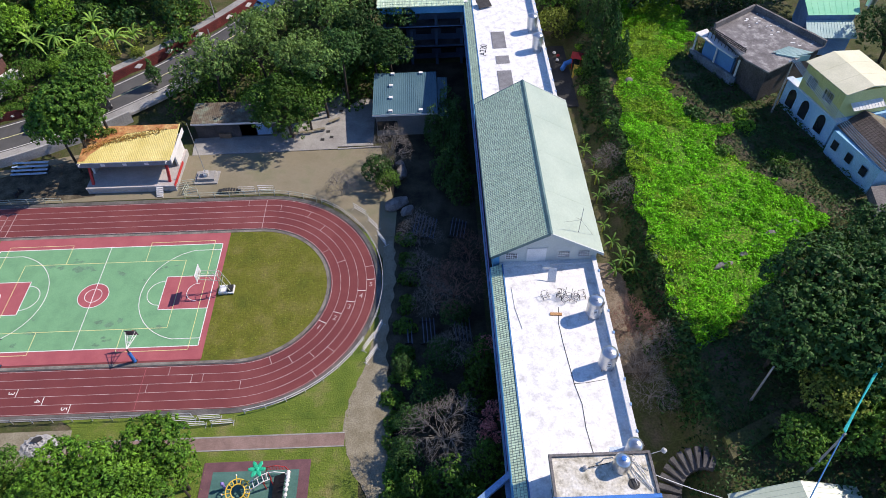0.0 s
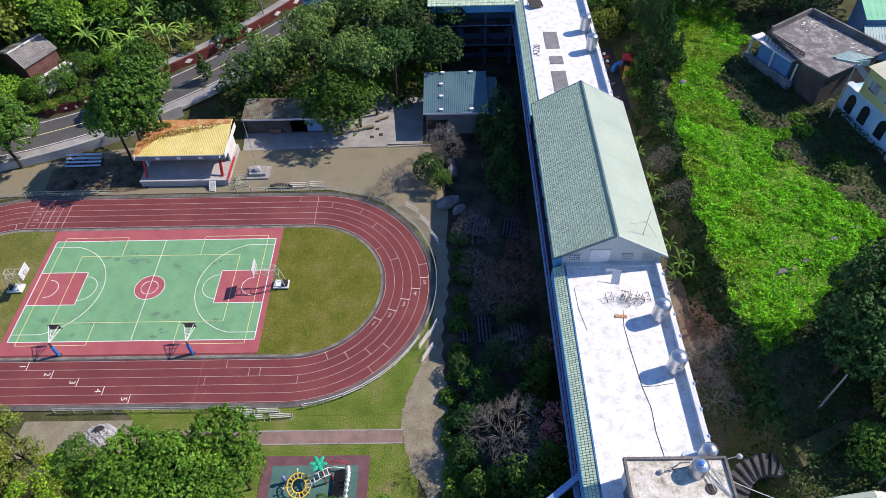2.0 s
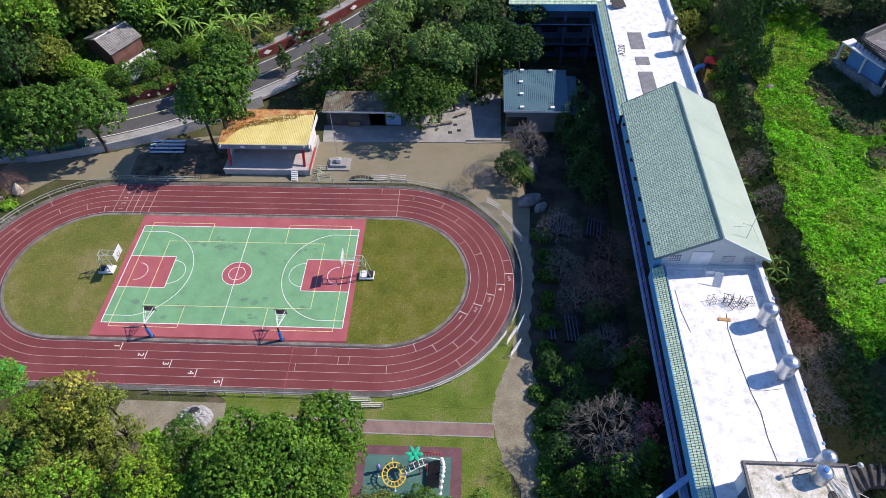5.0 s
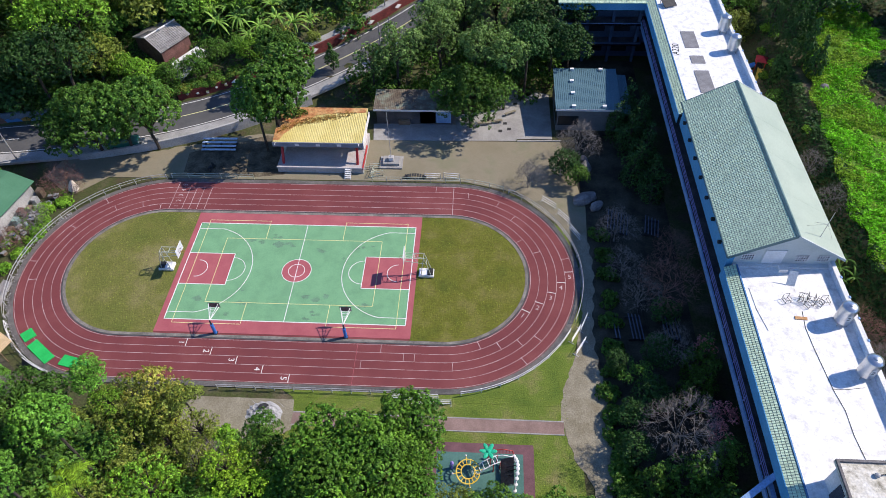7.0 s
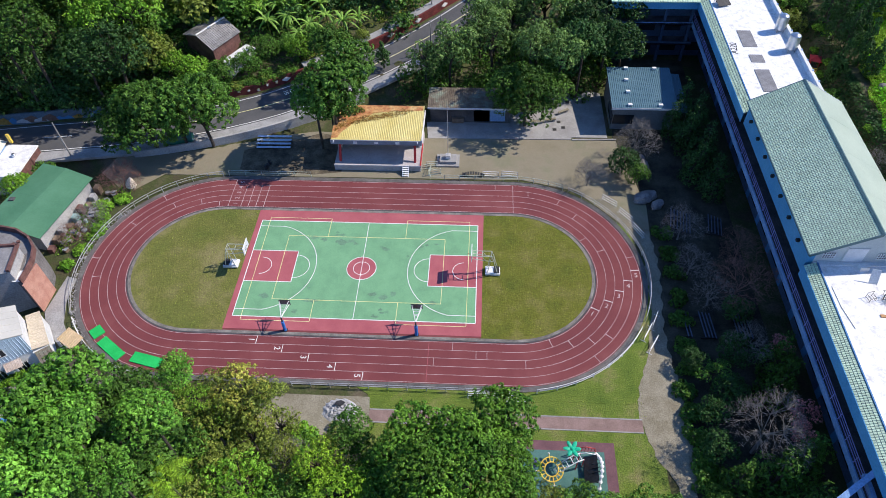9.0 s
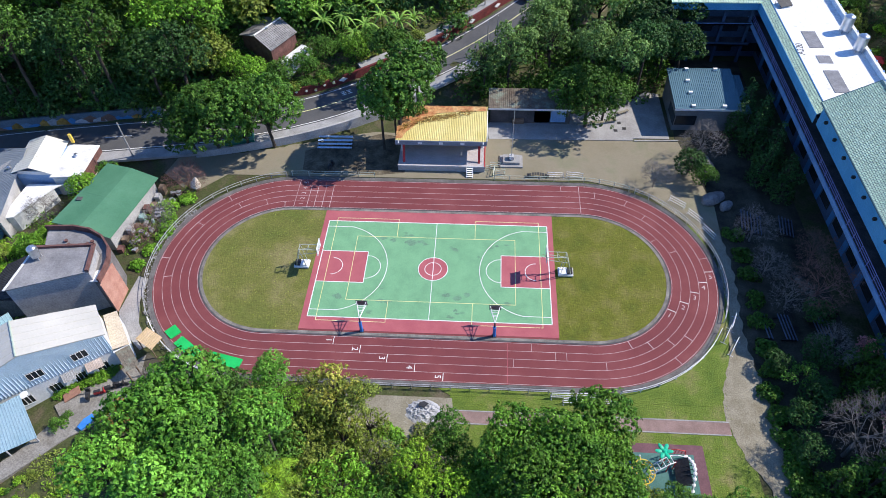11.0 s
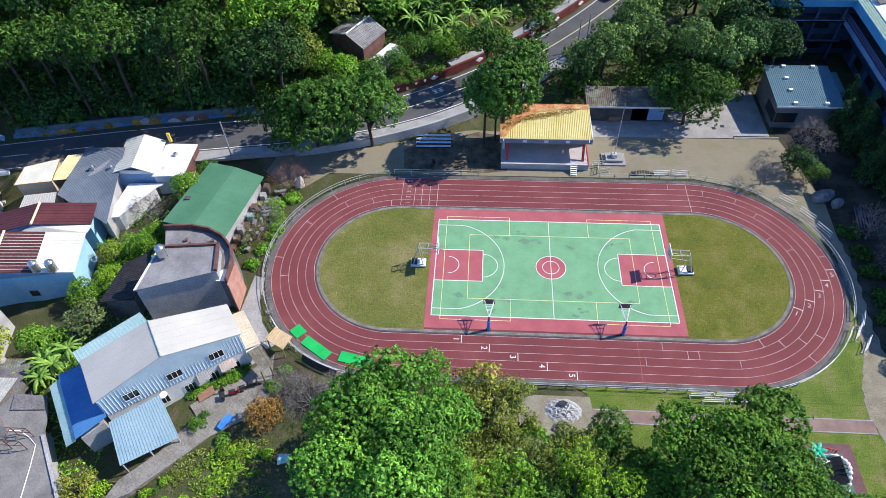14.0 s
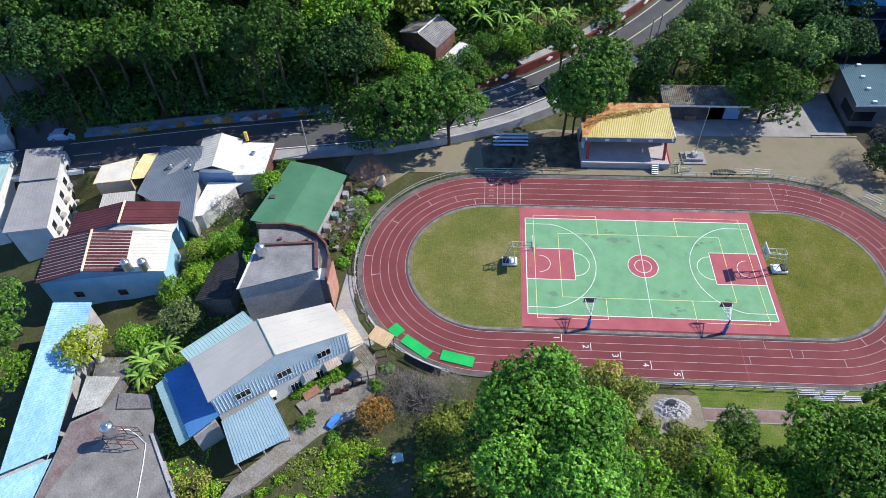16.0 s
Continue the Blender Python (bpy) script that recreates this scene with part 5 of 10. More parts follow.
flat("bare_ground", [(-8, -17.3), (3.2, -17.3), (3.6, -20.6), (1.5, -22), (-3, -22.5), (-8.5, -21.5)], 0.012, DIRT, "trodden bare ground before the track", "ground", 0.1)

# ---- stage ----
st = thing("stage", "open-air stage with yellow corrugated roof and red pillars", "stage", (0, 21, 0))
def stp(name, geo, mat, label=""):
    ob = part(name, geo, mat, st, label)
    ob.matrix_parent_inverse = Matrix.Translation((0, -21, 0))
    return ob
stp("platform", Geo().box(-6.1, 17.7, 0, 5.9, 25.2, 1.0), WALL_GREY, "grey concrete platform")
stp("platform_floor", Geo().box(-6.1, 17.7, 1.0, 5.9, 25.2, 1.03), material("stage_floor", ((0.40, 0.36, 0.35), (0.52, 0.48, 0.47)), 0.5, 8, 0.8), "pale stage floor")
stp("back_wall", Geo().box(-5.9, 24.8, 1.03, 5.6, 25.1, 4.5), WALL_WHITE)
stp("side_wall", Geo().box(-5.9, 20.6, 1.03, -5.6, 24.8, 4.4), WALL_WHITE)
stp("side_wall", Geo().box(5.35, 21.6, 1.03, 5.6, 24.8, 4.4), WALL_WHITE, "white side wall")
for x in (-5.3, 5.1):
    stp("pillar", Geo().slab([(x - 0.16, 18.3, 1.03 + 0.0), (x + 0.16, 18.3, 1.03), (x + 0.16, 18.62, 1.03), (x - 0.16, 18.62, 1.03)], 0.02).add(
        [(x - 0.16, 18.3, 1.03), (x + 0.16, 18.3, 1.03), (x + 0.16, 18.62, 1.03), (x - 0.16, 18.62, 1.03), (x - 0.16, 19.6, 4.1), (x + 0.16, 19.6, 4.1), (x + 0.16, 19.92, 4.1), (x - 0.16, 19.92, 4.1)],
        [(0, 1, 5, 4), (1, 2, 6, 5), (2, 3, 7, 6), (3, 0, 4, 7)]), RED_PAINT, "red slanting pillar")
stp("red_trim", Geo().box(5.82, 17.64, 0.7, 5.95, 22.5, 1.1), RED_PAINT)
stp("red_trim", Geo().box(-6.15, 17.62, 0.85, 5.95, 17.7, 1.05), material("white_trim", ((0.5, 0.5, 0.5), (0.6, 0.6, 0.6)), 0.8, 8, 0.7))
ROOF_YELLOW = material("roof_yellow", ((0.60, 0.50, 0.17), (0.72, 0.63, 0.27)), 0.35, 6, 0.6, bump=0.05, dirt=0.15)
ROOF_RUST = material("roof_rust", ((0.36, 0.11, 0.045), (0.52, 0.26, 0.10), (0.60, 0.42, 0.18)), 0.8, 5, 0.8, bump=0.1, dirt=0.35)
def roof_z(y):
    return 4.3 + 0.12 * (y - 19.1)
stp("roof_sheet", Geo().ribs((-6.35, 19.0, 4.29), (6.05, 19.0, 4.29), (6.05, 25.7, 5.09), (-6.35, 25.7, 5.09), 0.24, 0.05, 0.09, 0.08), ROOF_YELLOW, "yellow corrugated roof sheet")
for poly in ([(-6.36, 19.3), (-5.5, 19.4), (-5.0, 20.6), (-4.3, 21.3), (-3.6, 22.4), (-2.0, 23.3), (-0.9, 24.2), (1.8, 24.6), (5.9, 24.8), (5.9, 25.68), (-6.36, 25.68)],):
    stp("rust_patch", Geo().slab([(x, y, roof_z(y) + 0.056) for x, y in poly], 0.02), ROOF_RUST, "rusty leaf-littered corner of the roof")
rr = random.Random(6)
stp("fascia", Geo().box(-6.4, 18.86, 3.65, 6.1, 18.99, 4.36), material("fascia_blue", ((0.17, 0.20, 0.25), (0.25, 0.28, 0.33)), 0.6, 7, 0.7), "grey-blue fascia board")
for x in (-3.0, -0.1, 2.8):
    stp("fascia_mark", Geo().box(x - 0.28, 18.84, 3.8, x + 0.28, 18.86, 4.2), WHITE_PAINT)
stp("fascia_side", Geo().box(6.06, 19.0, 3.75, 6.16, 25.7, 4.45), WHITE_PAINT)
for sx in (-5.9, 5.6):
    stp("roof_lamp", Geo().tube([(sx, 18.8, 4.35), (sx, 18.55, 4.45), (sx, 18.4, 4.3)], 0.06, 6), WHITE_PAINT)
steps = thing("steps", "white ladder-like metal steps up to the stage", "steps", (3.85, 17.1, 0))
for i in range(5):
    part("step", Geo().box(-0.4, -0.6 + i * 0.22, 0.14 + 0.17 * i, 0.4, -0.4 + i * 0.22, 0.18 + 0.17 * i), WHITE_PAINT, steps)
for sx in (-0.42, 0.42):
    part("stringer", Geo().tube([(sx, -0.65, 0.0), (sx, 0.55, 0.98)], 0.04, 6), WHITE_PAINT, steps)
# leaves fallen on the roof corner
lrng = np.random.default_rng(31)
k = 900
lx = lrng.uniform(-6.0, 4.5, k)
ly = 20.6 + 4.0 * np.sqrt(np.clip((lx + 6.0) / 10.5, 0, 1)) + lrng.normal(0, 0.35, k)
keep = (ly < 25.4) & (ly > 19.4) & (lrng.random(k) < np.interp(lx, [-6, -1, 4.5], [1, 0.9, 0.35]))
c = np.stack([lx, ly, 4.3 + 0.12 * (ly - 19.1) + 0.1], axis=1)[keep]
nn = np.tile([0.05, 0.0, 1.0], (len(c), 1)) + lrng.normal(0, 0.25, (len(c), 3))
nn /= np.linalg.norm(nn, axis=1)[:, None]
sz = lrng.uniform(0.05, 0.16, len(c))
tagged(new("leaf_litter", quad_mesh("leaf_litter", quads(c, nn, sz, sz * 0.7, lrng), LEAF_RUST)), "brown leaf litter on the stage roof", "leaf litter", "", "stuff")

# flagpole on its plinth
t = thing("flagpole", "tall thin steel flagpole on a stepped concrete plinth", "flagpole", (9.6, 20.0, 0))
part("plinth_step", Geo().box(-1.6, -1.3, 0, 1.6, 1.2, 0.22), CONCRETE, t)
part("plinth", Geo().box(-1.15, -0.85, 0.22, 1.15, 0.85, 0.62), CONCRETE, t)
part("plinth_block", Geo().box(-0.35, -0.35, 0.62, 0.35, 0.35, 1.2), WALL_GREY, t)
part("plaque", Geo().box(-0.25, -0.42, 0.7, 0.25, -0.36, 1.1), WALL_WHITE, t)
part("pole", Geo().tube([(0, 0, 1.1), (0, 0, 9.6)], 0.05, 8, 0.03), RAIL, t)

# huts behind the yard
def hut(name, label, x0, y0, x1, y1, zf, zb, roof_mat, wall_mat, ov=0.35, vents=(), walls=True, pitch=0.28):
    t = thing(name, label, "hut", ((x0 + x1) / 2, (y0 + y1) / 2, 0))
    cx, cy = (x0 + x1) / 2, (y0 + y1) / 2
    a, b, c, d = x0 - cx, y0 - cy, x1 - cx, y1 - cy
    if walls:
        part("wall", Geo().add([(a + ov, b + ov, 0), (c - ov, b + ov, 0), (c - ov, d - ov, 0), (a + ov, d - ov, 0), (a + ov, b + ov, zf - 0.12), (c - ov, b + ov, zf - 0.12), (c - ov, d - ov, zb - 0.12), (a + ov, d - ov, zb - 0.12)],
                               [(3, 2, 1, 0), (4, 5, 6, 7), (0, 1, 5, 4), (1, 2, 6, 5), (2, 3, 7, 6), (3, 0, 4, 7)]), wall_mat, t)
    part("roof_sheet", Geo().ribs((a, b, zf), (c, b, zf), (c, d, zb), (a, d, zb), pitch, 0.045, 0.07, 0.08), roof_mat, t)
    part("fascia", Geo().box(a, b - 0.04, zf - 0.32, c, b + 0.02, zf - 0.02), WHITE_PAINT, t)
    for vx, vy in vents:
        f = (vy - y0) / (y1 - y0)
        z = zf + (zb - zf) * f
        v = part("roof_vent", Geo().box(vx - cx - 0.28, vy - cy - 0.2, z, vx - cx + 0.28, vy - cy + 0.2, z + 0.3), WHITE_PAINT, t, "white box roof vent")
    return t


# wall grey lowered so the shade on the hall's walls is in the colour
HALL_WALL_SHADE = material("hall_wall_shaded", ((0.13, 0.145, 0.155), (0.20, 0.215, 0.22)), 0.35, 6, 0.85, bump=0.15, dirt=0.25)
GREY_BLUE = material("roof_grey_blue", ((0.065, 0.145, 0.185), (0.095, 0.185, 0.225)), 0.3, 6, 0.62, bump=0.04, dirt=0.12, spec=0.35)
hall = hut("garden_hall", "single-storey hall with grey-blue ribbed roof and white vents", 32.6, 27.5, 41.9, 36.4, 4.05, 4.85, GREY_BLUE, HALL_WALL_SHADE, vents=((35.4, 36.0), (39.6, 36.0), (35.2, 33.4), (35.2, 30.8), (35.2, 28.0), (39.5, 28.0)))
part("window", Geo().box(-4.36, -4.2, 1.0, -4.28, -0.6, 2.6), GLASS_DARK, hall)
part("window", Geo().box(-4.1, -4.16, 1.0, -1.2, -4.08, 2.6), GLASS_DARK, hall)
part("side_canopy", Geo().ribs((4.7, -4.3, 3.4), (6.2, -4.3, 3.3), (6.2, 4.2, 3.9), (4.7, 4.2, 4.0), 0.3), GREY_BLUE, hall)
part("canopy_post", Geo().box(6.0, -4.2, 0, 6.1, -4.1, 3.3), PIPE, hall)
part("canopy_post", Geo().box(6.0, 4.0, 0, 6.1, 4.1, 3.8), PIPE, hall)
OLD_TIN = material("roof_old_tin", ((0.10, 0.075, 0.055), (0.17, 0.145, 0.11), (0.22, 0.26, 0.20)), 0.7, 6, 0.8, bump=0.1, dirt=0.35)
shed = hut("tool_shed", "old shed with brown leaf-strewn tin roof", 6.2, 28.4, 18.6, 32.8, 2.9, 3.3, OLD_TIN, GUTTER)
part("white_door", Geo().box(3.0, -1.86, 0.3, 5.2, -1.78, 2.6), WALL_BLUE, shed, "pale blue-white panel door")
part("blue_door", Geo().box(0.6, -1.85, 0.2, 2.9, -1.78, 2.6), TRIM_BLUE, shed)
# solid dark panel stands for the shade inside an open front
part("open_front", Geo().box(-5.0, -1.84, 0.2, 0.3, -1.78, 2.7), DARK_METAL, shed)
part("crate", Geo().box(-2.6, -2.2, 0.1, -0.9, -1.86, 0.9), WOOD, shed)
flat("hall_apron", [(27.0, 25.7), (32.4, 25.7), (32.4, 36.4), (30.6, 37.2), (27.0, 34.0)], 0.035, CONCRETE, "worn concrete apron beside the hall", "pavement", 0.2)
for x, y, a in ((20.2, 28.4, 8), (22.4, 28.8, 5), (24.3, 29.3, 12), (26.4, 31.4, 30)):
    t = thing("stone_bench", "short pale stone bench by the huts", "bench", pose(x, y, 0.03, 0, 0, a), "stone benches")
    part("seat", Geo().box(-0.9, -0.2, 0.34, 0.9, 0.2, 0.45), DIRT, t)
    for sx in (-0.6, 0.6):
        part("leg", Geo().box(sx - 0.15, -0.16, 0, sx + 0.15, 0.16, 0.34), CONCRETE, t)
for x, y in ((25.6, 29.2), (26.2, 27.9), (24.9, 27.4), (27.2, 34.0)):
    t = thing("drain_cover", "dark square drain cover in the concrete", "drain cover", (x, y, 0.03))
    part("plate", Geo().box(-0.28, -0.28, 0, 0.28, 0.28, 0.02), DARK_METAL, t)

# blue slatted benches under the trees
for x, y, a in ((-15.8, 22.6, 1),):
    t = thing("bleacher", "three-step blue and white slatted bleacher", "bleacher", pose(x, y, 0, 0, 0, a))
    for i in range(4):
        part("slat", Geo().box(-2.5, -0.9 + i * 0.55, 0.3 + i * 0.22, 2.5, -0.55 + i * 0.55, 0.36 + i * 0.22), PARAPET_BLUE, t)
        part("riser", Geo().box(-2.5, -0.56 + i * 0.55, 0.08 + i * 0.22, 2.5, -0.53 + i * 0.55, 0.3 + i * 0.22), TRIM_BLUE, t)
    for sx in (-2.3, 0, 2.3):
        part("support", Geo().box(sx - 0.05, -0.8, 0, sx + 0.05, 1.0, 0.3), DARK_METAL, t)


# slat blue darkened to stand for the dim shade of the yard
STAND_SHADE = material("stand_blue_shaded", ((0.07, 0.095, 0.15), (0.11, 0.14, 0.20)), 0.6, 9, 0.7, bump=0.03, dirt=0.2)


def slat_stand(x, y, a, n, w, label="slatted stand in the yard, its blue and white darkened as shade"):
    t = thing("slatted_stand", label, "bleacher", pose(x, y, 0, 0, 0, a), "yard stands")
    for i in range(n):
        part("slat", Geo().box(-w / 2, i * 0.42, 0.3 + 0.12 * i, w / 2, i * 0.42 + 0.12, 0.36 + 0.12 * i), STAND_SHADE, t)
    for sx in (-w / 2 + 0.2, w / 2 - 0.2):
        part("support", Geo().box(sx - 0.04, -0.05, 0, sx + 0.04, n * 0.42, 0.3), DARK_METAL, t)


slat_stand(38.0, -6.9, 93, 2, 3.4)
slat_stand(40.6, -7.0, 93, 4, 3.4)
slat_stand(44.6, -7.0, 93, 5, 3.2)
slat_stand(41.0, 8.6, 80, 7, 3.4)
slat_stand(44.8, 8.2, 80, 5, 3.0)

# boulders by the yard corner
def boulder(x, y, sx, sy, sz, seed, mat):
    r = random.Random(seed)
    t = thing("boulder", "large flat weathered grey boulder", "boulder", pose(x, y, 0, 0, 0, r.uniform(0, 180)), "boulders")
    bm = bmesh.new()
    bmesh.ops.create_icosphere(bm, subdivisions=3, radius=1)
    for v in bm.verts:
        f = 1 + 0.28 * noise.noise(v.co * 1.4 + Vector((seed, 0, 0))) + 0.1 * noise.noise(v.co * 4)
        v.co = Vector((v.co.x * f * sx, v.co.y * f * sy, (v.co.z * f + 0.55) * sz))
    me = bpy.data.meshes.new("rock")
    bm.to_mesh(me)
    bm.free()
    part("rock", me, mat, t)


ROCK = material("rock", ((0.14, 0.13, 0.125), (0.28, 0.26, 0.25)), 1.0, 6, 0.9, bump=0.5, dirt=0.3)
for x, y, a, b, c, s in ((35.9, 13.2, 1.7, 0.9, 0.7, 1), (36.6, 19.2, 0.7, 1.3, 0.8, 2), (36.4, 21.0, 0.6, 0.7, 0.6, 3), (37.4, 12.0, 1.0, 0.7, 0.5, 4)):
    boulder(x, y, a, b, c, s, ROCK)

# ---- playground ----
SAFE_GREEN = material("safety_floor_green", ((0.055, 0.14, 0.125), (0.085, 0.19, 0.165)), 0.6, 10, 0.85, bump=0.1, dirt=0.15)
SAFE_MAROON = material("safety_floor_maroon", ((0.12, 0.06, 0.07), (0.18, 0.09, 0.10)), 0.6, 10, 0.85, bump=0.1, dirt=0.15)
play = setting("playground_floor", Geo().box(17.6, -31.5, -0.05, 28.05, -21.35, 0.05), SAFE_MAROON, "rubber playground floor with maroon border and green field", "playground floor")
part("inner_field", Geo().box(18.6, -31.5, 0.03, 27.0, -22.35, 0.062), SAFE_GREEN, play, "dull green rubber field")
fl = thing("flower_post", "green six-petal flower on a post in the playground", "play post", (23.55, -23.2, 0.06))
part("post", Geo().tube([(0, 0, 0), (0, 0, 2.3)], 0.06, 8), RED_PAINT, fl)
PETAL = material("petal_green", ((0.01, 0.38, 0.20), (0.02, 0.48, 0.28)), 1, 8, 0.4, bump=0)
for k in range(6):
    a = k * math.pi / 3
    g = Geo()
    g.m = pose(0, 0, 2.3, 0, 0, math.degrees(a)) @ pose(0.45, 0, 0.05, 0, -8, 0) @ Matrix.Diagonal((1.0, 0.5, 0.22, 1))
    part("petal", g.lathe(0, 0, [(0.05, -0.42), (0.3, -0.3), (0.42, 0), (0.3, 0.3), (0.05, 0.42)], 12), PETAL, fl)
part("flower_core", Geo().lathe(0, 0, [(0.2, 2.25), (0.22, 2.4), (0.1, 2.5)], 10), PETAL, fl)
gear = thing("sun_climber", "yellow sun-shaped climbing ring with spokes and knobs", "climbing frame", pose(21.6, -24.4, 0.06, 18, 0, 10))
for r in (0.66, 1.12):
    part("ring_tube", Geo().tube([(r * math.cos(a), r * math.sin(a), 1.1) for a in (2 * math.pi * i / 28 for i in range(29))], 0.06, 7, caps=False), YELLOW_PAINT, gear)
for i in range(16):
    a = 2 * math.pi * i / 16
    far = 1.45 if i % 4 == 0 else 1.12
    part("spoke", Geo().tube([(0.66 * math.cos(a), 0.66 * math.sin(a), 1.1), (far * math.cos(a), far * math.sin(a), 1.1)], 0.045, 6), YELLOW_PAINT, gear)
    if i % 4 == 0:
        part("knob", Geo().lathe(1.47 * math.cos(a), 1.47 * math.sin(a), [(0.03, 1.0), (0.1, 1.1), (0.03, 1.2)], 8), WHITE_PAINT, gear)
for a in (0.8, 2.35, 3.9, 5.5):
    part("leg", Geo().tube([(1.1 * math.cos(a), 1.1 * math.sin(a), 1.1), (1.2 * math.cos(a), 1.2 * math.sin(a), -0.4)], 0.05, 6), YELLOW_PAINT, gear)
pp = thing("purple_post", "short purple capped post in the playground", "play post", (20.1, -24.0, 0.06))
part("post", Geo().lathe(0, 0, [(0.13, 0), (0.13, 1.0), (0.2, 1.05), (0.16, 1.3), (0.05, 1.42)], 12), material("purple_paint", ((0.25, 0.18, 0.50), (0.35, 0.27, 0.62)), 1, 8, 0.5), pp)
lad = thing("white_ladder_climber", "curved white ladder climbing frame with dark slide shell", "climbing frame", pose(23.2, -24.2, 0.06, 0, 0, 25))
for sy in (-0.35, 0.35):
    part("side_tube", Geo().tube([(-1.2, sy, 0.02), (-0.9, sy, 0.8), (-0.2, sy, 1.4), (0.8, sy, 1.7), (1.5, sy, 1.6)], 0.05, 7), WHITE_PAINT, lad)
for x, z in ((-1.1, 0.4), (-0.85, 0.85), (-0.5, 1.15), (-0.1, 1.43), (0.4, 1.6), (0.9, 1.7), (1.3, 1.64)):
    part("rung", Geo().tube([(x, -0.35, z), (x, 0.35, z)], 0.04, 6), WHITE_PAINT, lad)
for sx in (0.8, 1.5):
    for sy in (-0.35, 0.35):
        part("leg", Geo().tube([(sx, sy, 0), (sx, sy, 1.62)], 0.05, 7), RED_PAINT, lad)
fish = thing("bone_climber", "white vertebra-shaped climbing spine with dark net", "climbing frame", (26.1, -24.4, 0.06))
spine = [(0.2 * math.sin(i * 0.5) + 0.02 * i, 1.6 - 0.42 * i, 1.6 * math.sin(math.pi * (i + 1) / 10)) for i in range(9)]
part("spine_tube", Geo().tube(spine, 0.09, 7), WHITE_PAINT, fish)
for i, q in enumerate(spine):
    part("vertebra", Geo().lathe(q[0], q[1], [(0.06, q[2] - 0.13), (0.19, q[2] - 0.06), (0.19, q[2] + 0.06), (0.06, q[2] + 0.13)], 9), WHITE_PAINT, fish)
for i in range(1, 8):
    part("rib", Geo().tube([spine[i], (spine[i][0] - 0.8, spine[i][1], spine[i][2] * 0.7), (spine[i][0] - 1.3, spine[i][1], 0)], 0.04, 6), DARK_METAL, fish)
for sx in (-1.1,):
    part("net_panel", Geo().slab([(-1.3, -1.4, 0.5), (-0.1, -1.4, 1.35), (-0.1, 1.2, 1.35), (-1.3, 1.2, 0.5)], 0.04), DARK_METAL, fish)
bar = thing("handrail_arch", "red and white handrail bridge in the playground", "climbing frame", (25.0, -22.9, 0.06))
for sy in (-0.3, 0.3):
    part("rail", Geo().tube([(-1.2, sy, 0), (-0.9, sy, 1.3), (0.0, sy, 1.6), (0.9, sy, 1.3), (1.2, sy, 0)], 0.045, 6), RED_PAINT if sy > 0 else WHITE_PAINT, bar)
for k in range(7):
    x = -0.9 + 0.3 * k
    part("baluster", Geo().tube([(x, 0.3, 0.6), (x, 0.3, 1.4)], 0.025, 5), RED_PAINT, bar)

# ---- village west of the track ----
def frame_house(name, label, at, kind="house"):
    """A thing whose parts are drawn in world metres."""
    t = thing(name, label, kind, at)
    inv = Matrix.Translation(-Vector(at))
    def add(pname, geo, mat, plabel="", parent=None):
        ob = part(pname, geo, mat, parent or t, plabel)
        ob.matrix_parent_inverse = Matrix() if parent else inv
        return ob
    return t, add


def body(corners, z0, ztops):
    """A closed block over a four-sided plan with its own height at every corner."""
    k = len(corners)
    v = [(x, y, z0) for x, y in corners] + [(x, y, z) for (x, y), z in zip(corners, ztops)]
    return Geo().add(v, [tuple(range(k - 1, -1, -1)), tuple(range(k, 2 * k))] + [(i, (i + 1) % k, (i + 1) % k + k, i + k) for i in range(k)])


def wall_window(add, p, q, s, z0, z1, w, mat=GLASS_DARK, out=0.04, bars=True):
    """A window in the wall from p to q at the share s of its length."""
    p, q = Vector((*p, 0)), Vector((*q, 0))
    d = (q - p).normalized()
    n = Vector((d.y, -d.x, 0))
    c = p.lerp(q, s)
    a, b = c - d * w / 2, c + d * w / 2
    g = Geo()
    g.add([(*(a + n * 0.0).xy, z0), (*(b + n * 0.0).xy, z0), (*(b + n * out).xy, z0), (*(a + n * out).xy, z0), (*(a).xy, z1), (*(b).xy, z1), (*(b + n * out).xy, z1), (*(a + n * out).xy, z1)],
          [(3, 2, 1, 0), (4, 5, 6, 7), (0, 1, 5, 4), (1, 2, 6, 5), (2, 3, 7, 6), (3, 0, 4, 7)])
    ob = add("window", g, mat)
    if bars:
        h = Geo()
        for k in range(4):
            e = a.lerp(b, k / 3) + n * (out + 0.05)
            h.tube([(e.x, e.y, z0), (e.x, e.y, z1)], 0.025, 4)
        for z in (z0, z1):
            h.tube([(*(a + n * (out + 0.05)).xy, z), (*(b + n * (out + 0.05)).xy, z)], 0.03, 4)
        add("window_bars", h, WHITE_PAINT)
    return ob


SIDING = material("blue_siding", ((0.46, 0.58, 0.66), (0.57, 0.68, 0.74)), 0.4, 7, 0.5, bump=0.05, dirt=0.12)
ROOF_GREY = material("roof_light_grey", ((0.45, 0.435, 0.385), (0.53, 0.51, 0.45)), 0.2, 6, 0.55, bump=0.02, dirt=0.04)
ROOF_TEAL = material("roof_teal", ((0.30, 0.47, 0.46), (0.40, 0.56, 0.54)), 0.4, 6, 0.5, bump=0.05, dirt=0.12)
DEEP_BLUE = material("roof_deep_blue", ((0.06, 0.19, 0.42), (0.09, 0.25, 0.50)), 0.35, 6, 0.5, bump=0.04, dirt=0.12)
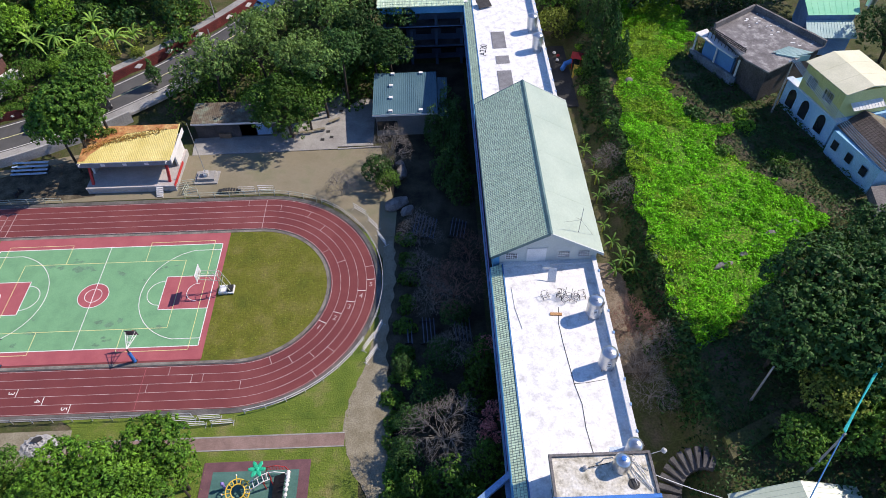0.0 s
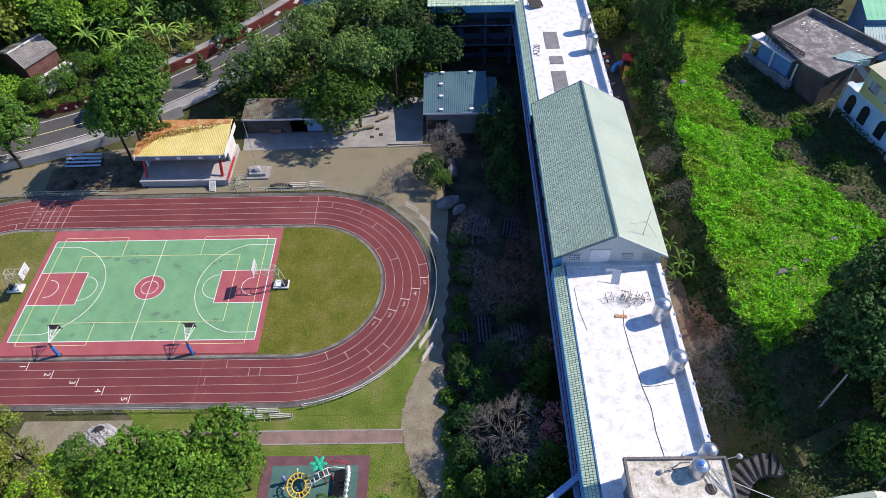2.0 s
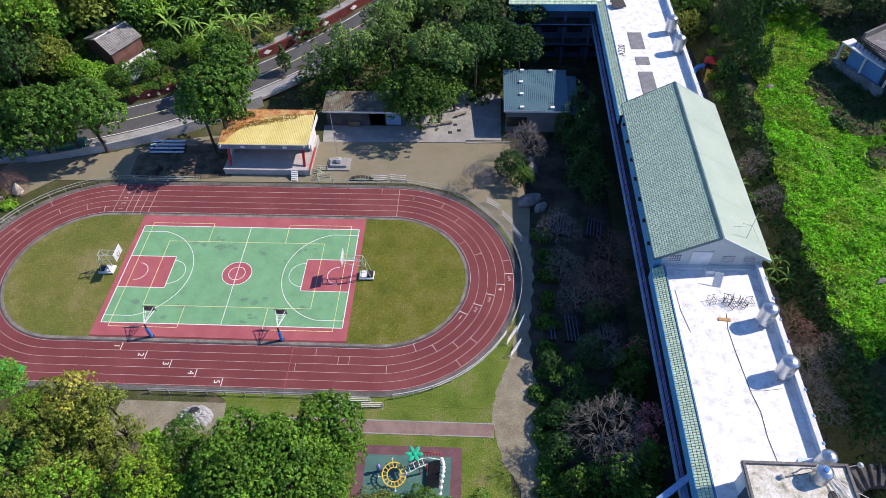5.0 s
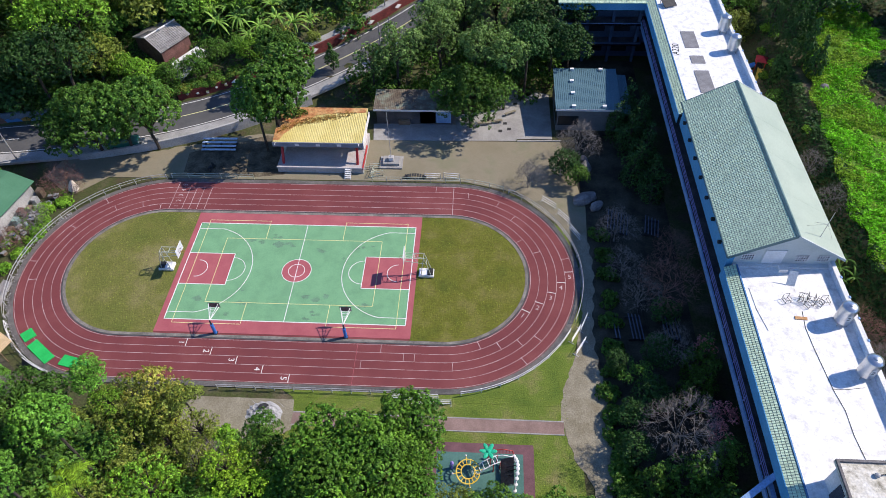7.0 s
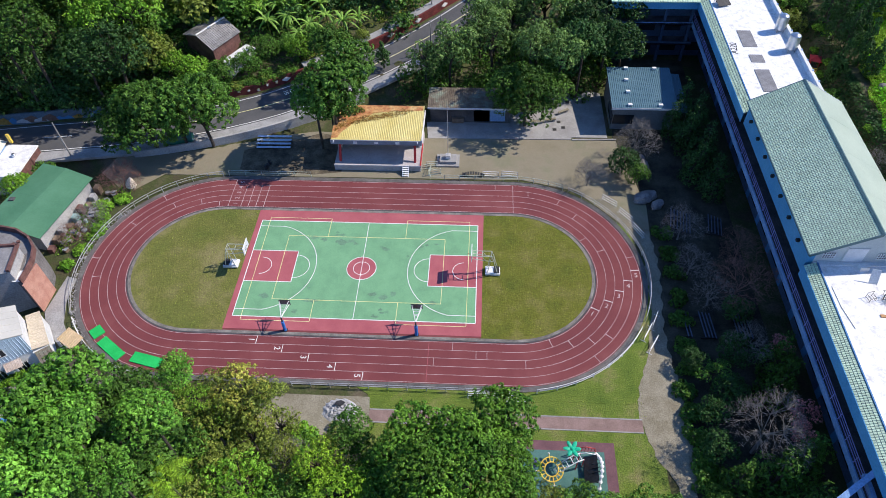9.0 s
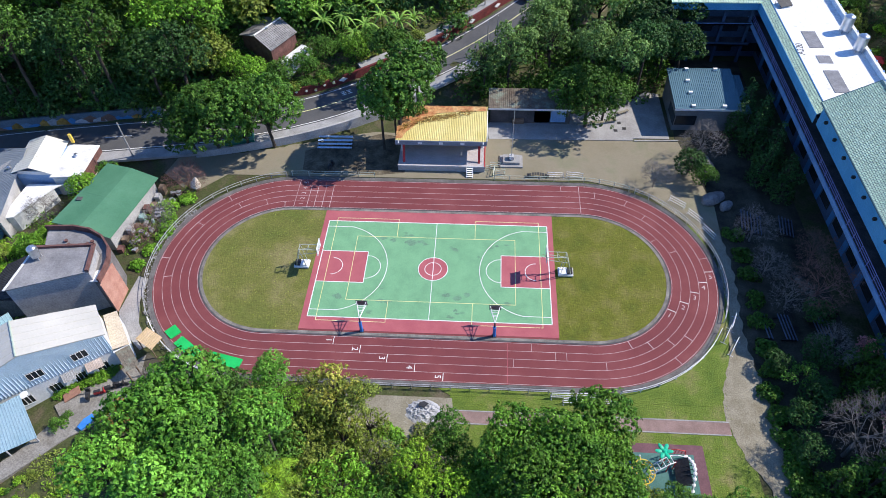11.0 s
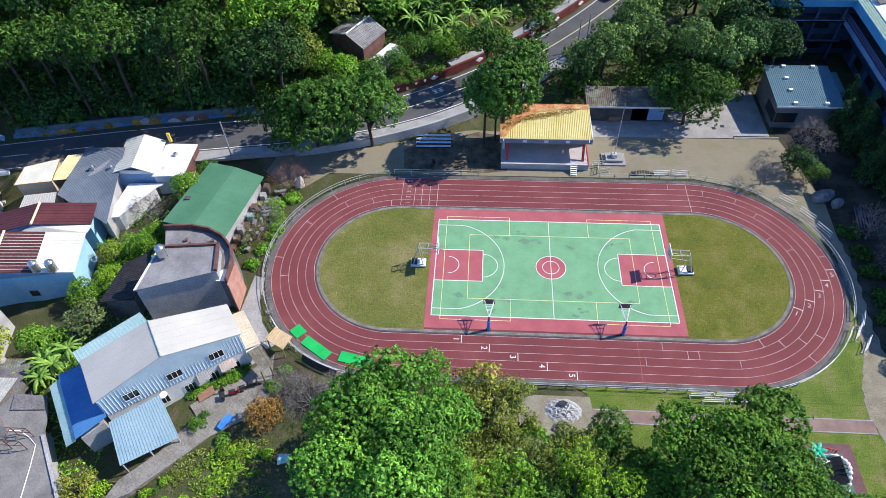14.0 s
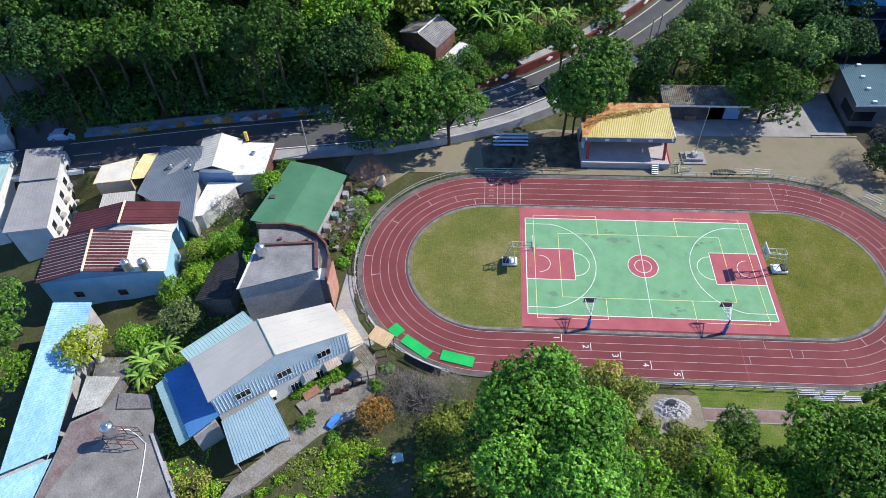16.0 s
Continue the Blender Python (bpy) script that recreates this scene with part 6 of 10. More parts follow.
ROOF_BLUE = material("roof_steel_blue", ((0.23, 0.35, 0.41), (0.31, 0.43, 0.49)), 0.35, 6, 0.5, bump=0.05, dirt=0.12)

# grey-roofed metal house: ridge runs across, corners a..d
hx, add = frame_house("metal_house", "two-storey house with light grey gable roof and blue ribbed siding", (-40.5, -17, 0))
NR, NL, FR, FL = (-33.0, -14.6), (-45.4, -23.2), (-35.6, -10.9), (-48.7, -18.6)
AN, AF = (-39.25, -19.1), (-42.0, -15.0)
zE, zA = 5.45, 7.8
add("roof_slope", Geo().ribs((*NR, zE), (*FR, zE), (*AF, zA), (*AN, zA), 0.9, 0.03, 0.06, 0.1), ROOF_GREY, "light grey roof slope")
add("roof_slope", Geo().ribs((*NL, zE), (*FL, zE), (*AF, zA), (*AN, zA), 0.9, 0.03, 0.06, 0.1), ROOF_GREY, "light grey roof slope")
add("ridge_cap", Geo().tube([(*AN, zA + 0.03), (*AF, zA + 0.03)], 0.09, 6), SHEET_PALE)
add("roof_slope", Geo().ribs((-50.3, -17.3, 4.9), (-44.9, -12.2, 5.2), (-42.6, -14.2, 5.5), (-48.6, -18.9, 5.2), 0.35, 0.04, 0.07, 0.08), ROOF_TEAL, "teal ribbed lower roof")
add("side_wall", body([(-49.9, -17.4), (-48.4, -18.7), (-42.9, -14.3), (-44.9, -12.6)], -2.4, [4.7] * 4), WALL_GREY)
def inset(p, q=(-40.7, -17.0), s=0.965):
    return (q[0] + (p[0] - q[0]) * s, q[1] + (p[1] - q[1]) * s)
iNR, iNL, iFR, iFL, iAN, iAF = (inset(p) for p in (NR, NL, FR, FL, AN, AF))
zg = -1.8
add("wall", body([iNL, iNR, iFR, iFL], zg, [zE - 0.1] * 4), WALL_WHITE, "white lower walls")
g = Geo()
v = [(*iNL, 2.6), (*iNR, 2.6), (*iNR, zE - 0.05), (*iAN, zA - 0.15), (*iNL, zE - 0.05)]
d = Vector((iNR[0] - iNL[0], iNR[1] - iNL[1], 0)).normalized()
nn = Vector((d.y, -d.x, 0)) * 0.06
g.add([tuple(Vector(p) + nn) for p in v] + v, [(0, 1, 2, 3, 4)] + [(i, i + 5, (i + 1) % 5 + 5, (i + 1) % 5) for i in range(5)])
for k in range(44):
    s = (k + 0.5) / 44
    x, y = iNL[0] + (iNR[0] - iNL[0]) * s, iNL[1] + (iNR[1] - iNL[1]) * s
    sa = ((iAN[0] - iNL[0]) * d.x + (iAN[1] - iNL[1]) * d.y) / math.hypot(iNR[0] - iNL[0], iNR[1] - iNL[1])
    top = zE + (zA - zE) * (s / sa if s < sa else (1 - s) / (1 - sa)) - 0.2
    g.tube([(x + nn.x, y + nn.y, 2.6), (x + nn.x, y + nn.y, top)], 0.055, 4)
add("gable_siding", g, SIDING, "pale blue ribbed gable siding")
for s in (0.2, 0.5, 0.8):
    p = (iNL[0] + nn.x * 1.8, iNL[1] + nn.y * 1.8)
    q = (iNR[0] + nn.x * 1.8, iNR[1] + nn.y * 1.8)
    wall_window(add, p, q, s, 3.6, 4.7, 1.5)
for s in (0.35, 0.55, 0.72, 0.88):
    wall_window(add, iNL, iNR, s, 0.2, 1.5, 1.2)
# awnings and side lean-to
PINK_SHEET = material("awning_sheet", ((0.42, 0.33, 0.27), (0.55, 0.46, 0.39)), 0.8, 8, 0.7, bump=0.05, dirt=0.25)
for s, w in ((0.66, 1.3), (0.84, 1.7)):
    p = Vector((*iNL, 0)).lerp(Vector((*iNR, 0)), s)
    e = d * w / 2
    o = Vector((d.y, -d.x, 0))
    add("awning", Geo().ribs(tuple(p - e + o * 0.8 + Vector((0, 0, 1.75))), tuple(p + e + o * 0.8 + Vector((0, 0, 1.75))), tuple(p + e + Vector((0, 0, 2.3))), tuple(p - e + Vector((0, 0, 2.3))), 0.25, 0.03), CONCRETE if s < 0.7 else PINK_SHEET, "weathered sheet awning")
dish = add("satellite_dish", Geo().lathe(-40.2, -20.6, [(0.05, 2.75), (0.3, 2.8), (0.42, 2.92), (0.36, 2.93)], 14), WHITE_PAINT)
# deep blue holds the shadow that the house throws on this roof
add("side_roof", Geo().ribs((-52.4, -18.6, 2.4), (-47.5, -25.5, 2.4), (-44.9, -23.4, 3.2), (-49.6, -17.4, 3.2), 0.35, 0.04), DEEP_BLUE, "deep blue lean-to roof")
add("side_roof", Geo().ribs((-53.2, -19.6, 1.7), (-48.6, -26.0, 1.6), (-47.6, -25.5, 2.1), (-52.3, -18.8, 2.1), 0.35, 0.04), ROOF_TEAL, "weathered teal sheet strip")
add("lean_wall", body([(-51.8, -19.0), (-47.4, -25.1), (-45.4, -23.6), (-49.4, -18.0)], -2.6, [1.6, 1.6, 2.3, 2.3]), WALL_GREY)
add("yard_roof", Geo().ribs((-42.7, -27.5, 1.3), (-38.0, -24.2, 1.0), (-40.5, -20.7, 3.1), (-44.7, -23.8, 2.8), 0.28, 0.05, 0.08), ROOF_BLUE, "steel blue ribbed yard roof")
for x, y, h in ((-42.6, -27.3, 1.2), (-38.2, -24.2, 0.95), (-40.4, -25.8, 1.1)):
    add("roof_post", Geo().box(x - 0.06, y - 0.06, -2.0, x + 0.06, y + 0.06, h), PIPE)
add("terrace_roof", Geo().ribs((-31.9, -13.8, 2.45), (-34.9, -9.6, 2.6), (-35.9, -10.6, 3.0), (-33.2, -14.9, 2.9), 0.4, 0.03), material("cream_sheet", ((0.44, 0.37, 0.27), (0.56, 0.48, 0.36)), 0.5, 7, 0.6), "cream sheet terrace roof")
add("terrace_wall", body([(-33.2, -15.0), (-32.0, -13.9), (-34.8, -9.9), (-36.0, -10.8)], -0.5, [2.4] * 4), WALL_WHITE)
add("porch_roof", Geo().ribs((-31.2, -16.9, 1.9), (-30.2, -15.9, 1.9), (-31.9, -13.9, 2.4), (-33.1, -14.9, 2.4), 0.3, 0.03), OLD_TIN, "dark tin porch roof")
add("porch_post", Geo().box(-30.5, -16.3, -0.5, -30.38, -16.18, 1.9), WOOD)
add("porch_post", Geo().box(-31.3, -17.0, -0.5, -31.18, -16.88, 1.9), WOOD)

# yard of the metal house
YARD_PALE = material("worn_yard", ((0.15, 0.135, 0.11), (0.24, 0.225, 0.195), (0.30, 0.285, 0.255)), 0.5, 7, 0.92, bump=0.25, dirt=0.35, spread=0.7)
flat("house_yard", [(-31.0, -13.6), (-30.3, -18.5), (-31.6, -21.0), (-35.5, -23.6), (-38.0, -26.2), (-41.5, -29.6), (-44.0, -31.0), (-43.0, -28.4), (-40.0, -25.4), (-37.4, -21.4), (-38.5, -20.2), (-33.2, -15.8)], 0.06, YARD_PALE, "worn concrete yard and path beside the metal house", "yard", 1.6)
t = thing("ramp", "reddish wooden ramp in the house yard", "ramp", pose(-37.0, -18.9, 0.06, 0, -12, 35))
part("deck", Geo().box(-0.9, -0.5, 0.2, 0.9, 0.5, 0.3), material("ramp_red", ((0.30, 0.15, 0.10), (0.40, 0.22, 0.15)), 1, 9, 0.85), t)
t = thing("blue_tarp", "bright blue tarpaulin bundle in the yard", "tarpaulin", pose(-34.1, -22.0, 0.06, 0, 0, 60))
part("sheet", Geo().slab([(-0.9, -0.3, 0.35), (0.9, -0.35, 0.25), (0.9, 0.35, 0.3), (0.0, 0.4, 0.5), (-0.9, 0.3, 0.4)], 0.22), BLUE_PAINT, t)
def scooter(x, y, a, mat, z=0.06):
    t = thing("scooter", "dark parked motor scooter on bare ground", "scooter", pose(x, y, z, 0, 0, a), "parked scooters")
    for sx in (-0.55, 0.55):
        part("wheel", Geo().tube([(sx, -0.06, 0.24), (sx, 0.06, 0.24)], 0.24, 12), DARK_METAL, t)
    part("body", Geo().slab([(-0.7, -0.15, 0.7), (-0.1, -0.16, 0.72), (-0.1, 0.16, 0.72), (-0.7, 0.15, 0.7)], 0.35).slab([(-0.1, -0.14, 0.34), (0.3, -0.14, 0.34), (0.3, 0.14, 0.34), (-0.1, 0.14, 0.34)], 0.1), mat, t)
    part("seat", Geo().box(-0.65, -0.14, 0.7, 0.0, 0.14, 0.8), DARK_METAL, t)
    part("leg_shield", Geo().slab([(0.3, -0.2, 0.9), (0.42, -0.2, 0.95), (0.42, 0.2, 0.95), (0.3, 0.2, 0.9)], 0.6), mat, t)
    part("handlebar", Geo().tube([(0.4, -0.32, 1.0), (0.42, 0, 1.02), (0.4, 0.32, 1.0)], 0.025, 5), DARK_METAL, t)


for x, y, a, m in ((-33.9, -18.6, 20, RED_PAINT), (-33.0, -18.0, 30, DARK_METAL), (-32.2, -17.6, 15, DARK_METAL), (-35.2, -18.9, 110, DARK_METAL)):
    scooter(x, y, a, m)

scooter(-15.6, 17.9, 70, DARK_METAL, 0.015)

# concrete house with rounded parapet
cx_, add = frame_house("concrete_house", "flat-roofed bare concrete house with curved brick parapet", (-42, -5, 0))
BRICK = material("old_brick", ((0.11, 0.055, 0.048), (0.19, 0.095, 0.08)), 1.2, 9, 0.9, bump=0.3, dirt=0.3)
PINK_TILE = material("pink_tile", ((0.40, 0.19, 0.14), (0.52, 0.29, 0.22)), 0.8, 12, 0.8, bump=0.2, dirt=0.2)
UP = [(-45.6, -10.2), (-37.6, -7.2), (-38.4, -3.5), (-45.0, -4.2)]
CONC_ROOF = material("roof_worn_concrete", ((0.17, 0.165, 0.165), (0.235, 0.23, 0.23), (0.30, 0.295, 0.29)), 0.3, 5, 0.85, bump=0.15, dirt=0.18)
add("upper_block", body(UP, -2.2, [6.45] * 4), WALL_GREY, "stained concrete upper block")
add("upper_roof", Geo().prism([(-45.75, -10.4), (-37.4, -7.3), (-38.2, -3.35), (-45.1, -4.05)], 6.45, 6.58), CONC_ROOF, "grey stained roof slab")
add("roof_edge", Geo().prism([(-38.5, -3.6), (-38.2, -3.35), (-37.4, -7.3), (-37.75, -7.35)], 6.58, 6.9), BRICK)
add("roof_edge", Geo().prism([(-45.1, -4.3), (-45.1, -4.05), (-38.2, -3.35), (-38.3, -3.62)], 6.58, 6.9), BRICK)
add("roof_edge", Geo().prism([(-45.75, -10.4), (-45.1, -4.05), (-44.9, -4.1), (-45.5, -10.3)], 6.58, 6.66), WALL_WHITE)
add("terrace_floor", Geo().prism([(-45.0, -4.0), (-38.2, -3.2), (-37.2, -7.2), (-36.85, -7.2), (-37.0, -4.6), (-37.7, -2.8), (-39.0, -1.3), (-40.9, -0.2), (-43.0, 0.2), (-46.2, 0.1)], 4.9, 4.915), CONC_ROOF, "worn grey terrace floor")
add("tiled_wall", Geo().prism([(-36.6, -7.9), (-36.45, -7.9), (-36.45, -4.6), (-36.6, -4.6)], -0.4, 4.9), PINK_TILE, "faded pink-red tiled side wall")
LOW = [(-45.0, -4.2), (-38.4, -3.5), (-37.6, -7.2), (-36.6, -7.6)] + [(-36.6, -7.0), (-36.7, -4.6), (-37.4, -2.6), (-38.8, -1.0), (-40.8, 0.1), (-43.0, 0.5), (-46.4, 0.3)]
add("lower_block", Geo().prism(LOW, -2.0, 4.9), OLD_CONCRETE, "lower concrete terrace block")
curve = [(-36.6, -7.6), (-36.6, -6.0), (-36.75, -4.4), (-37.4, -2.6), (-38.8, -1.0), (-40.8, 0.1), (-43.0, 0.5), (-46.4, 0.3)]
for i in range(len(curve) - 1):
    a, b = Vector((*curve[i], 0)), Vector((*curve[i + 1], 0))
    e = (b - a).normalized()
    o = Vector((-e.y, e.x, 0)) * 0.22
    add("parapet", Geo().prism([tuple(a.xy), tuple(b.xy), tuple((b + o).xy), tuple((a + o).xy)], 4.9, 5.65), BRICK, "dark brick parapet")
add("terrace_patch", Geo().prism([(-38.0, -7.4), (-36.9, -7.4), (-36.9, -5.6), (-37.8, -5.8)], 4.9, 4.935), WHITE_ROOF, "white patched terrace floor")
water_tank(-44.0, -5.6, 6.58, 0.55, 1.6, label="steel water tank on the concrete house", group="village water tanks")
for x, y in ((-42.6, -2.2), (-42.0, -2.6), (-40.4, -2.0), (-40.0, -1.6), (-43.2, -1.6)):
    t = thing("paint_pot", "small round clay pot on the terrace", "pot", (x, y, 4.9), "terrace pots")
    part("pot", Geo().lathe(0, 0, [(0.13, 0), (0.2, 0.25), (0.22, 0.3), (0.15, 0.28)], 10), BRICK, t)
t, add = frame_house("black_shed", "low shed with dark ribbed tin roof", (-50, -4, 0), "shed")
add("roof_sheet", Geo().ribs((-52.6, -8.4, 1.4), (-51.9, -2.6, 1.4), (-48.6, -0.6, 2.0), (-48.4, -8.0, 2.0), 0.3, 0.05), DARK_METAL, "dark ribbed roof")
add("wall", body([(-52.2, -8.0), (-48.6, -7.8), (-48.8, -1.2), (-51.6, -2.8)], -3, [1.2] * 4), OLD_CONCRETE)

# green-roofed shed
t, add = frame_house("green_shed", "long shed with plain green sheet roof", (-42, 8, 0), "shed")
SHED_GREEN = material("roof_green", ((0.07, 0.195, 0.105), (0.10, 0.245, 0.14)), 0.25, 6, 0.6, bump=0.03, dirt=0.08)
add("roof_sheet", Geo().ribs((-40.1, 1.3, 2.4), (-37.8, 12.3, 2.5), (-41.9, 13.7, 2.85), (-44.6, 2.5, 2.8), 14.0, 0.008, 0.03, 0.06), SHED_GREEN, "green sheet roof slope")
add("roof_sheet", Geo().ribs((-48.9, 3.8, 2.35), (-46.0, 15.1, 2.4), (-41.9, 13.7, 2.85), (-44.6, 2.5, 2.8), 14.0, 0.008, 0.03, 0.06), SHED_GREEN, "green sheet roof slope")
add("wall", body([(-40.5, 1.8), (-38.4, 11.9), (-45.8, 14.4), (-48.5, 4.2)], -2.5, [2.2] * 4), WALL_GREY)
add("roof_hatch", Geo().box(-47.2, 7.6, 2.4, -46.5, 8.2, 2.66), GUTTER)
for k in range(9):
    x, y = -39.7 + 2.0 * k / 8, 1.6 + 10.4 * k / 8
    add("store_shelf", Geo().box(x - 0.4, y - 0.4, -0.3, x + 0.3, y + 0.45, 0.4 + 0.4 * (k % 3)), (BRICK, WOOD, WALL_GREY, WOOD, ROOF_TEAL)[k % 5])
crng = random.Random(17)
for k in range(38):
    s = crng.random()
    x, y = -39.2 + 2.4 * s + crng.uniform(0, 1.5), 1.2 + 10.8 * s + crng.uniform(-0.4, 0.4)
    t = thing("stored_crate", "coloured crate stacked beside the green shed", "crate", pose(x, y, on_ground(x, y), 0, 0, crng.uniform(0, 90)), "stored crates")
    w, h = crng.uniform(0.12, 0.3), crng.uniform(0.2, 0.6)
    part("crate_body", Geo().box(-w, -w * 0.7, 0, w, w * 0.7, h), crng.choice((BRICK, BLUE_PAINT, WALL_GREY, WOOD, ROOF_TEAL, WOOD)), t)
    part("crate_rim", Geo().box(-w - 0.02, -w * 0.7 - 0.02, h - 0.06, w + 0.02, w * 0.7 + 0.02, h + 0.02), PIPE, t)

# grey-blue house, white house, maroon houses and the rest
t, add = frame_house("grey_blue_house", "low house with grey-blue ribbed sheet roof", (-62, 13, -3))
add("roof_sheet", Geo().ribs((-67.2, 10.8, -0.3), (-56.9, 4.2, 1.2), (-59.5, 18.4, 1.9), (-67.1, 20.7, -0.3), 0.35, 0.035), material("roof_slate_blue", ((0.13, 0.16, 0.20), (0.19, 0.225, 0.265)), 0.3, 6, 0.5, bump=0.04, dirt=0.1), "grey-blue ribbed roof")
add("wall", body([(-66.6, 11.0), (-57.4, 5.2), (-60.0, 17.8), (-66.6, 20.0)], -7, [-0.5, 0.9, 1.6, -0.5]), WALL_GREY)
for x, y, z in ((-63.6, 15.3, 0.6), (-60.4, 14.7, 1.2)):
    v = add("turbine_vent", Geo().box(x - 0.4, y - 0.35, z - 0.2, x + 0.4, y + 0.35, z + 0.12).lathe(x, y, [(0.22, z + 0.12), (0.32, z + 0.3), (0.3, z + 0.45), (0.1, z + 0.58)], 12), STEEL, "steel turbine vent")
t, add = frame_house("white_house", "white house with cream gable roof and flat annexe", (-55, 17, -1))
CREAM = material("roof_cream", ((0.62, 0.60, 0.50), (0.74, 0.72, 0.62)), 0.4, 6, 0.55, bump=0.04, dirt=0.12)
add("roof_slope", Geo().ribs((-59.6, 13.5, 1.5), (-60.3, 20.6, 1.5), (-57.1, 20.4, 2.7), (-56.5, 13.4, 2.7), 0.5, 0.03), CREAM, "cream sheet roof slope")
add("roof_slope", Geo().ribs((-53.6, 13.4, 1.6), (-54.3, 20.4, 1.6), (-57.1, 20.4, 2.7), (-56.5, 13.4, 2.7), 0.5, 0.03), CREAM, "cream sheet roof slope")
add("wall", body([(-59.2, 13.8), (-54.0, 13.8), (-54.6, 20.1), (-59.9, 20.2)], -4.5, [1.5] * 4), WALL_BLUE)
add("gable", Geo().prism([(-59.2, 13.7), (-54.0, 13.7), (-54.0, 13.85), (-59.2, 13.85)], 1.2, 1.75), WALL_WHITE)
add("annexe", body([(-54.0, 13.6), (-50.0, 13.9), (-50.0, 20.0), (-54.4, 20.2)], -4, [1.0] * 4), WALL_WHITE)
add("annexe_roof", Geo().prism([(-54.2, 13.3), (-49.8, 13.7), (-49.8, 20.3), (-54.4, 20.3)], 1.0, 1.14), WHITE_ROOF, "white flat annexe roof")
add("low_roof", Geo().prism([(-58.4, 6.4), (-56.8, 6.8), (-53.6, 12.6), (-52.6, 13.4), (-57.8, 13.2)], -0.3, -0.15), WHITE_ROOF, "low white terrace roof")
add("low_wall", Geo().prism([(-58.2, 6.6), (-56.9, 7.0), (-53.8, 12.5), (-57.7, 13.1)], -5, -0.3), WALL_WHITE)
add("roof_sign", Geo().box(-53.9, 20.3, 1.4, -53.5, 20.6, 2.9), YELLOW_PAINT, "small yellow sign")
add("red_end", Geo().box(-49.9, 14.2, -1, -49.72, 20.0, 0.95), BRICK)
add("roof_fan", Geo().lathe(-52.2, 17.8, [(0.3, 1.14), (0.34, 1.4), (0.2, 1.6)], 12), STEEL)
PALE_YELLOW = material("canopy_yellow", ((0.60, 0.50, 0.24), (0.72, 0.62, 0.36)), 0.6, 7, 0.6, bump=0.04, dirt=0.2)
MAROON = material("roof_maroon", ((0.085, 0.026, 0.03), (0.13, 0.04, 0.042)), 0.4, 6, 0.5, bump=0.04, dirt=0.15)
HOUSE_BLUE = material("house_blue", ((0.24, 0.51, 0.70), (0.38, 0.62, 0.77)), 0.35, 7, 0.8, bump=0.1, dirt=0.18)
def maroon_house(name, label, L, R, A, zl, zr, za, z0, white_from=None):
    """Gable house: L and R are the near and far ends of the two eaves, A those of the ridge."""
    t, add = frame_house(name, label, (A[0][0], A[0][1], z0))
    add("roof_slope", Geo().ribs((*L[0], zl), (*L[1], zl), (*A[1], za), (*A[0], za), 0.45, 0.04), MAROON, "maroon ribbed roof slope")
    s = white_from or 1.0
    mid = [tuple(Vector(A[i]).lerp(Vector(R[i]), s)) for i in (0, 1)]
    zm = za + (zr - za) * s
    add("roof_slope", Geo().ribs((*mid[0], zm), (*mid[1], zm), (*A[1], za), (*A[0], za), 0.45, 0.04), MAROON, "maroon ribbed roof slope")
    if s < 1:
        for e, ez, n in ((L, zl, 13), (mid, zm, 13)):
            for k in range(1, n):
                a, b = Vector(e[0]).lerp(Vector(e[1]), k / n), Vector(A[0]).lerp(Vector(A[1]), k / n)
                add("seam", Geo().tube([(*a, ez + 0.05), (*b, za + 0.05)], 0.045, 4), CREAM)
        add("roof_slope", Geo().ribs((*R[0], zr), (*R[1], zr), (*mid[1], zm), (*mid[0], zm), 0.45, 0.03), CREAM, "cream ribbed roof strip")
    add("ridge_cap", Geo().tube([(*A[0], za + 0.06), (*A[1], za + 0.06)], 0.16, 6), material("ridge_cream", ((0.70, 0.58, 0.36), (0.80, 0.68, 0.46)), 0.8, 8, 0.6))
    c = Vector(((L[0][0] + R[1][0]) / 2, (L[0][1] + R[1][1]) / 2))
    def ins(p):
        return tuple(c + (Vector(p) - c) * 0.95)
    add("wall", body([ins(L[0]), ins(R[0]), ins(R[1]), ins(L[1])], z0, [zl - 0.1, zr - 0.1, zr - 0.1, zl - 0.1]), HOUSE_BLUE, "pale blue rendered wall")
    for e, w in ((0, 0.1), (1, -0.1)):
        a, b, m = ins(L[e]), ins(R[e]), ins(A[e])
        add("gable", Geo().add([(*a, zl - 0.12), (*b, zr - 0.12), (*m, za - 0.15), (a[0], a[1] + w, zl - 0.12), (b[0], b[1] + w, zr - 0.12), (m[0], m[1] + w, za - 0.15)], [(0, 1, 2), (5, 4, 3), (0, 3, 4, 1), (1, 4, 5, 2), (2, 5, 3, 0)]), WALL_BLUE, "blue-white gable wall")
    for s2 in (0.25, 0.6):
        wall_window(add, ins(L[0]), ins(R[0]), s2, z0 + 2.4, z0 + 3.4, 1.1, bars=False)
    return add


maroon_house("maroon_house", "house with maroon ribbed gable roof and cream ridge", ((-73.8, -5.6), (-75.2, 1.7)), ((-57.6, -3.9), (-58.9, 2.6)), ((-66.8, -5.5), (-68.3, 1.2)), 0.0, 1.2, 2.6, -5.5, 0.5)
add2 = maroon_house("maroon_house", "maroon-roofed house with white lower side roof", ((-73.2, 2.3), (-73.9, 6.1)), ((-58.7, 3.9), (-59.5, 7.8)), ((-65.4, 2.4), (-66.0, 6.3)), 0.2, 1.35, 2.65, -5.0)
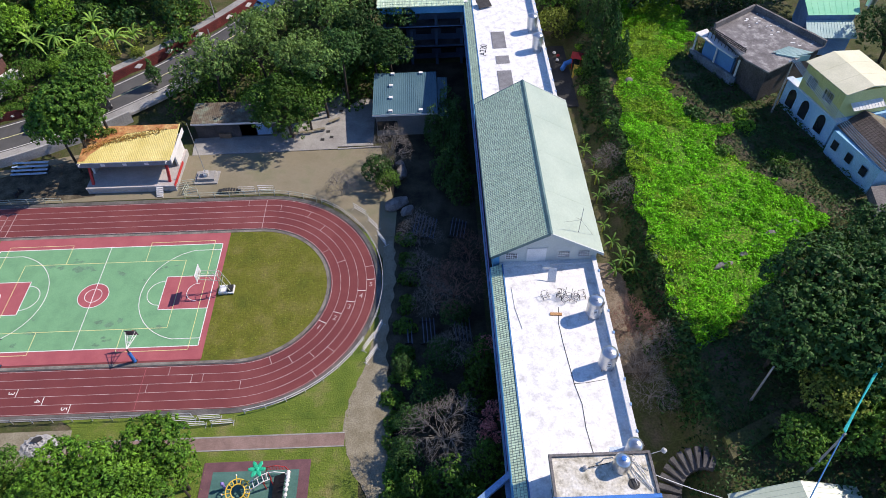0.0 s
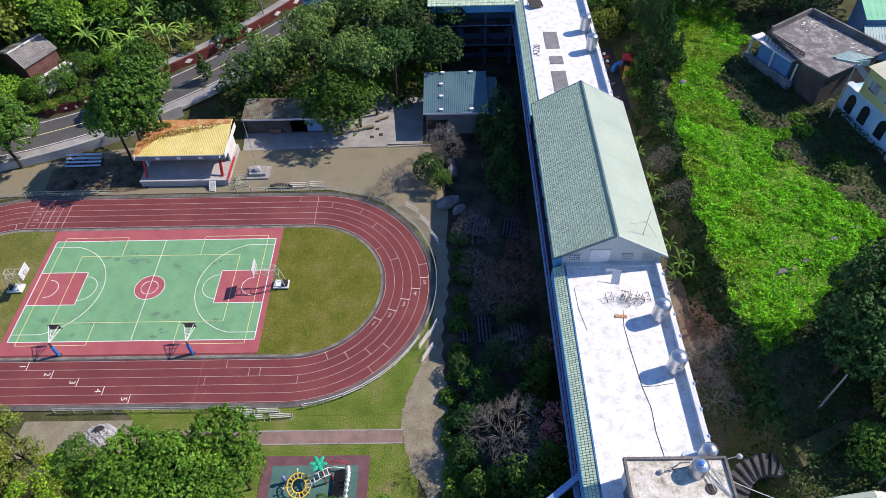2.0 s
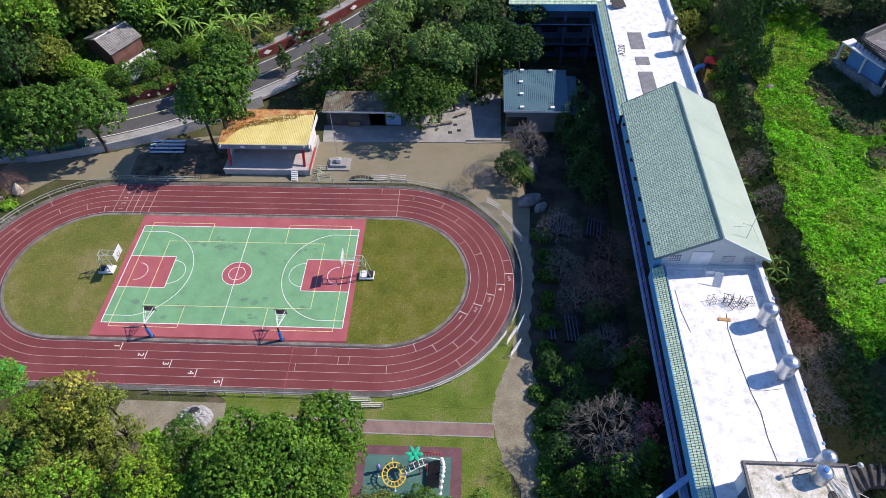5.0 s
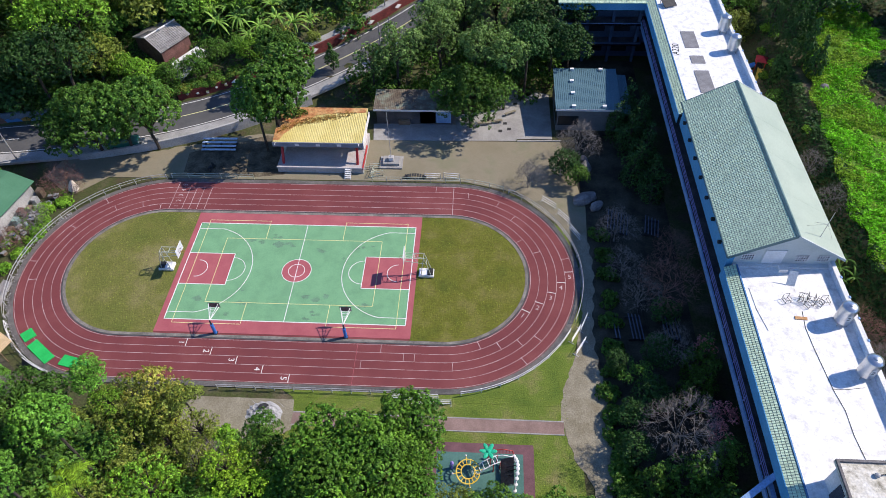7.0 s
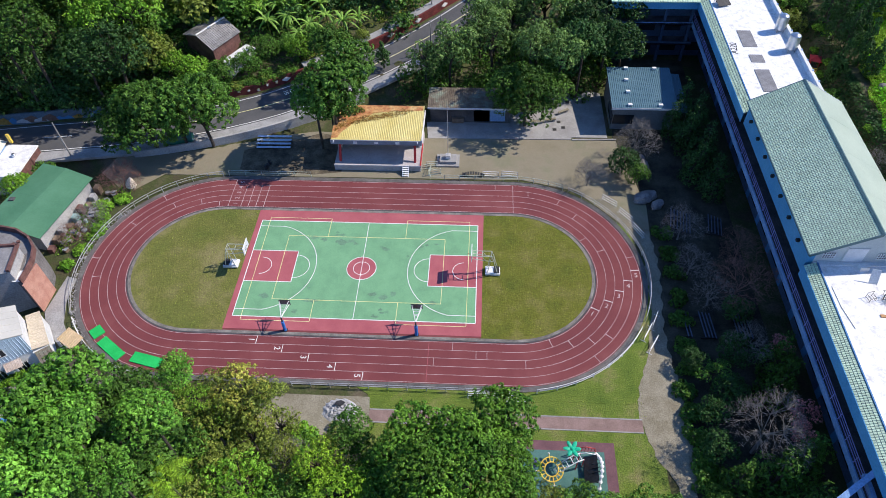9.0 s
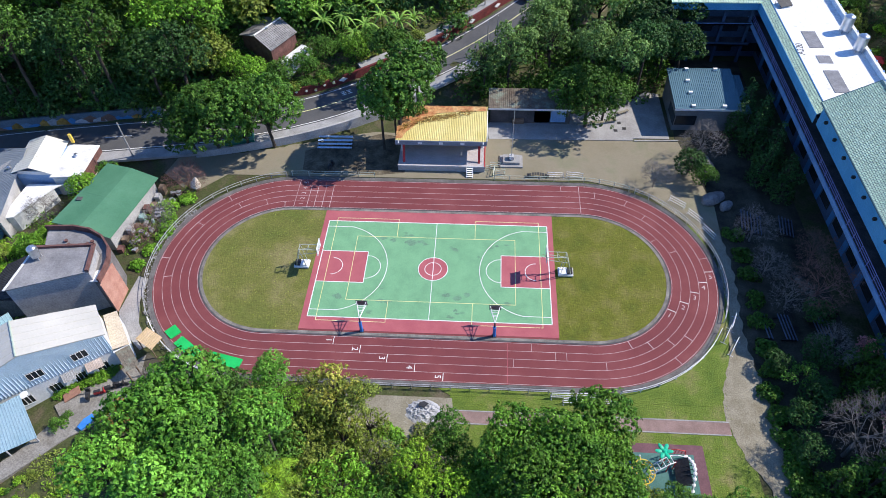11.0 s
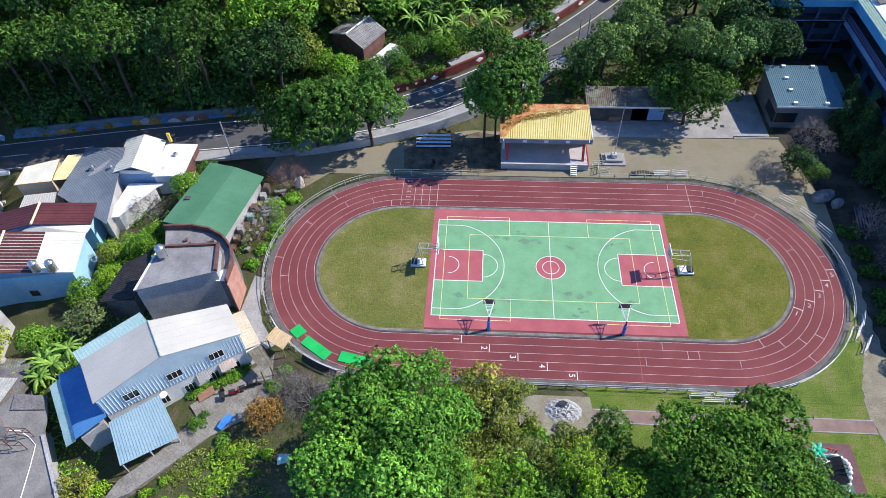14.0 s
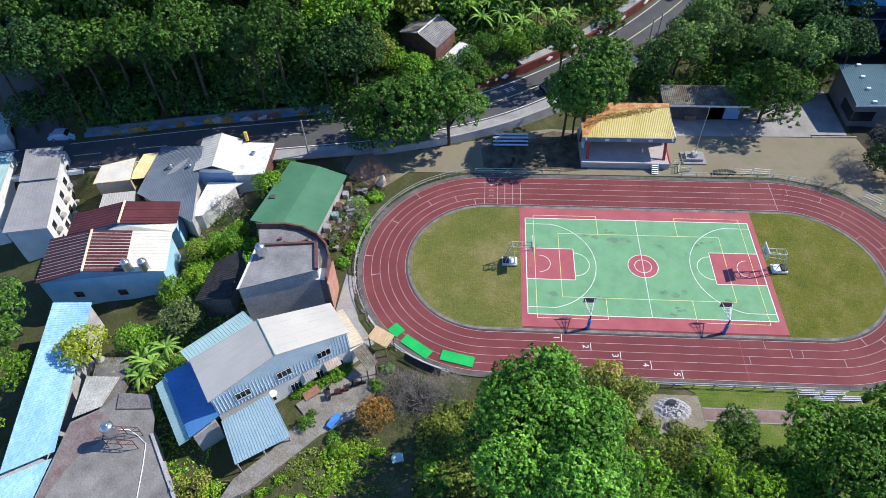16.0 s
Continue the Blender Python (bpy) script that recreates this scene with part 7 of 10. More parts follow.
add2("side_roof", Geo().ribs((-67.6, 1.6, 1.7), (-58.9, 2.7, 1.0), (-58.6, 3.9, 1.25), (-65.4, 2.5, 2.3), 0.5, 0.03), CREAM, "cream side roof strip")
for x, y in ((-61.9, -4.2), (-59.9, -4.0)):
    t = water_tank(x, y, 1.35, 0.55, 1.7, label="twin steel water tank on the maroon roof", group="village water tanks")
t, add = frame_house("container_hut", "tan corrugated container hut with orange trim", (-70, 14, -5), "hut")
TAN = material("container_tan", ((0.50, 0.38, 0.26), (0.60, 0.48, 0.34)), 0.5, 7, 0.6, bump=0.05)
add("hut_body", body([(-73.6, 12.2), (-69.0, 13.2), (-69.9, 17.5), (-73.9, 15.6)], -6.5, [0.0] * 4), TAN, "tan ribbed walls")
add("roof", Geo().slab([(-73.8, 12.0, 0.12), (-68.8, 13.0, 0.12), (-69.7, 17.7, 0.12), (-74.1, 15.8, 0.12)], 0.12), CREAM)
add("trim", Geo().tube([(-73.8, 12.0, 0.06), (-68.8, 13.0, 0.06), (-69.7, 17.7, 0.06), (-74.1, 15.8, 0.06), (-73.8, 12.0, 0.06)], 0.09, 5), LEAF_RUST)
add("canopy", Geo().ribs((-69.4, 13.4, -0.2), (-67.6, 14.2, -0.6), (-66.9, 19.6, -0.4), (-69.0, 18.6, 0.0), 0.3, 0.03), PALE_YELLOW, "pale yellow sheet canopy")
add("side_roof", Geo().ribs((-71.9, 6.6, -1.4), (-66.6, 7.4, -0.9), (-67.8, 11.6, -0.6), (-72.6, 11.4, -1.2), 0.4, 0.03), ROOF_GREY, "grey sheet roof")
add("side_wall", body([(-71.6, 6.9), (-66.9, 7.6), (-68.0, 11.3), (-72.3, 11.2)], -6.5, [-1.5, -1.1, -0.8, -1.4]), WALL_WHITE)
# tall concrete block of flats
t, add = frame_house("apartment_block", "weathered white concrete apartment block with tin roof", (-82, 12, -7))
TIN_GREY = material("roof_tin_grey", ((0.25, 0.25, 0.255), (0.33, 0.33, 0.33)), 0.3, 6, 0.7, bump=0.04, dirt=0.2)
A = [(-82.6, 3.5), (-77.5, 4.6), (-81.7, 19.9), (-86.9, 19.0)]
add("wall", body(A, -10, [-0.8] * 4), WALL_WHITE, "stained white walls")
add("roof_sheet", Geo().ribs((-82.9, 3.2, -0.75), (-77.3, 4.3, -0.75), (-79.8, 13.4, -0.55), (-85.0, 12.4, -0.55), 0.5, 0.03), TIN_GREY, "grey sheet roof")
add("roof_sheet", Geo().ribs((-85.1, 12.6, -0.35), (-79.9, 13.6, -0.35), (-81.8, 20.2, -0.15), (-87.2, 19.3, -0.15), 0.5, 0.03), TIN_GREY, "grey sheet roof")
for fl in range(3):
    for s in (0.12, 0.3, 0.5, 0.68, 0.86):
        wall_window(add, A[1], A[2], s, -3.0 - fl * 2.9, -1.9 - fl * 2.9, 1.1, bars=False)
        p = Vector((*A[1], 0)).lerp(Vector((*A[2], 0)), s)
        add("air_conditioner", Geo().box(p.x + 0.1, p.y - 0.4, -3.6 - fl * 2.9, p.x + 0.6, p.y + 0.4, -3.1 - fl * 2.9), WALL_GREY)
t, add = frame_house("side_block", "pale apartment block with blue-white roof", (-94, 18, -7))
add("wall", body([(-97, 6), (-87.4, 7.5), (-90.4, 20), (-99, 18.4)], -12, [-2.0] * 4), WALL_WHITE)
add("roof_sheet", Geo().ribs((-97.3, 5.7, -1.9), (-87.1, 7.2, -1.9), (-90.2, 20.3, -1.6), (-99.3, 18.6, -1.6), 0.6, 0.03), ROOF_TEAL, "pale sheet roof")
t, add = frame_house("junction_house", "white two-storey house with pale teal roof by the junction", (-97, 28, -3))
J = [(-98.6, 22.4), (-92.6, 23.4), (-96.4, 34.6), (-102.4, 33.6)]
add("wall", body(J, -9, [-0.6] * 4), WALL_WHITE, "white rendered walls")
add("roof_sheet", Geo().ribs((-98.9, 22.1, -0.5), (-92.3, 23.1, -0.5), (-96.1, 34.9, -0.1), (-102.7, 33.9, -0.1), 0.5, 0.03), ROOF_TEAL, "pale teal sheet roof")
for s in (0.2, 0.5, 0.8):
    wall_window(add, J[1], J[2], s, -2.6, -1.4, 1.2, bars=False)
# long blue-roofed shed and the near flat roof
t, add = frame_house("blue_shed", "long shed with faded bright blue sheet roof", (-65, -20, -3), "shed")
SHED_BLUE = material("roof_sky_blue", ((0.26, 0.50, 0.68), (0.40, 0.66, 0.80)), 0.4, 5, 0.55, bump=0.04, dirt=0.2, stretch=(1, 0.35, 1))
add("roof_sheet", Geo().ribs((-61.6, -26.6, 0.3), (-65.4, -8.2, 0.3), (-69.9, -8.6, 0.5), (-65.9, -29.2, 0.5), 0.3, 0.035), SHED_BLUE, "sky blue ribbed roof")
add("roof_sheet", Geo().ribs((-61.8, -36.0, 0.1), (-61.7, -27.2, 0.1), (-65.8, -29.6, 0.2), (-65.4, -37.0, 0.2), 0.3, 0.035), SHED_BLUE, "pale blue ribbed roof")
add("wall", body([(-62.0, -33.0), (-65.6, -8.5), (-69.6, -8.8), (-65.4, -33.5)], -7, [-0.1] * 4), WALL_GREY)
t, add = frame_house("flat_house", "flat-roofed house with grey weathered concrete roof", (-54, -27, -2))
add("wall", body([(-61.2, -36.0), (-44.4, -36.0), (-53.0, -23.4), (-61.0, -23.6)], -5, [0.2] * 4), WALL_GREY)
add("roof_slab", Geo().prism([(-61.5, -36.2), (-43.9, -36.2), (-52.3, -24.3), (-52.8, -22.4), (-54.0, -20.0), (-57.4, -19.9), (-58.8, -21.8), (-61.3, -23.4)], 0.2, 0.36), material("roof_grey_slab", ((0.13, 0.125, 0.12), (0.22, 0.21, 0.195), (0.29, 0.28, 0.26)), 0.45, 6, 0.9, bump=0.15, dirt=0.22, spread=0.8), "dark grey weathered roof slab")
add("brick_patch", Geo().prism([(-61.3, -36.1), (-60.2, -36.1), (-60.4, -31.0), (-59.6, -28.4), (-58.6, -26.4), (-57.2, -25.2), (-56.6, -23.8), (-57.6, -22.6), (-58.9, -22.0), (-61.1, -23.6)], 0.36, 0.372),
    material("worn_red_coat", ((0.15, 0.085, 0.075), (0.20, 0.16, 0.15), (0.26, 0.22, 0.20)), 0.7, 6, 0.9, bump=0.2, dirt=0.3, spread=0.8), "worn reddish roof patch")
add("stair_head", Geo().prism([(-57.4, -19.95), (-54.1, -20.05), (-53.4, -21.6), (-57.0, -21.8)], 0.36, 0.55), OLD_CONCRETE)
add("roof_kerb", Geo().prism([(-44.2, -36.2), (-43.8, -36.2), (-52.2, -24.3), (-52.5, -24.4)], 0.36, 0.56), WALL_GREY)
t = water_tank(-55.5, -25.2, 2.1, 0.62, 1.4, label="steel water tank on a rusty rack", group="village water tanks", legs=False)
for sx in (-0.7, 0.7):
    for sy in (-0.7, 0.7):
        part("rack_leg", Geo().tube([(sx, sy, -1.74), (sx, sy, 0.06)], 0.045, 5), BRICK, t, "rusty steel rack leg")
    part("rack_rail", Geo().tube([(sx, -0.7, 0.03), (sx, 0.7, 0.03)], 0.045, 5), BRICK, t)
    part("rack_rail", Geo().tube([(-0.7, sx, 0.03), (2.3, sx, 0.03)], 0.045, 5), BRICK, t)
    part("rack_rail", Geo().tube([(-0.7, sx, -0.9), (2.3, sx, -0.9)], 0.04, 5), BRICK, t)
    part("rack_leg", Geo().tube([(2.3, sx, -1.74), (2.3, sx, 0.06)], 0.045, 5), BRICK, t)
    for k in range(3):
        part("rack_brace", Geo().tube([(-0.7 + k, sx, -0.9), (0.3 + k, sx, 0.03)], 0.03, 4), BRICK, t)
pz = thing("roof_pipe", "white pipe looped across the flat grey roof", "pipe", (-54, -27, 0.36))
part("pipe_run", Geo().tube([(-1.4, 2.6, 0.9), (-0.6, 2.8, 0.5), (0.3, 2.4, 0.06), (1.4, 1.6, 0.05), (1.9, -0.6, 0.05), (2.4, -3.4, 0.05), (3.0, -7, 0.05)], 0.05, 6), WHITE_PAINT, pz)
t, add = frame_house("patched_shed", "low shed with patched rusty tin roofs", (-59, -20, -2), "shed")
add("roof_sheet", Geo().ribs((-61.5, -22.9, 0.15), (-58.9, -21.4, 0.15), (-58.0, -18.1, 0.6), (-61.7, -18.2, 0.6), 0.28, 0.04), material("roof_pale_tin", ((0.36, 0.36, 0.32), (0.50, 0.50, 0.45)), 0.6, 6, 0.6, dirt=0.3), "pale corrugated roof")
add("roof_sheet", Geo().ribs((-61.8, -17.6, -0.6), (-58.6, -17.4, -0.6), (-58.8, -15.2, -0.2), (-62.0, -15.4, -0.2), 0.28, 0.04), OLD_TIN, "brown tin roof")
add("wall", body([(-60.8, -22.2), (-57.6, -21.0), (-58.4, -15.6), (-61.8, -16.0)], -5, [-0.4] * 4), OLD_CONCRETE)
ft = thing("feed_bin", "upright pale feed bin behind the blue shed", "bin", (-61.6, -15.6, -3.4))
part("bin_body", Geo().lathe(0, 0, [(0.5, 0), (0.55, 2.4), (0.5, 3.2), (0.2, 3.5)], 14), CONCRETE, ft)
# hut on the wooded slope
t, add = frame_house("hillside_hut", "old brick hut with grey tiled gable roof and white terrace", (-29, 40, 3))
TILE_GREY = material("roof_tile_grey", ((0.23, 0.22, 0.21), (0.34, 0.325, 0.31)), 0.5, 7, 0.8, bump=0.15, island=0.15, dirt=0.2)
P1, P2, P3, P4 = (-33.4, 41.3), (-27.3, 36.9), (-24.4, 42.4), (-30.4, 46.8)
ra, rb = (-30.3, 39.2), (-27.3, 44.6)
zr_, ze_ = 7.6, 6.5
for e0, e1 in (((P2[0], P2[1]), (P3[0], P3[1])), ((P1[0], P1[1]), (P4[0], P4[1]))):
    g = Geo().slab([(*e0, ze_), (*e1, ze_), (*rb, zr_), (*ra, zr_)], 0.1)
    tile_field(g, (*e0, ze_ + 0.01), (*e1, ze_ + 0.01), (*rb, zr_ + 0.01), (*ra, zr_ + 0.01), 9, 17, 0.05)
    add("tiled_slope", g, TILE_GREY, "grey tiled roof slope")
add("ridge_cap", Geo().tube([(*ra, zr_ + 0.08), (*rb, zr_ + 0.08)], 0.13, 6), WALL_WHITE)
add("wall", body([tuple(Vector((-28.9, 41.9)).lerp(Vector(p), 0.92)) for p in (P1, P2, P3, P4)], 1.5, [ze_ - 0.1] * 4), BRICK, "red-brown brick walls")
add("gable", Geo().add([(*Vector((-28.9, 41.9)).lerp(Vector(P1), 0.92), ze_ - 0.12), (*Vector((-28.9, 41.9)).lerp(Vector(P2), 0.92), ze_ - 0.12), (*ra, zr_ - 0.1), (-29, 41, ze_ - 0.1)], [(0, 1, 2), (1, 3, 2), (3, 0, 2)]), BRICK)
add("terrace", Geo().prism([(-26.9, 36.9), (-23.9, 42.2), (-22.0, 41.0), (-25.0, 35.6)], 2.0, 4.4), WALL_WHITE, "white terrace slab")

# ---- trees and growth ----
PROTOS = {}


def tufts(c, r, size, leaf, density, rng, others=None, low=-0.4):
    """Leaves over a lobe of radius r round c, gathered in tufts with gaps between them, so that light and shade break up the crown."""
    count = max(6, int(4.3 * r * r / (size * size)))
    k = np.arange(count) + 0.5
    z = 1 - 2 * k / count
    a = math.pi * (1 + 5 ** 0.5) * k + rng.uniform(0, 6.28)
    d = np.stack([np.cos(a) * np.sqrt(1 - z * z), np.sin(a) * np.sqrt(1 - z * z), z], axis=1) + rng.normal(0, 0.16, (count, 3))
    d /= np.linalg.norm(d, axis=1)[:, None]
    d = d[d[:, 2] > low]
    mid = c + d * (r * rng.uniform(0.74, 1.1, len(d)))[:, None]
    if others is not None:
        gap = np.linalg.norm(mid[:, None, :] - others[0][None], axis=2) / others[1][None]
        gap[:, others[2]] = 9
        keep = gap.min(axis=1) > 0.72
        d, mid = d[keep], mid[keep]
    per = max(5, int(density * 4.2 * size * size / (leaf * leaf)))
    span = size * rng.uniform(0.65, 1.25, len(d))
    e = rng.normal(size=(len(d), per, 3))
    e /= np.linalg.norm(e, axis=2)[:, :, None]
    e += d[:, None, :] * 0.8
    e /= np.linalg.norm(e, axis=2)[:, :, None] + 1e-9
    p = mid[:, None, :] + e * (span[:, None] * rng.uniform(0.45, 1.0, (len(d), per)))[:, :, None]
    m = e * 0.75 + d[:, None, :] * 0.3 + rng.normal(0, 0.34, e.shape) + np.array([0, 0, 0.3])
    m /= np.linalg.norm(m, axis=2)[:, :, None] + 1e-9
    return p.reshape(-1, 3), m.reshape(-1, 3)


def crown_points(kind, R, rng, leaf, density):
    """Lobes spread over the crown's shape, each covered with leaves: centres, outward normals."""
    pts, nor = [], []
    if kind == "cone":
        lobes = [(rng.normal(0, 0.10 * R, 3) + np.array([0, 0, -1.2 * R + 2.9 * R * k / 16]), R * (0.62 - 0.034 * k) * rng.uniform(0.8, 1.1)) for k in range(16)]
        lobes += [(np.array([math.cos(a) * R * 0.5, math.sin(a) * R * 0.5, rng.uniform(-1.3, 0.1) * R]), R * 0.36) for a in rng.uniform(0, 6.28, 9)]
    elif kind == "bush":
        lobes = [(np.array([math.cos(a) * q * R, math.sin(a) * q * R, R * rng.uniform(0.15, 0.55) * (1.15 - q)]), R * rng.uniform(0.28, 0.46)) for a, q in zip(rng.uniform(0, 6.28, 13), np.sqrt(rng.uniform(0, 0.75, 13)))]
    else:
        count = 34 if kind == "broad" else 24
        lobes = []
        while len(lobes) < count:
            d = rng.normal(size=3)
            d /= np.linalg.norm(d)
            if d[2] < -0.7:
                continue
            q = rng.uniform(0.45, 0.82) if kind == "broad" else rng.uniform(0.4, 0.95)
            lobes.append((d * R * q * np.array([1, 1, 0.78]), R * rng.uniform(0.2, 0.38) * (1.0 if kind == "broad" else 0.75)))
    tuft = 0.082 * R + 0.06
    middles, radii = np.array([c for c, r in lobes]), np.array([r for c, r in lobes])
    for i, (c, r) in enumerate(lobes):
        p, m = tufts(c, r, tuft, leaf, density * 1.2, rng, (middles, radii, i))
        pts.append(p)
        nor.append(m)
    return np.concatenate(pts), np.concatenate(nor), lobes


def proto(kind, R, mat, seed, leaf=0.30, density=0.55):
    """Trunk and crown meshes of one kind of tree; the crown's middle lies at the origin."""
    key = (kind, R, mat.name, seed, leaf, density)
    if key in PROTOS:
        return PROTOS[key]
    rs, rng = random.Random(seed * 31 + 7), np.random.default_rng(seed * 17 + int(R * 10))
    tg = Geo()
    if kind == "bare":
        base = Vector((0, 0, -R * 0.95))
        tg.tube([base - Vector((0, 0, 4)), base, base + Vector((0.06 * R, 0, R * 0.3))], 0.05 * R, 6, 0.04 * R)
        nodes = [base + Vector((0.06 * R, 0, R * 0.3))]
        for count, lo, hi, thick in ((10, 0.3, 0.48, 0.0125), (48, 0.5, 0.72, 0.0075), (260, 0.66, 0.96, 0.0042), (1000, 0.7, 1.08, 0.0026)):
            fresh = []
            for k in range(count):
                up = rs.uniform(-0.12, 1.0)
                a = rs.uniform(0, 2 * math.pi)
                q = rs.uniform(lo, hi) * R * (0.9 + 0.14 * math.sin(3 * a + seed))
                h = math.sqrt(max(0.0, 1 - up * up))
                v = Vector((q * h * math.cos(a), q * h * math.sin(a), q * up * 0.9 - 0.25 * R))
                near = min(nodes, key=lambda o: (o - v).length + (0.0 if o.z < v.z + 0.3 * R else R))
                mid = near.lerp(v, 0.5) + Vector((rs.gauss(0, 0.035), rs.gauss(0, 0.035), rs.gauss(0.03, 0.03))) * R
                tg.tube([near, mid, v], thick * R, 5 if count < 40 else 3, thick * R * 0.55, caps=False)
                fresh.append(v)
                if count < 100:
                    fresh.append(mid)
            nodes = fresh
        out = (tg.mesh("branchwork"), None)
    else:
        pts, nor, lobes = crown_points(kind, R, rng, leaf, density)
        k = len(pts)
        size = leaf * rng.uniform(0.55, 1.15, k)
        v = quads(pts, nor, size, size * rng.uniform(0.45, 0.75, k), rng)
        crown = quad_mesh("crown", v, mat)
        if kind == "bush":
            tg.tube([(0, 0, -0.5), (0, 0, R * 0.25)], 0.06 * R, 5)
        else:
            tg.tube([(0, 0, -R * 1.15 - 7), (0.06 * R, 0, -R * 1.1), (0, 0.04 * R, -R * 0.5), (0, 0, 0.1 * R)], 0.055 * R if R > 2 else 0.14, 7, 0.03 * R)
            for c, r in lobes[::2]:
                tg.tube([(0, 0, -R * rs.uniform(0.35, 0.8)), tuple(np.array(c) * 0.5 + np.array([0, 0, -0.18 * R])), tuple(c)], 0.03 * R, 5, 0.01 * R, caps=False)
        out = (tg.mesh("trunk"), crown)
    out[0].materials.append(BARK if kind != "bare" else mat)
    PROTOS[key] = out
    return out


SIZES = {"broad": (2.6, 4.0, 5.6), "loose": (2.6, 4.0), "cone": (1.3, 2.4), "bush": (1.0, 1.8), "bare": (3.0, 4.2)}
tree_rng = random.Random(77)


def tree(x, y, zc, R, mat, kind="broad", label="", name="tree", group="", leaf=None, flat=1.0, density=None):
    sizes = SIZES[kind]
    r0 = min(sizes, key=lambda s: abs(s - R))
    seed = tree_rng.randrange(3)
    tr, cr = proto(kind, r0, mat, seed, leaf or (0.16 if r0 < 3 else 0.22), density or (0.6 if kind == "broad" else 0.42))
    s = R / r0
    ob = thing(name, label, "tree" if kind not in ("bush",) else "shrub", pose(x, y, zc, 0, 0, tree_rng.uniform(0, 360)) @ Matrix.Diagonal((s, s, s * flat, 1)), group)
    part("branchwork" if kind == "bare" else "trunk", tr, None, ob)
    if cr:
        part("crown", cr, None, ob)
    return ob


def at_ground(x, y, dz):
    return on_ground(x, y) + dz


def banana(x, y, z, h, n=15, spread=1.0, name="banana_plant", label="banana plant with long arching green leaves", mat=None):
    rs = random.Random(int(x * 31 + y * 17))
    h *= rs.uniform(0.7, 1.0)
    ob = thing(name, label, "plant", pose(x, y, z, 0, 0, rs.uniform(0, 360)))
    part("stem", Geo().tube([(0, 0, -0.4), (0.03, 0, h * 0.5), (0, 0.02, h * 0.75)], 0.11, 6, 0.07), LEAF_OLIVE, ob)
    for k in range(n):
        a = 2 * math.pi * k / n + rs.uniform(-0.3, 0.3)
        length, lift = h * rs.uniform(0.45, 0.85) * spread, rs.uniform(0.4, 1.7)
        g = Geo()
        m = 7
        rows = []
        for i in range(m):
            s = i / (m - 1)
            rad = length * s
            zz = h * 0.72 + length * (lift * s - 1.05 * s * s)
            w = 0.15 * h / 3 * math.sin(math.pi * min(s * 0.92 + 0.08, 1)) ** 0.7 + 0.015
            c, sn = math.cos(a), math.sin(a)
            rows.append(((rad * c - w * sn, rad * sn + w * c, zz - w * 0.25), (rad * c, rad * sn, zz + w * 0.12), (rad * c + w * sn, rad * sn - w * c, zz - w * 0.25)))
        v = [p for r in rows for p in r]
        f = []
        for i in range(m - 1):
            f += [(3 * i, 3 * i + 1, 3 * i + 4, 3 * i + 3), (3 * i + 1, 3 * i + 2, 3 * i + 5, 3 * i + 4)]
        part("leaf", g.add(v, f), mat or BANANA, ob)
    return ob


# beside the road and behind the stage
T1, T2 = "dense dark green roadside tree with a spreading crown", "tall dark green tree behind the stage"
for x, y, z, R, m in ((-32.0, 20.2, 6.5, 5.4, LEAF_DEEP), (-35.4, 19.6, 5.2, 3.6, LEAF_DEEP), (-24.6, 21.8, 6.8, 5.1, LEAF_MID), (-28.4, 21.4, 7.2, 4.4, LEAF_MID), (-30.0, 23.6, 7.0, 3.4, LEAF_DEEP)):
    tree(x, y, z, R, m, label=T1, group="roadside trees", flat=1.05, density=0.85, leaf=0.23)
for x, y, z, R, m in ((-5.8, 22.2, 10.6, 4.8, LEAF_MID), (-3.8, 25.2, 12.0, 4.0, LEAF_DEEP), (-8.6, 22.2, 8.8, 3.6, LEAF_MID), (-8.4, 35.8, 8.6, 3.4, LEAF_DEEP), (-6.8, 23.8, 6.6, 3.0, LEAF_DEEP)):
    tree(x, y, z, R, m, label=T2, group="trees behind the stage", leaf=0.21, density=0.95)
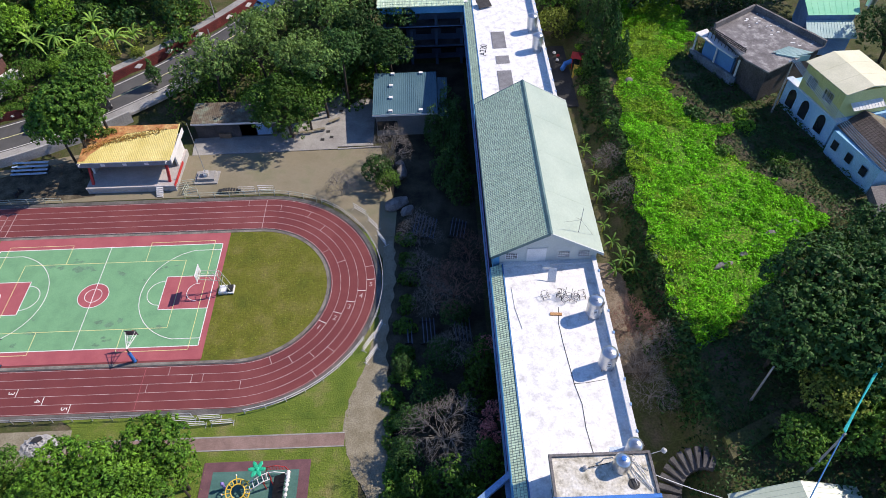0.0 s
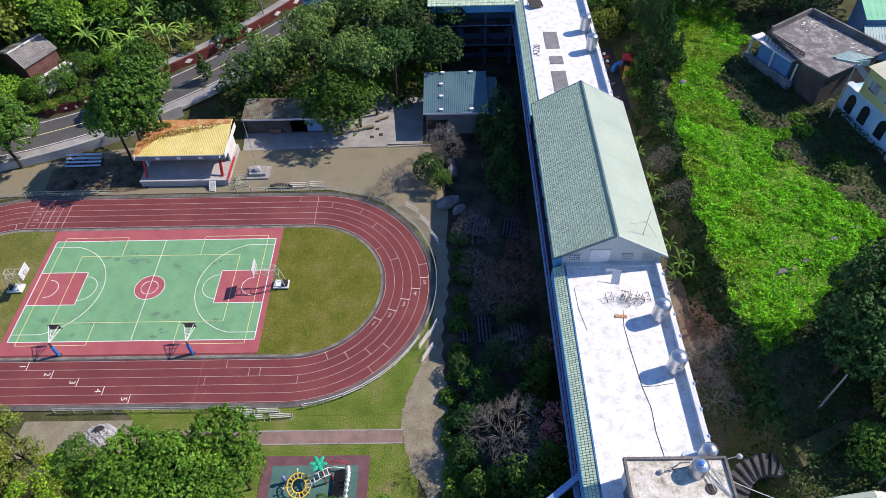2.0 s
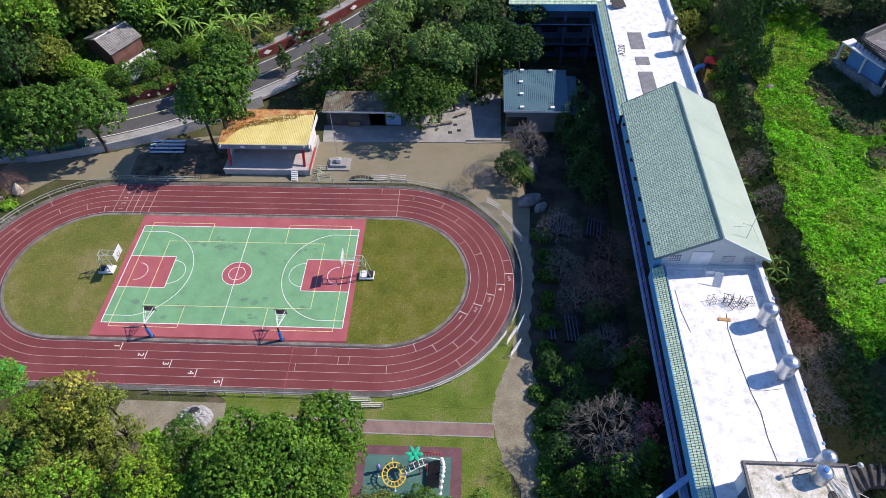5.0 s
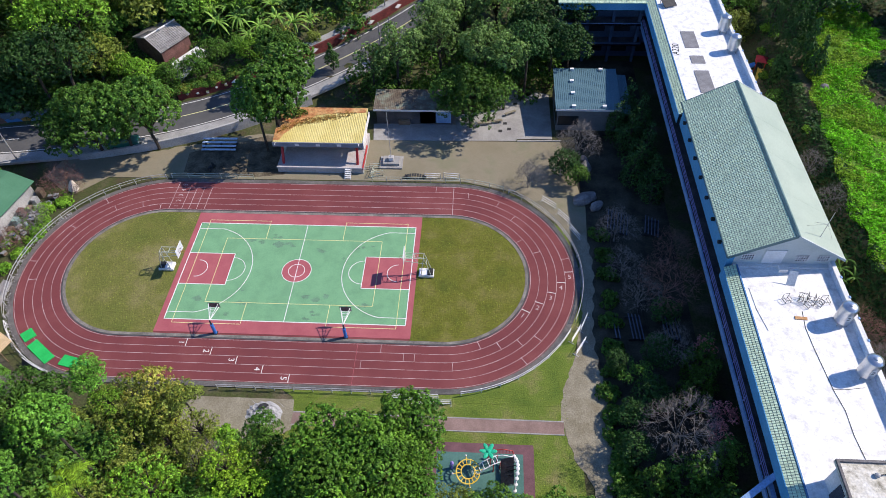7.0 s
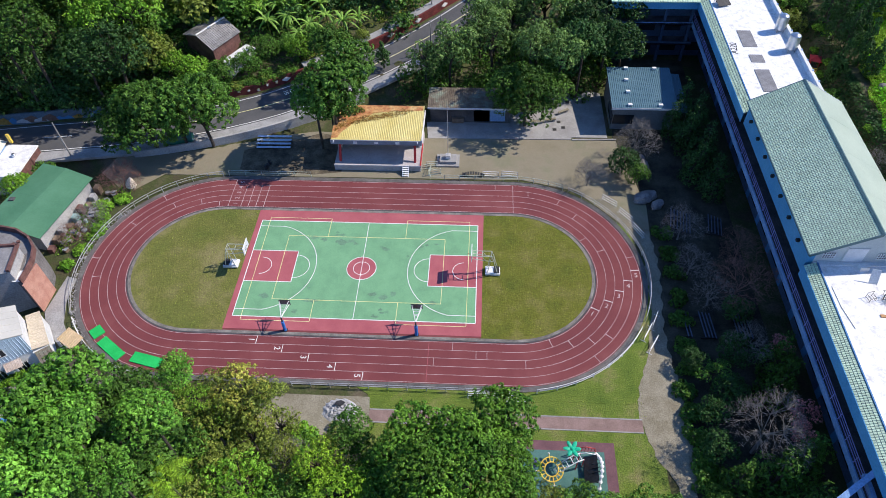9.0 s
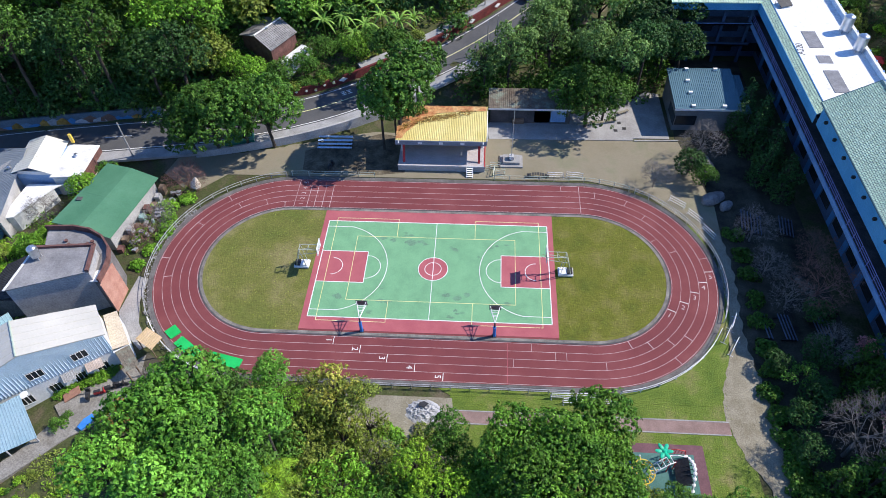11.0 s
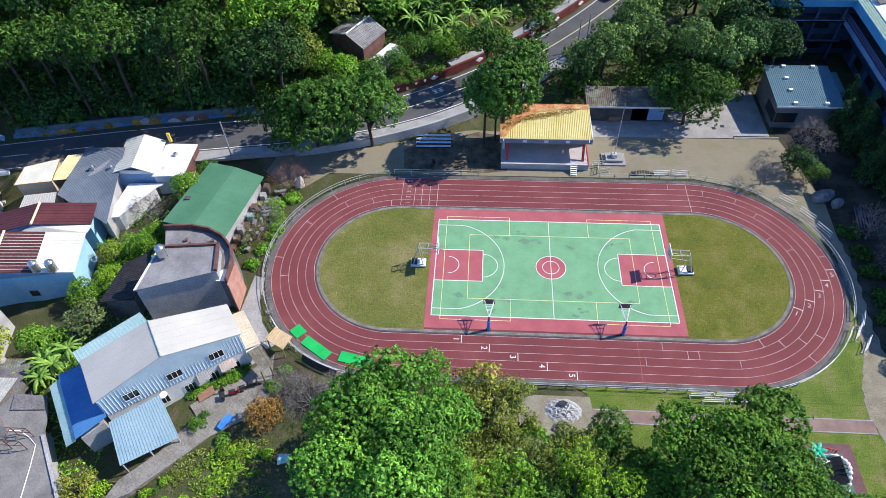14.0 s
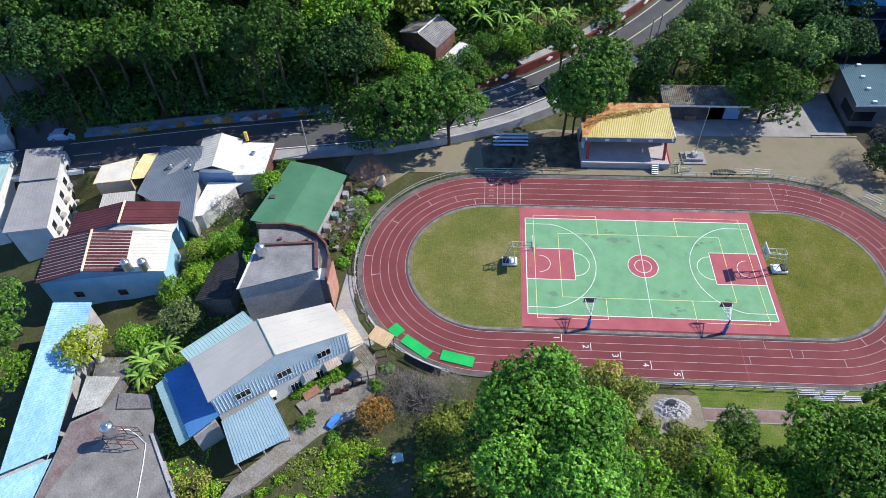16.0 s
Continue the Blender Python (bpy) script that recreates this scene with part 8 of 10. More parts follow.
# LEAF_DARK near the hall paints shade into those crowns
for x, y, z, R, m in ((20.4, 27.9, 5.8, 5.0, LEAF_DEEP), (23.0, 29.6, 6.0, 3.8, LEAF_DEEP), (17.6, 29.4, 5.6, 3.4, LEAF_DEEP), (25.4, 32.6, 10.0, 3.6, LEAF_PINE), (21.0, 33.6, 10.4, 3.6, LEAF_PINE), (28.4, 34.8, 10.2, 3.4, LEAF_DARK), (9.3, 36.6, 8.2, 4.3, LEAF_PINE), (5.6, 35.4, 6.6, 2.8, LEAF_PINE), (15.3, 39.4, 8.0, 4.2, LEAF_PINE), (13.6, 43.8, 8.8, 3.6, LEAF_PINE),
                      (22.5, 40.0, 7.0, 4.0, LEAF_PINE), (27.3, 47.2, 7.6, 4.6, LEAF_PINE), (32.5, 40.0, 7.0, 3.8, LEAF_DARK), (34.9, 39.2, 7.2, 3.6, LEAF_DARK), (30.2, 44.8, 8.0, 4.2, LEAF_DARK), (36.5, 46.0, 9.0, 3.0, LEAF_DARK), (26.5, 38.5, 5.4, 3.2, LEAF_DARK),
                      (24, 52, 8, 5.2, LEAF_PINE), (31, 54, 9, 5.2, LEAF_DARK), (19, 51, 7, 4.2, LEAF_PINE), (16, 46.5, 7.5, 3.8, LEAF_PINE), (28, 60, 9, 5.5, LEAF_MID), (36, 58, 10, 5.2, LEAF_DARK)):
    tree(x, y, z, R, m, label="leafy green tree behind the school huts", group="trees behind the huts", kind="loose" if m is LEAF_PINE else "broad", density=0.6, leaf=0.2)
tree(-1.6, 39.6, 4.6, 1.35, LEAF_DARK, "cone", "small dark conical tree by the road")

# wooded hillside beyond the road
W_RNG = random.Random(5)
far_wood = []
hut_at = (-29, 40)
placed = []
tries = 0
while len(placed) < 190 and tries < 6000:
    tries += 1
    x, y = W_RNG.uniform(-118, 4), W_RNG.uniform(30, 82)
    d = (y - float(np.interp(x, ROAD_X, ROAD_Y)))
    if d < (17.0 if x < -40 else 8.0) or math.hypot(x - hut_at[0], y - hut_at[1] + 1) < 7.2 or (-36 < x < -5 and d < 17) or (-26 < x < 4 and y < 57 and y > 38):
        continue
    if -99 < x + (y - 24) * 0.55 < -83 or any((x - a) ** 2 + (y - b) ** 2 < 8.5 for a, b in placed):
        continue
    placed.append((x, y))
    R = W_RNG.uniform(2.8, 5.0)
    # darker leaf mix in the west stands for the hillside's deep shade
    m = W_RNG.choice((LEAF_DEEP, LEAF_DEEP, LEAF_MID, LEAF_MID, LEAF_DARK, LEAF_BRIGHT) if x < -58 else (LEAF_MID, LEAF_BRIGHT, LEAF_MID, LEAF_DEEP, LEAF_BRIGHT, LEAF_OLIVE))
    tall = 2.0 if x < -47 else 0.0
    if d > 19:
        far_wood.append((x, y, at_ground(x, y, R * W_RNG.uniform(0.8, 2.3)), R, m))
        continue
    tree(x, y, at_ground(x, y, tall + R * W_RNG.uniform(0.9, 1.5)), R, m, label="green woodland tree on the dark hillside", group="hillside woods", density=0.42, leaf=0.25)
for k in range(4, 17):
    for dd, hh in ((5.2, 14.5), (13.0, 18.0), (5.8, 5.0)):
        x = -106 + k * 4.15 + W_RNG.uniform(-1.0, 1.0)
        y = float(np.interp(x, ROAD_X, ROAD_Y)) + dd + W_RNG.uniform(-1.2, 1.2)
        z = float(np.interp(x, ROAD_X, ROAD_Z)) + hh + W_RNG.uniform(-1.5, 1.5) - (5.0 if x > -44 else 0)
        # light painted by row: bright greens on the top crowns, dark ones on the bank
        tree(x, y, z, W_RNG.uniform(4.2, 5.4) * (1.0 if hh > 8 else 0.75), W_RNG.choice((LEAF_BRIGHT, LEAF_MID)) if hh > 15 and x > -70 else W_RNG.choice((LEAF_DEEP, LEAF_DARK)) if hh > 8 else LEAF_DARK, label="tall tree on the bank above the painted wall, leaf tone set for light and shade", group="wall-side trees", density=0.45, leaf=0.25)

# the deep wood and its understorey, which nobody could count
wood_rng = np.random.default_rng(12)


def clumps(name, spots, mat, leaf, label, density=0.5):
    """Leafy clumps at (x, y, z, radius), joined into one mesh."""
    pts, nor = [], []
    for x, y, z, r in spots:
        p, m = tufts(np.array([x, y, z]), r, 0.42 if leaf < 0.4 else 0.8, leaf, density * 0.9, wood_rng, None, -0.4)
        pts.append(p)
        nor.append(m)
    pts, nor = np.concatenate(pts), np.concatenate(nor)
    size = leaf * wood_rng.uniform(0.6, 1.2, len(pts))
    tagged(new(name, quad_mesh(name, quads(pts, nor, size, size * 0.6, wood_rng), mat)), label, "woods", "", "stuff")


for mat in (LEAF_MID, LEAF_DARK, LEAF_BRIGHT, LEAF_OLIVE, LEAF_DEEP):
    spots = [(x + wood_rng.normal(0, 0.45) * R, y + wood_rng.normal(0, 0.45) * R, z + wood_rng.normal(0, 0.3) * R, R * wood_rng.uniform(0.3, 0.5)) for x, y, z, R, m in far_wood if m is mat for _ in range(13)]
    if spots:
        clumps("far_woods", spots, mat, 0.42, "dense green wood higher up the hillside", 0.28)
low = []
while len(low) < 340:
    x, y = wood_rng.uniform(-118, 4), wood_rng.uniform(24, 62)
    d = y - float(np.interp(x, ROAD_X, ROAD_Y))
    if d < 5.2 or d > 26 or -99 < x + (y - 24) * 0.55 < -84 or math.hypot(x - hut_at[0], y - hut_at[1] + 1) < 6.6 or (-36 < x < -4 and d < 15):
        continue
    low.append((x, y, at_ground(x, y, wood_rng.uniform(0.2, 2.0)), wood_rng.uniform(0.9, 1.9)))
for k in range(150):
    x = wood_rng.uniform(-82, -44)
    y = float(np.interp(x, ROAD_X, ROAD_Y)) + wood_rng.uniform(5.4, 10)
    low.append((x, y, at_ground(x, y, wood_rng.uniform(0.0, 1.0)), wood_rng.uniform(0.8, 1.5)))
# shade under the wood is put into the understorey's dark greens
clumps("wood_understorey", low[::2], LEAF_DARK, 0.3, "leafy understorey of the hillside wood, darkened as shade", 0.36)
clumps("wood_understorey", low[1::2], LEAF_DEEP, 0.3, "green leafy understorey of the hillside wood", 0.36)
for x, y, R, m in ((-30.0, 34.5, 2.6, LEAF_MID), (-33.6, 35.6, 2.4, LEAF_MID), (-26.0, 35.0, 2.2, LEAF_MID), (-22.5, 37.0, 2.2, LEAF_MID), (-36.5, 37.5, 2.8, LEAF_OLIVE), (-20.0, 40.0, 2.2, LEAF_MID), (-17.0, 41.6, 1.9, LEAF_MID),
                   (-38.4, 45.0, 3.4, LEAF_OLIVE), (-34.0, 47.5, 3.2, LEAF_MID), (-42, 36, 2.8, LEAF_BRIGHT), (-46.5, 35.6, 3.6, LEAF_MID), (-24, 48, 3.2, LEAF_MID), (-18, 50.5, 3.4, LEAF_MID), (-5.6, 45.6, 1.3, LEAF_OLIVE), (-2.4, 55.5, 2.2, LEAF_OLIVE), (-12.4, 42.6, 2.3, LEAF_MID), (-15.0, 40.6, 2.4, LEAF_MID)):
    tree(x, y, at_ground(x, y, R * 0.9), R, LEAF_BRIGHT if m is LEAF_MID and R > 2.3 else m, label="green tree on the slope round the old hut", group="slope trees", density=0.55)
for x, y, h in ((-20.5, 44.8, 4.2), (-17.5, 46.2, 4.5), (-14.0, 45.4, 4.2), (-11.5, 47.5, 4.4), (-8.6, 46.2, 4.0), (-15.5, 43.6, 3.6), (-19.2, 48.0, 4.0), (-6.4, 48.4, 3.6), (-39.6, 37.4, 3.6), (-41.6, 39.2, 3.4), (-12.8, 50.0, 4.2), (-22.0, 47.2, 4.0)):
    banana(x, y, at_ground(x, y, 0), h)
for x, y, R, m in ((-44.5, 47.5, 4.4, TWIG_GREY),):
    tree(x, y, at_ground(x, y, 9), R, m, "bare", "bare pale grey tree in the woods")

for k in range(13):
    p, deg = along(-25.5 + k * 1.05, 4.5 + 0.4 * (k % 3), 0)
    tree(p.x, p.y, p.z + 1.3, 0.75 + 0.25 * (k % 3), (LEAF_MID, LEAF_OLIVE, LEAF_DEEP)[k % 3], "bush", "leafy shrub hanging over the red wall", "shrub", "wall shrubs", leaf=0.14)

thicket = []
while len(thicket) < 150:
    x, y = wood_rng.uniform(1, 35), wood_rng.uniform(33.6, 54)
    d = y - float(np.interp(x, ROAD_X, ROAD_Y))
    if d > -6.0 or (x > 31.5 and y < 37.5):
        continue
    thicket.append((x, y, at_ground(x, y, wood_rng.uniform(0.3, 2.6)), wood_rng.uniform(0.8, 1.6)))
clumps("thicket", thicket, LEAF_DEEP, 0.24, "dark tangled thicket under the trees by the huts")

# yard beside the school block
for x, y, z, R, m in ((35.3, 21.0, 4.3, 3.5, TWIG_GREY), (28.6, 15.6, 2.4, 2.5, TWIG_GREY), (39.0, 6.2, 3.2, 3.1, TWIG_GREY), (40.6, -3.9, 3.0, 3.1, TWIG_GREY), (43.0, -4.4, 5.6, 3.9, TWIG_RED), (42.6, -11.0, 3.6, 2.8, TWIG_GREY), (41.3, -21.7, 6.4, 4.2, TWIG_GREY), (45.0, 2.6, 3.4, 3.0, TWIG_RED), (39.2, 0.6, 2.8, 2.6, TWIG_GREY)):
    tree(x, y, z, R, m, "bare", "bare twiggy winter tree in the shaded yard", group="bare yard trees")
for x, y, z, R, m, k in ((33.6, 18.2, 2.2, 2.3, LEAF_DARK, "broad"), (35.0, 16.0, 2.0, 1.8, LEAF_DEEP, "broad"), (43.2, 29.6, 3.8, 2.3, LEAF_DARK, "cone"), (44.6, 26.6, 4.2, 2.2, LEAF_DARK, "cone"), (42.6, 22.8, 3.8, 2.3, LEAF_DARK, "cone"), (44.2, 19.6, 4.0, 2.5, LEAF_DARK, "cone"), (42.4, 16.8, 3.6, 2.2, LEAF_DARK, "cone"), (44.4, 13.6, 4.0, 2.3, LEAF_DARK, "cone"), (41.0, 26.0, 3.4, 2.0, LEAF_DARK, "cone"),
                         (38.8, -14.2, 2.2, 1.7, LEAF_MID, "loose"), (45.4, -12.6, 3.2, 2.3, LEAF_DEEP, "cone"), (44.6, -15.6, 3.4, 2.4, LEAF_DEEP, "cone"), (41.6, -25.6, 3.4, 3.0, LEAF_DEEP, "cone"), (38.4, -25.8, 2.8, 2.4, LEAF_DEEP, "cone"), (45.0, -23.6, 3.6, 2.6, LEAF_DEEP, "cone"), (43.8, -28.4, 3.6, 2.8, LEAF_DEEP, "cone"), (40.2, -29.8, 3.0, 2.8, LEAF_DEEP, "cone"),
                         (41.4, -11.4, 2.6, 2.0, LEAF_DARK, "broad"), (38.0, -18.4, 2.0, 1.6, LEAF_DARK, "broad"), (37.6, -22.0, 1.8, 1.8, LEAF_DARK, "broad"), (40.0, -16.2, 2.2, 2.0, LEAF_DARK, "broad"), (42.8, -6.2, 2.4, 1.8, LEAF_DARK, "broad"), (37.2, -12.2, 1.6, 1.4, LEAF_DARK, "broad"), (36.6, -27.5, 1.6, 1.8, LEAF_DEEP, "broad")):
    tree(x, y, z, R, m, k, "dark evergreen shrub tree in the shaded yard", group="yard evergreens")
for x, y, z, R in ((46.0, -11.0, 3.0, 1.3), (46.2, -19.0, 3.0, 1.5), (45.6, -20.5, 2.6, 1.2)):
    tree(x, y, z, R, PINK, "loose", "small pink-flowering tree by the gallery", leaf=0.2, density=0.12)
# shrubs enlarged, the last five added, to throw shade on the dirt track
for x, y in ((36.0, -15.4), (36.4, -17.8), (36.2, -20.2), (36.3, -22.5), (36.2, -25.2), (37.0, -9.8), (36.8, -12.4), (36.4, -23.6), (37.2, -6.4), (37.4, -3.2), (37.6, 0.4), (37.5, 3.6), (37.2, 7.0)):
    tree(x, y, 0.1, 1.15, LEAF_MID if y < -20 else LEAF_DEEP, "bush", "leafy shrub beside the dirt track, sized to shade it", "shrub", "track-side shrubs")

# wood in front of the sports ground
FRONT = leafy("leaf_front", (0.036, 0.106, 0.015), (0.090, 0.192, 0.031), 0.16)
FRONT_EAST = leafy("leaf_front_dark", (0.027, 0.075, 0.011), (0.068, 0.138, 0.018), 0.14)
for x, y, z, R in ((-14.8, -28.5, 20.7, 2.9), (-16.8, -31.8, 21.6, 3.0), (-17.4, -35.7, 22.8, 2.4), (-12.7, -34.1, 22.6, 2.7), (-10.7, -28.7, 17.0, 2.4), (-13.1, -36.9, 23.5, 2.6), (-10.4, -34.1, 19.6, 1.9), (-17.5, -29.2, 19.4, 2.2), (-14.2, -31.6, 21.2, 2.4),
                   (16.6, -23.9, 9.6, 3.0), (16.9, -24.6, 6.2, 2.5), (14.0, -24.6, 6.4, 2.4), (9.2, -25.3, 9.2, 2.7), (13.4, -27.1, 10.6, 2.9), (10.0, -30.0, 11.0, 2.8), (14.2, -30.9, 11.4, 2.8), (17.2, -30.4, 10.9, 2.0), (15.8, -26.8, 10.3, 2.0), (7.0, -30.3, 8.6, 1.9), (11.4, -33.2, 11.4, 2.8), (11.6, -28.4, 10.4, 2.6), (8.2, -28.0, 9.6, 2.4), (16.6, -28.6, 10.6, 2.6), (12.4, -25.0, 8.6, 2.2), (6.2, -28.0, 7.0, 2.0), (8.0, -33.0, 9.0, 2.6), (15.6, -34.0, 11.0, 2.8)):
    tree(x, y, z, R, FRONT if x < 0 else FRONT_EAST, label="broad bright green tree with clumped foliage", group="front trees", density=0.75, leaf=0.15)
# fill-in trees under the crowns, in a darker green that stands for shade
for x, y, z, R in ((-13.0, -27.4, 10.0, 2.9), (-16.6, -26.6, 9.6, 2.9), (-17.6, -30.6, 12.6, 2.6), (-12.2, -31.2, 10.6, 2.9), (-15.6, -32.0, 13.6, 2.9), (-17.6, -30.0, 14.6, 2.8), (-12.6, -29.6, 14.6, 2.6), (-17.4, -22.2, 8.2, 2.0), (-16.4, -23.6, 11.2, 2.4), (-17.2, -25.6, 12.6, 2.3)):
    tree(x, y, z, R, LEAF_DEEP, label="lower foliage tree of the front wood, darker green for shade", group="front trees", density=0.6, leaf=0.18)
for x, y, z, R, m, k in ((-12.4, -21.6, 11.6, 1.7, FRONT, "broad"), (-13.4, -20.9, 9.6, 1.5, FRONT, "broad"), (-11.3, -22.7, 9.0, 1.6, LEAF_BRIGHT, "loose"),
                         (-7.4, -21.2, 8.4, 2.6, LEAF_YELLOW, "loose"), (-4.4, -22.6, 4.0, 2.0, LEAF_OLIVE, "loose"), (-7.6, -22.4, 4.4, 2.0, LEAF_YELLOW, "loose"), (-6.9, -22.0, 7.0, 2.5, LEAF_OLIVE, "loose"), (-9.6, -21.6, 8.6, 1.9, LEAF_OLIVE, "loose"), (-5.2, -21.4, 7.8, 2.0, LEAF_OLIVE, "loose"), (-6.6, -24.2, 5.0, 2.3, LEAF_OLIVE, "loose"), (-10.3, -23.8, 5.1, 3.0, LEAF_OLIVE, "loose"),
                         (-11.5, -27.6, 6.2, 2.8, LEAF_MID, "loose"), (-5.5, -29.9, 7.5, 3.0, LEAF_BRIGHT, "loose"), (0.6, -27.8, 7.8, 2.2, LEAF_LIME, "loose"), (3.2, -30.3, 8.0, 2.6, LEAF_LIME, "loose"), (-13.4, -29.9, 6.5, 2.4, LEAF_OLIVE, "loose"), (3.3, -24.6, 7.9, 1.9, LEAF_MID, "broad"), (3.8, -25.7, 5.6, 1.9, LEAF_MID, "broad"), (-2.0, -31.0, 6.5, 2.4, LEAF_MID, "loose"), (-8.6, -28.4, 6.4, 2.4, LEAF_OLIVE, "loose"), (-3.0, -26.8, 5.2, 2.2, LEAF_OLIVE, "loose"), (5.6, -27.8, 6.2, 1.9, LEAF_BRIGHT, "loose"), (1.8, -32.4, 7.8, 2.6, LEAF_BRIGHT, "loose"), (-5.6, -33.0, 7.8, 2.8, LEAF_BRIGHT, "loose"), (-1.0, -34.0, 7.8, 2.6, LEAF_MID, "loose"), (-8.4, -31.6, 7.0, 2.6, LEAF_OLIVE, "loose"),
                         (-29.9, -21.6, 1.8, 1.9, LEAF_RUST, "broad"), (20.4, -28.8, 4.2, 1.9, LEAF_OLIVE, "loose"), (22.4, -29.2, 4.2, 1.6, LEAF_MID, "loose"), (24.4, -27.4, 1.2, 1.7, LEAF_MID, "broad"), (29.6, -28.0, 1.6, 1.8, LEAF_MID, "broad"), (32.0, -28.4, 1.6, 1.8, LEAF_MID, "broad"), (26.8, -28.6, 1.6, 1.8, LEAF_MID, "broad")):
    tree(x, y, z, R, m, k, "mixed scrubby tree in front of the track", group="scrub trees", density=0.55, leaf=0.14)


def palm(x, y, z, h):
    """A leaning feather palm: every frond is a bent rib with two rows of narrow leaflets."""
    rs = random.Random(int(x * 7 + y))
    ob = thing("feather_palm", "young feather palm with yellow-green arching fronds", "palm", pose(x, y, z))
    part("stem", Geo().tube([(0, 0, -h), (0.1, 0, -h / 2), (0, 0, 0)], 0.11, 6, 0.08), BARK, ob)
    for k in range(9):
        a = 2 * math.pi * k / 9 + rs.uniform(-0.25, 0.25)
        length, lift = rs.uniform(2.1, 2.9), rs.uniform(0.5, 1.0)
        d, w = Vector((math.cos(a), math.sin(a), 0)), Vector((-math.sin(a), math.cos(a), 0))
        spine = [d * (length * s) + Vector((0, 0, length * (lift * s - 1.0 * s * s))) for s in (i / 9 for i in range(10))]
        g = Geo().tube(spine, 0.025, 4, 0.008, caps=False)
        for i in range(26):
            s = 0.12 + 0.86 * i / 26
            j = min(int(s * 9), 8)
            p0 = spine[j].lerp(spine[j + 1], s * 9 - j)
            ln = 0.62 * math.sin(math.pi * (0.15 + 0.8 * s)) + 0.08
            for side in (-1, 1):
                tip = p0 + w * side * ln + d * ln * 0.55 - Vector((0, 0, 0.18 * ln))
                g.add([p0 - d * 0.03, p0 + d * 0.03, tip], [(0, 1, 2)])
        part("frond", g, LEAF_LIME, ob)


palm(-10.0, -31.4, 11.6, 10)
for x, y, z, R in ((-25.6, -19.6, 2.4, 3.2), (-22.6, -18.6, 2.2, 2.6), (-28.2, -18.4, 2.0, 2.4), (-3.6, -24.6, 2.4, 2.2), (2.8, -24.4, 2.0, 2.0)):
    tree(x, y, z, R, TWIG_GREY, "bare", "bare grey thicket by the track", group="bare thickets")
B_RNG = random.Random(21)
for k in range(120):
    x, y = B_RNG.uniform(-31, 4), B_RNG.uniform(-34, -18.2)
    if x < -24 or (x > -9 and y > -21.5) or (x < -22 and y > -21) or (-30 < x < -26 and -24 < y < -20):
        continue
    R = B_RNG.uniform(0.7, 1.7)
    tree(x, y, at_ground(x, y, 0), R, B_RNG.choice((LEAF_OLIVE, LEAF_MID, LEAF_BRIGHT, LEAF_LIME, LEAF_OLIVE)), "bush", "low tangled scrub under the front trees", "shrub", "undergrowth")

# behind the school block: strip, meadow, dark trees
# outline follows the houses' shadow, so that shade is cut into the meadow's shape
EDGE_Y = [-15, -13, -11, -6, -1, 2, 8.6, 11.2, 13.8, 16.2, 16.6, 18.2, 18.6, 24.6, 30.4, 33, 37.5, 45, 55]
EDGE_X = [66, 69.5, 72.5, 77, 83, 85.8, 80.8, 79.2, 77, 76, 79.6, 80.5, 76, 73.9, 73.6, 76.4, 80, 80, 79]


def meadow_shade_edge(y):
    """East end of the bright meadow, drawn along the shadow line of the houses."""
    return np.interp(y, EDGE_Y, EDGE_X)


STRIP_LEAF = leafy("strip_leaf", (0.025, 0.06, 0.014), (0.06, 0.11, 0.025), 0.2)
for x, y, h in ((61.6, 12.4, 2.6), (61.2, 9.0, 2.4), (62.2, 6.4, 2.6), (61.0, 4.2, 2.2), (61.4, 1.4, 2.6), (62.0, 15.4, 2.4), (61.0, 17.6, 2.4), (61.9, -1.6, 3.0), (62.8, -0.4, 2.8), (61.0, -2.8, 2.8), (61.6, 20.6, 2.4), (62.9, -3.0, 3.0), (62.6, 9.8, 2.4)):
    banana(x, y, at_ground(x, y, 0), h * 0.75, 8, label="banana plant in the strip behind the school", mat=STRIP_LEAF)
for x, y, z, R, m in ((60.9, -10.4, 6.0, 3.2, TWIG_RED), (60.6, -14.6, 6.0, 3.0, TWIG_GREY), (61.2, -18.4, 6.0, 2.8, TWIG_GREY), (63.4, -13.0, 6.2, 2.4, TWIG_GREY), (63.4, 14.6, 6.2, 2.4, TWIG_GREY), (63.8, 8.2, 6.4, 2.4, TWIG_GREY)):
    tree(x, y, z, R, m, "bare", "bare twiggy tree on the strip behind the school", group="strip trees")
for x, y, z, R in ((66.2, 37.4, 11.4, 1.9), (67.4, 34.6, 10.8, 1.6), (68.2, 32.0, 9.6, 1.5), (66.0, 41.0, 12.0, 2.0), (67.8, 38.8, 11.4, 1.8), (65.6, 44.5, 12.0, 2.0), (68.4, 45.0, 12.0, 2.2), (64.6, 33.6, 8.0, 1.6)):
    tree(x, y, z, R, LEAF_DARK, "cone", "tall dark cypress beside the meadow", group="cypress row", flat=1.5)
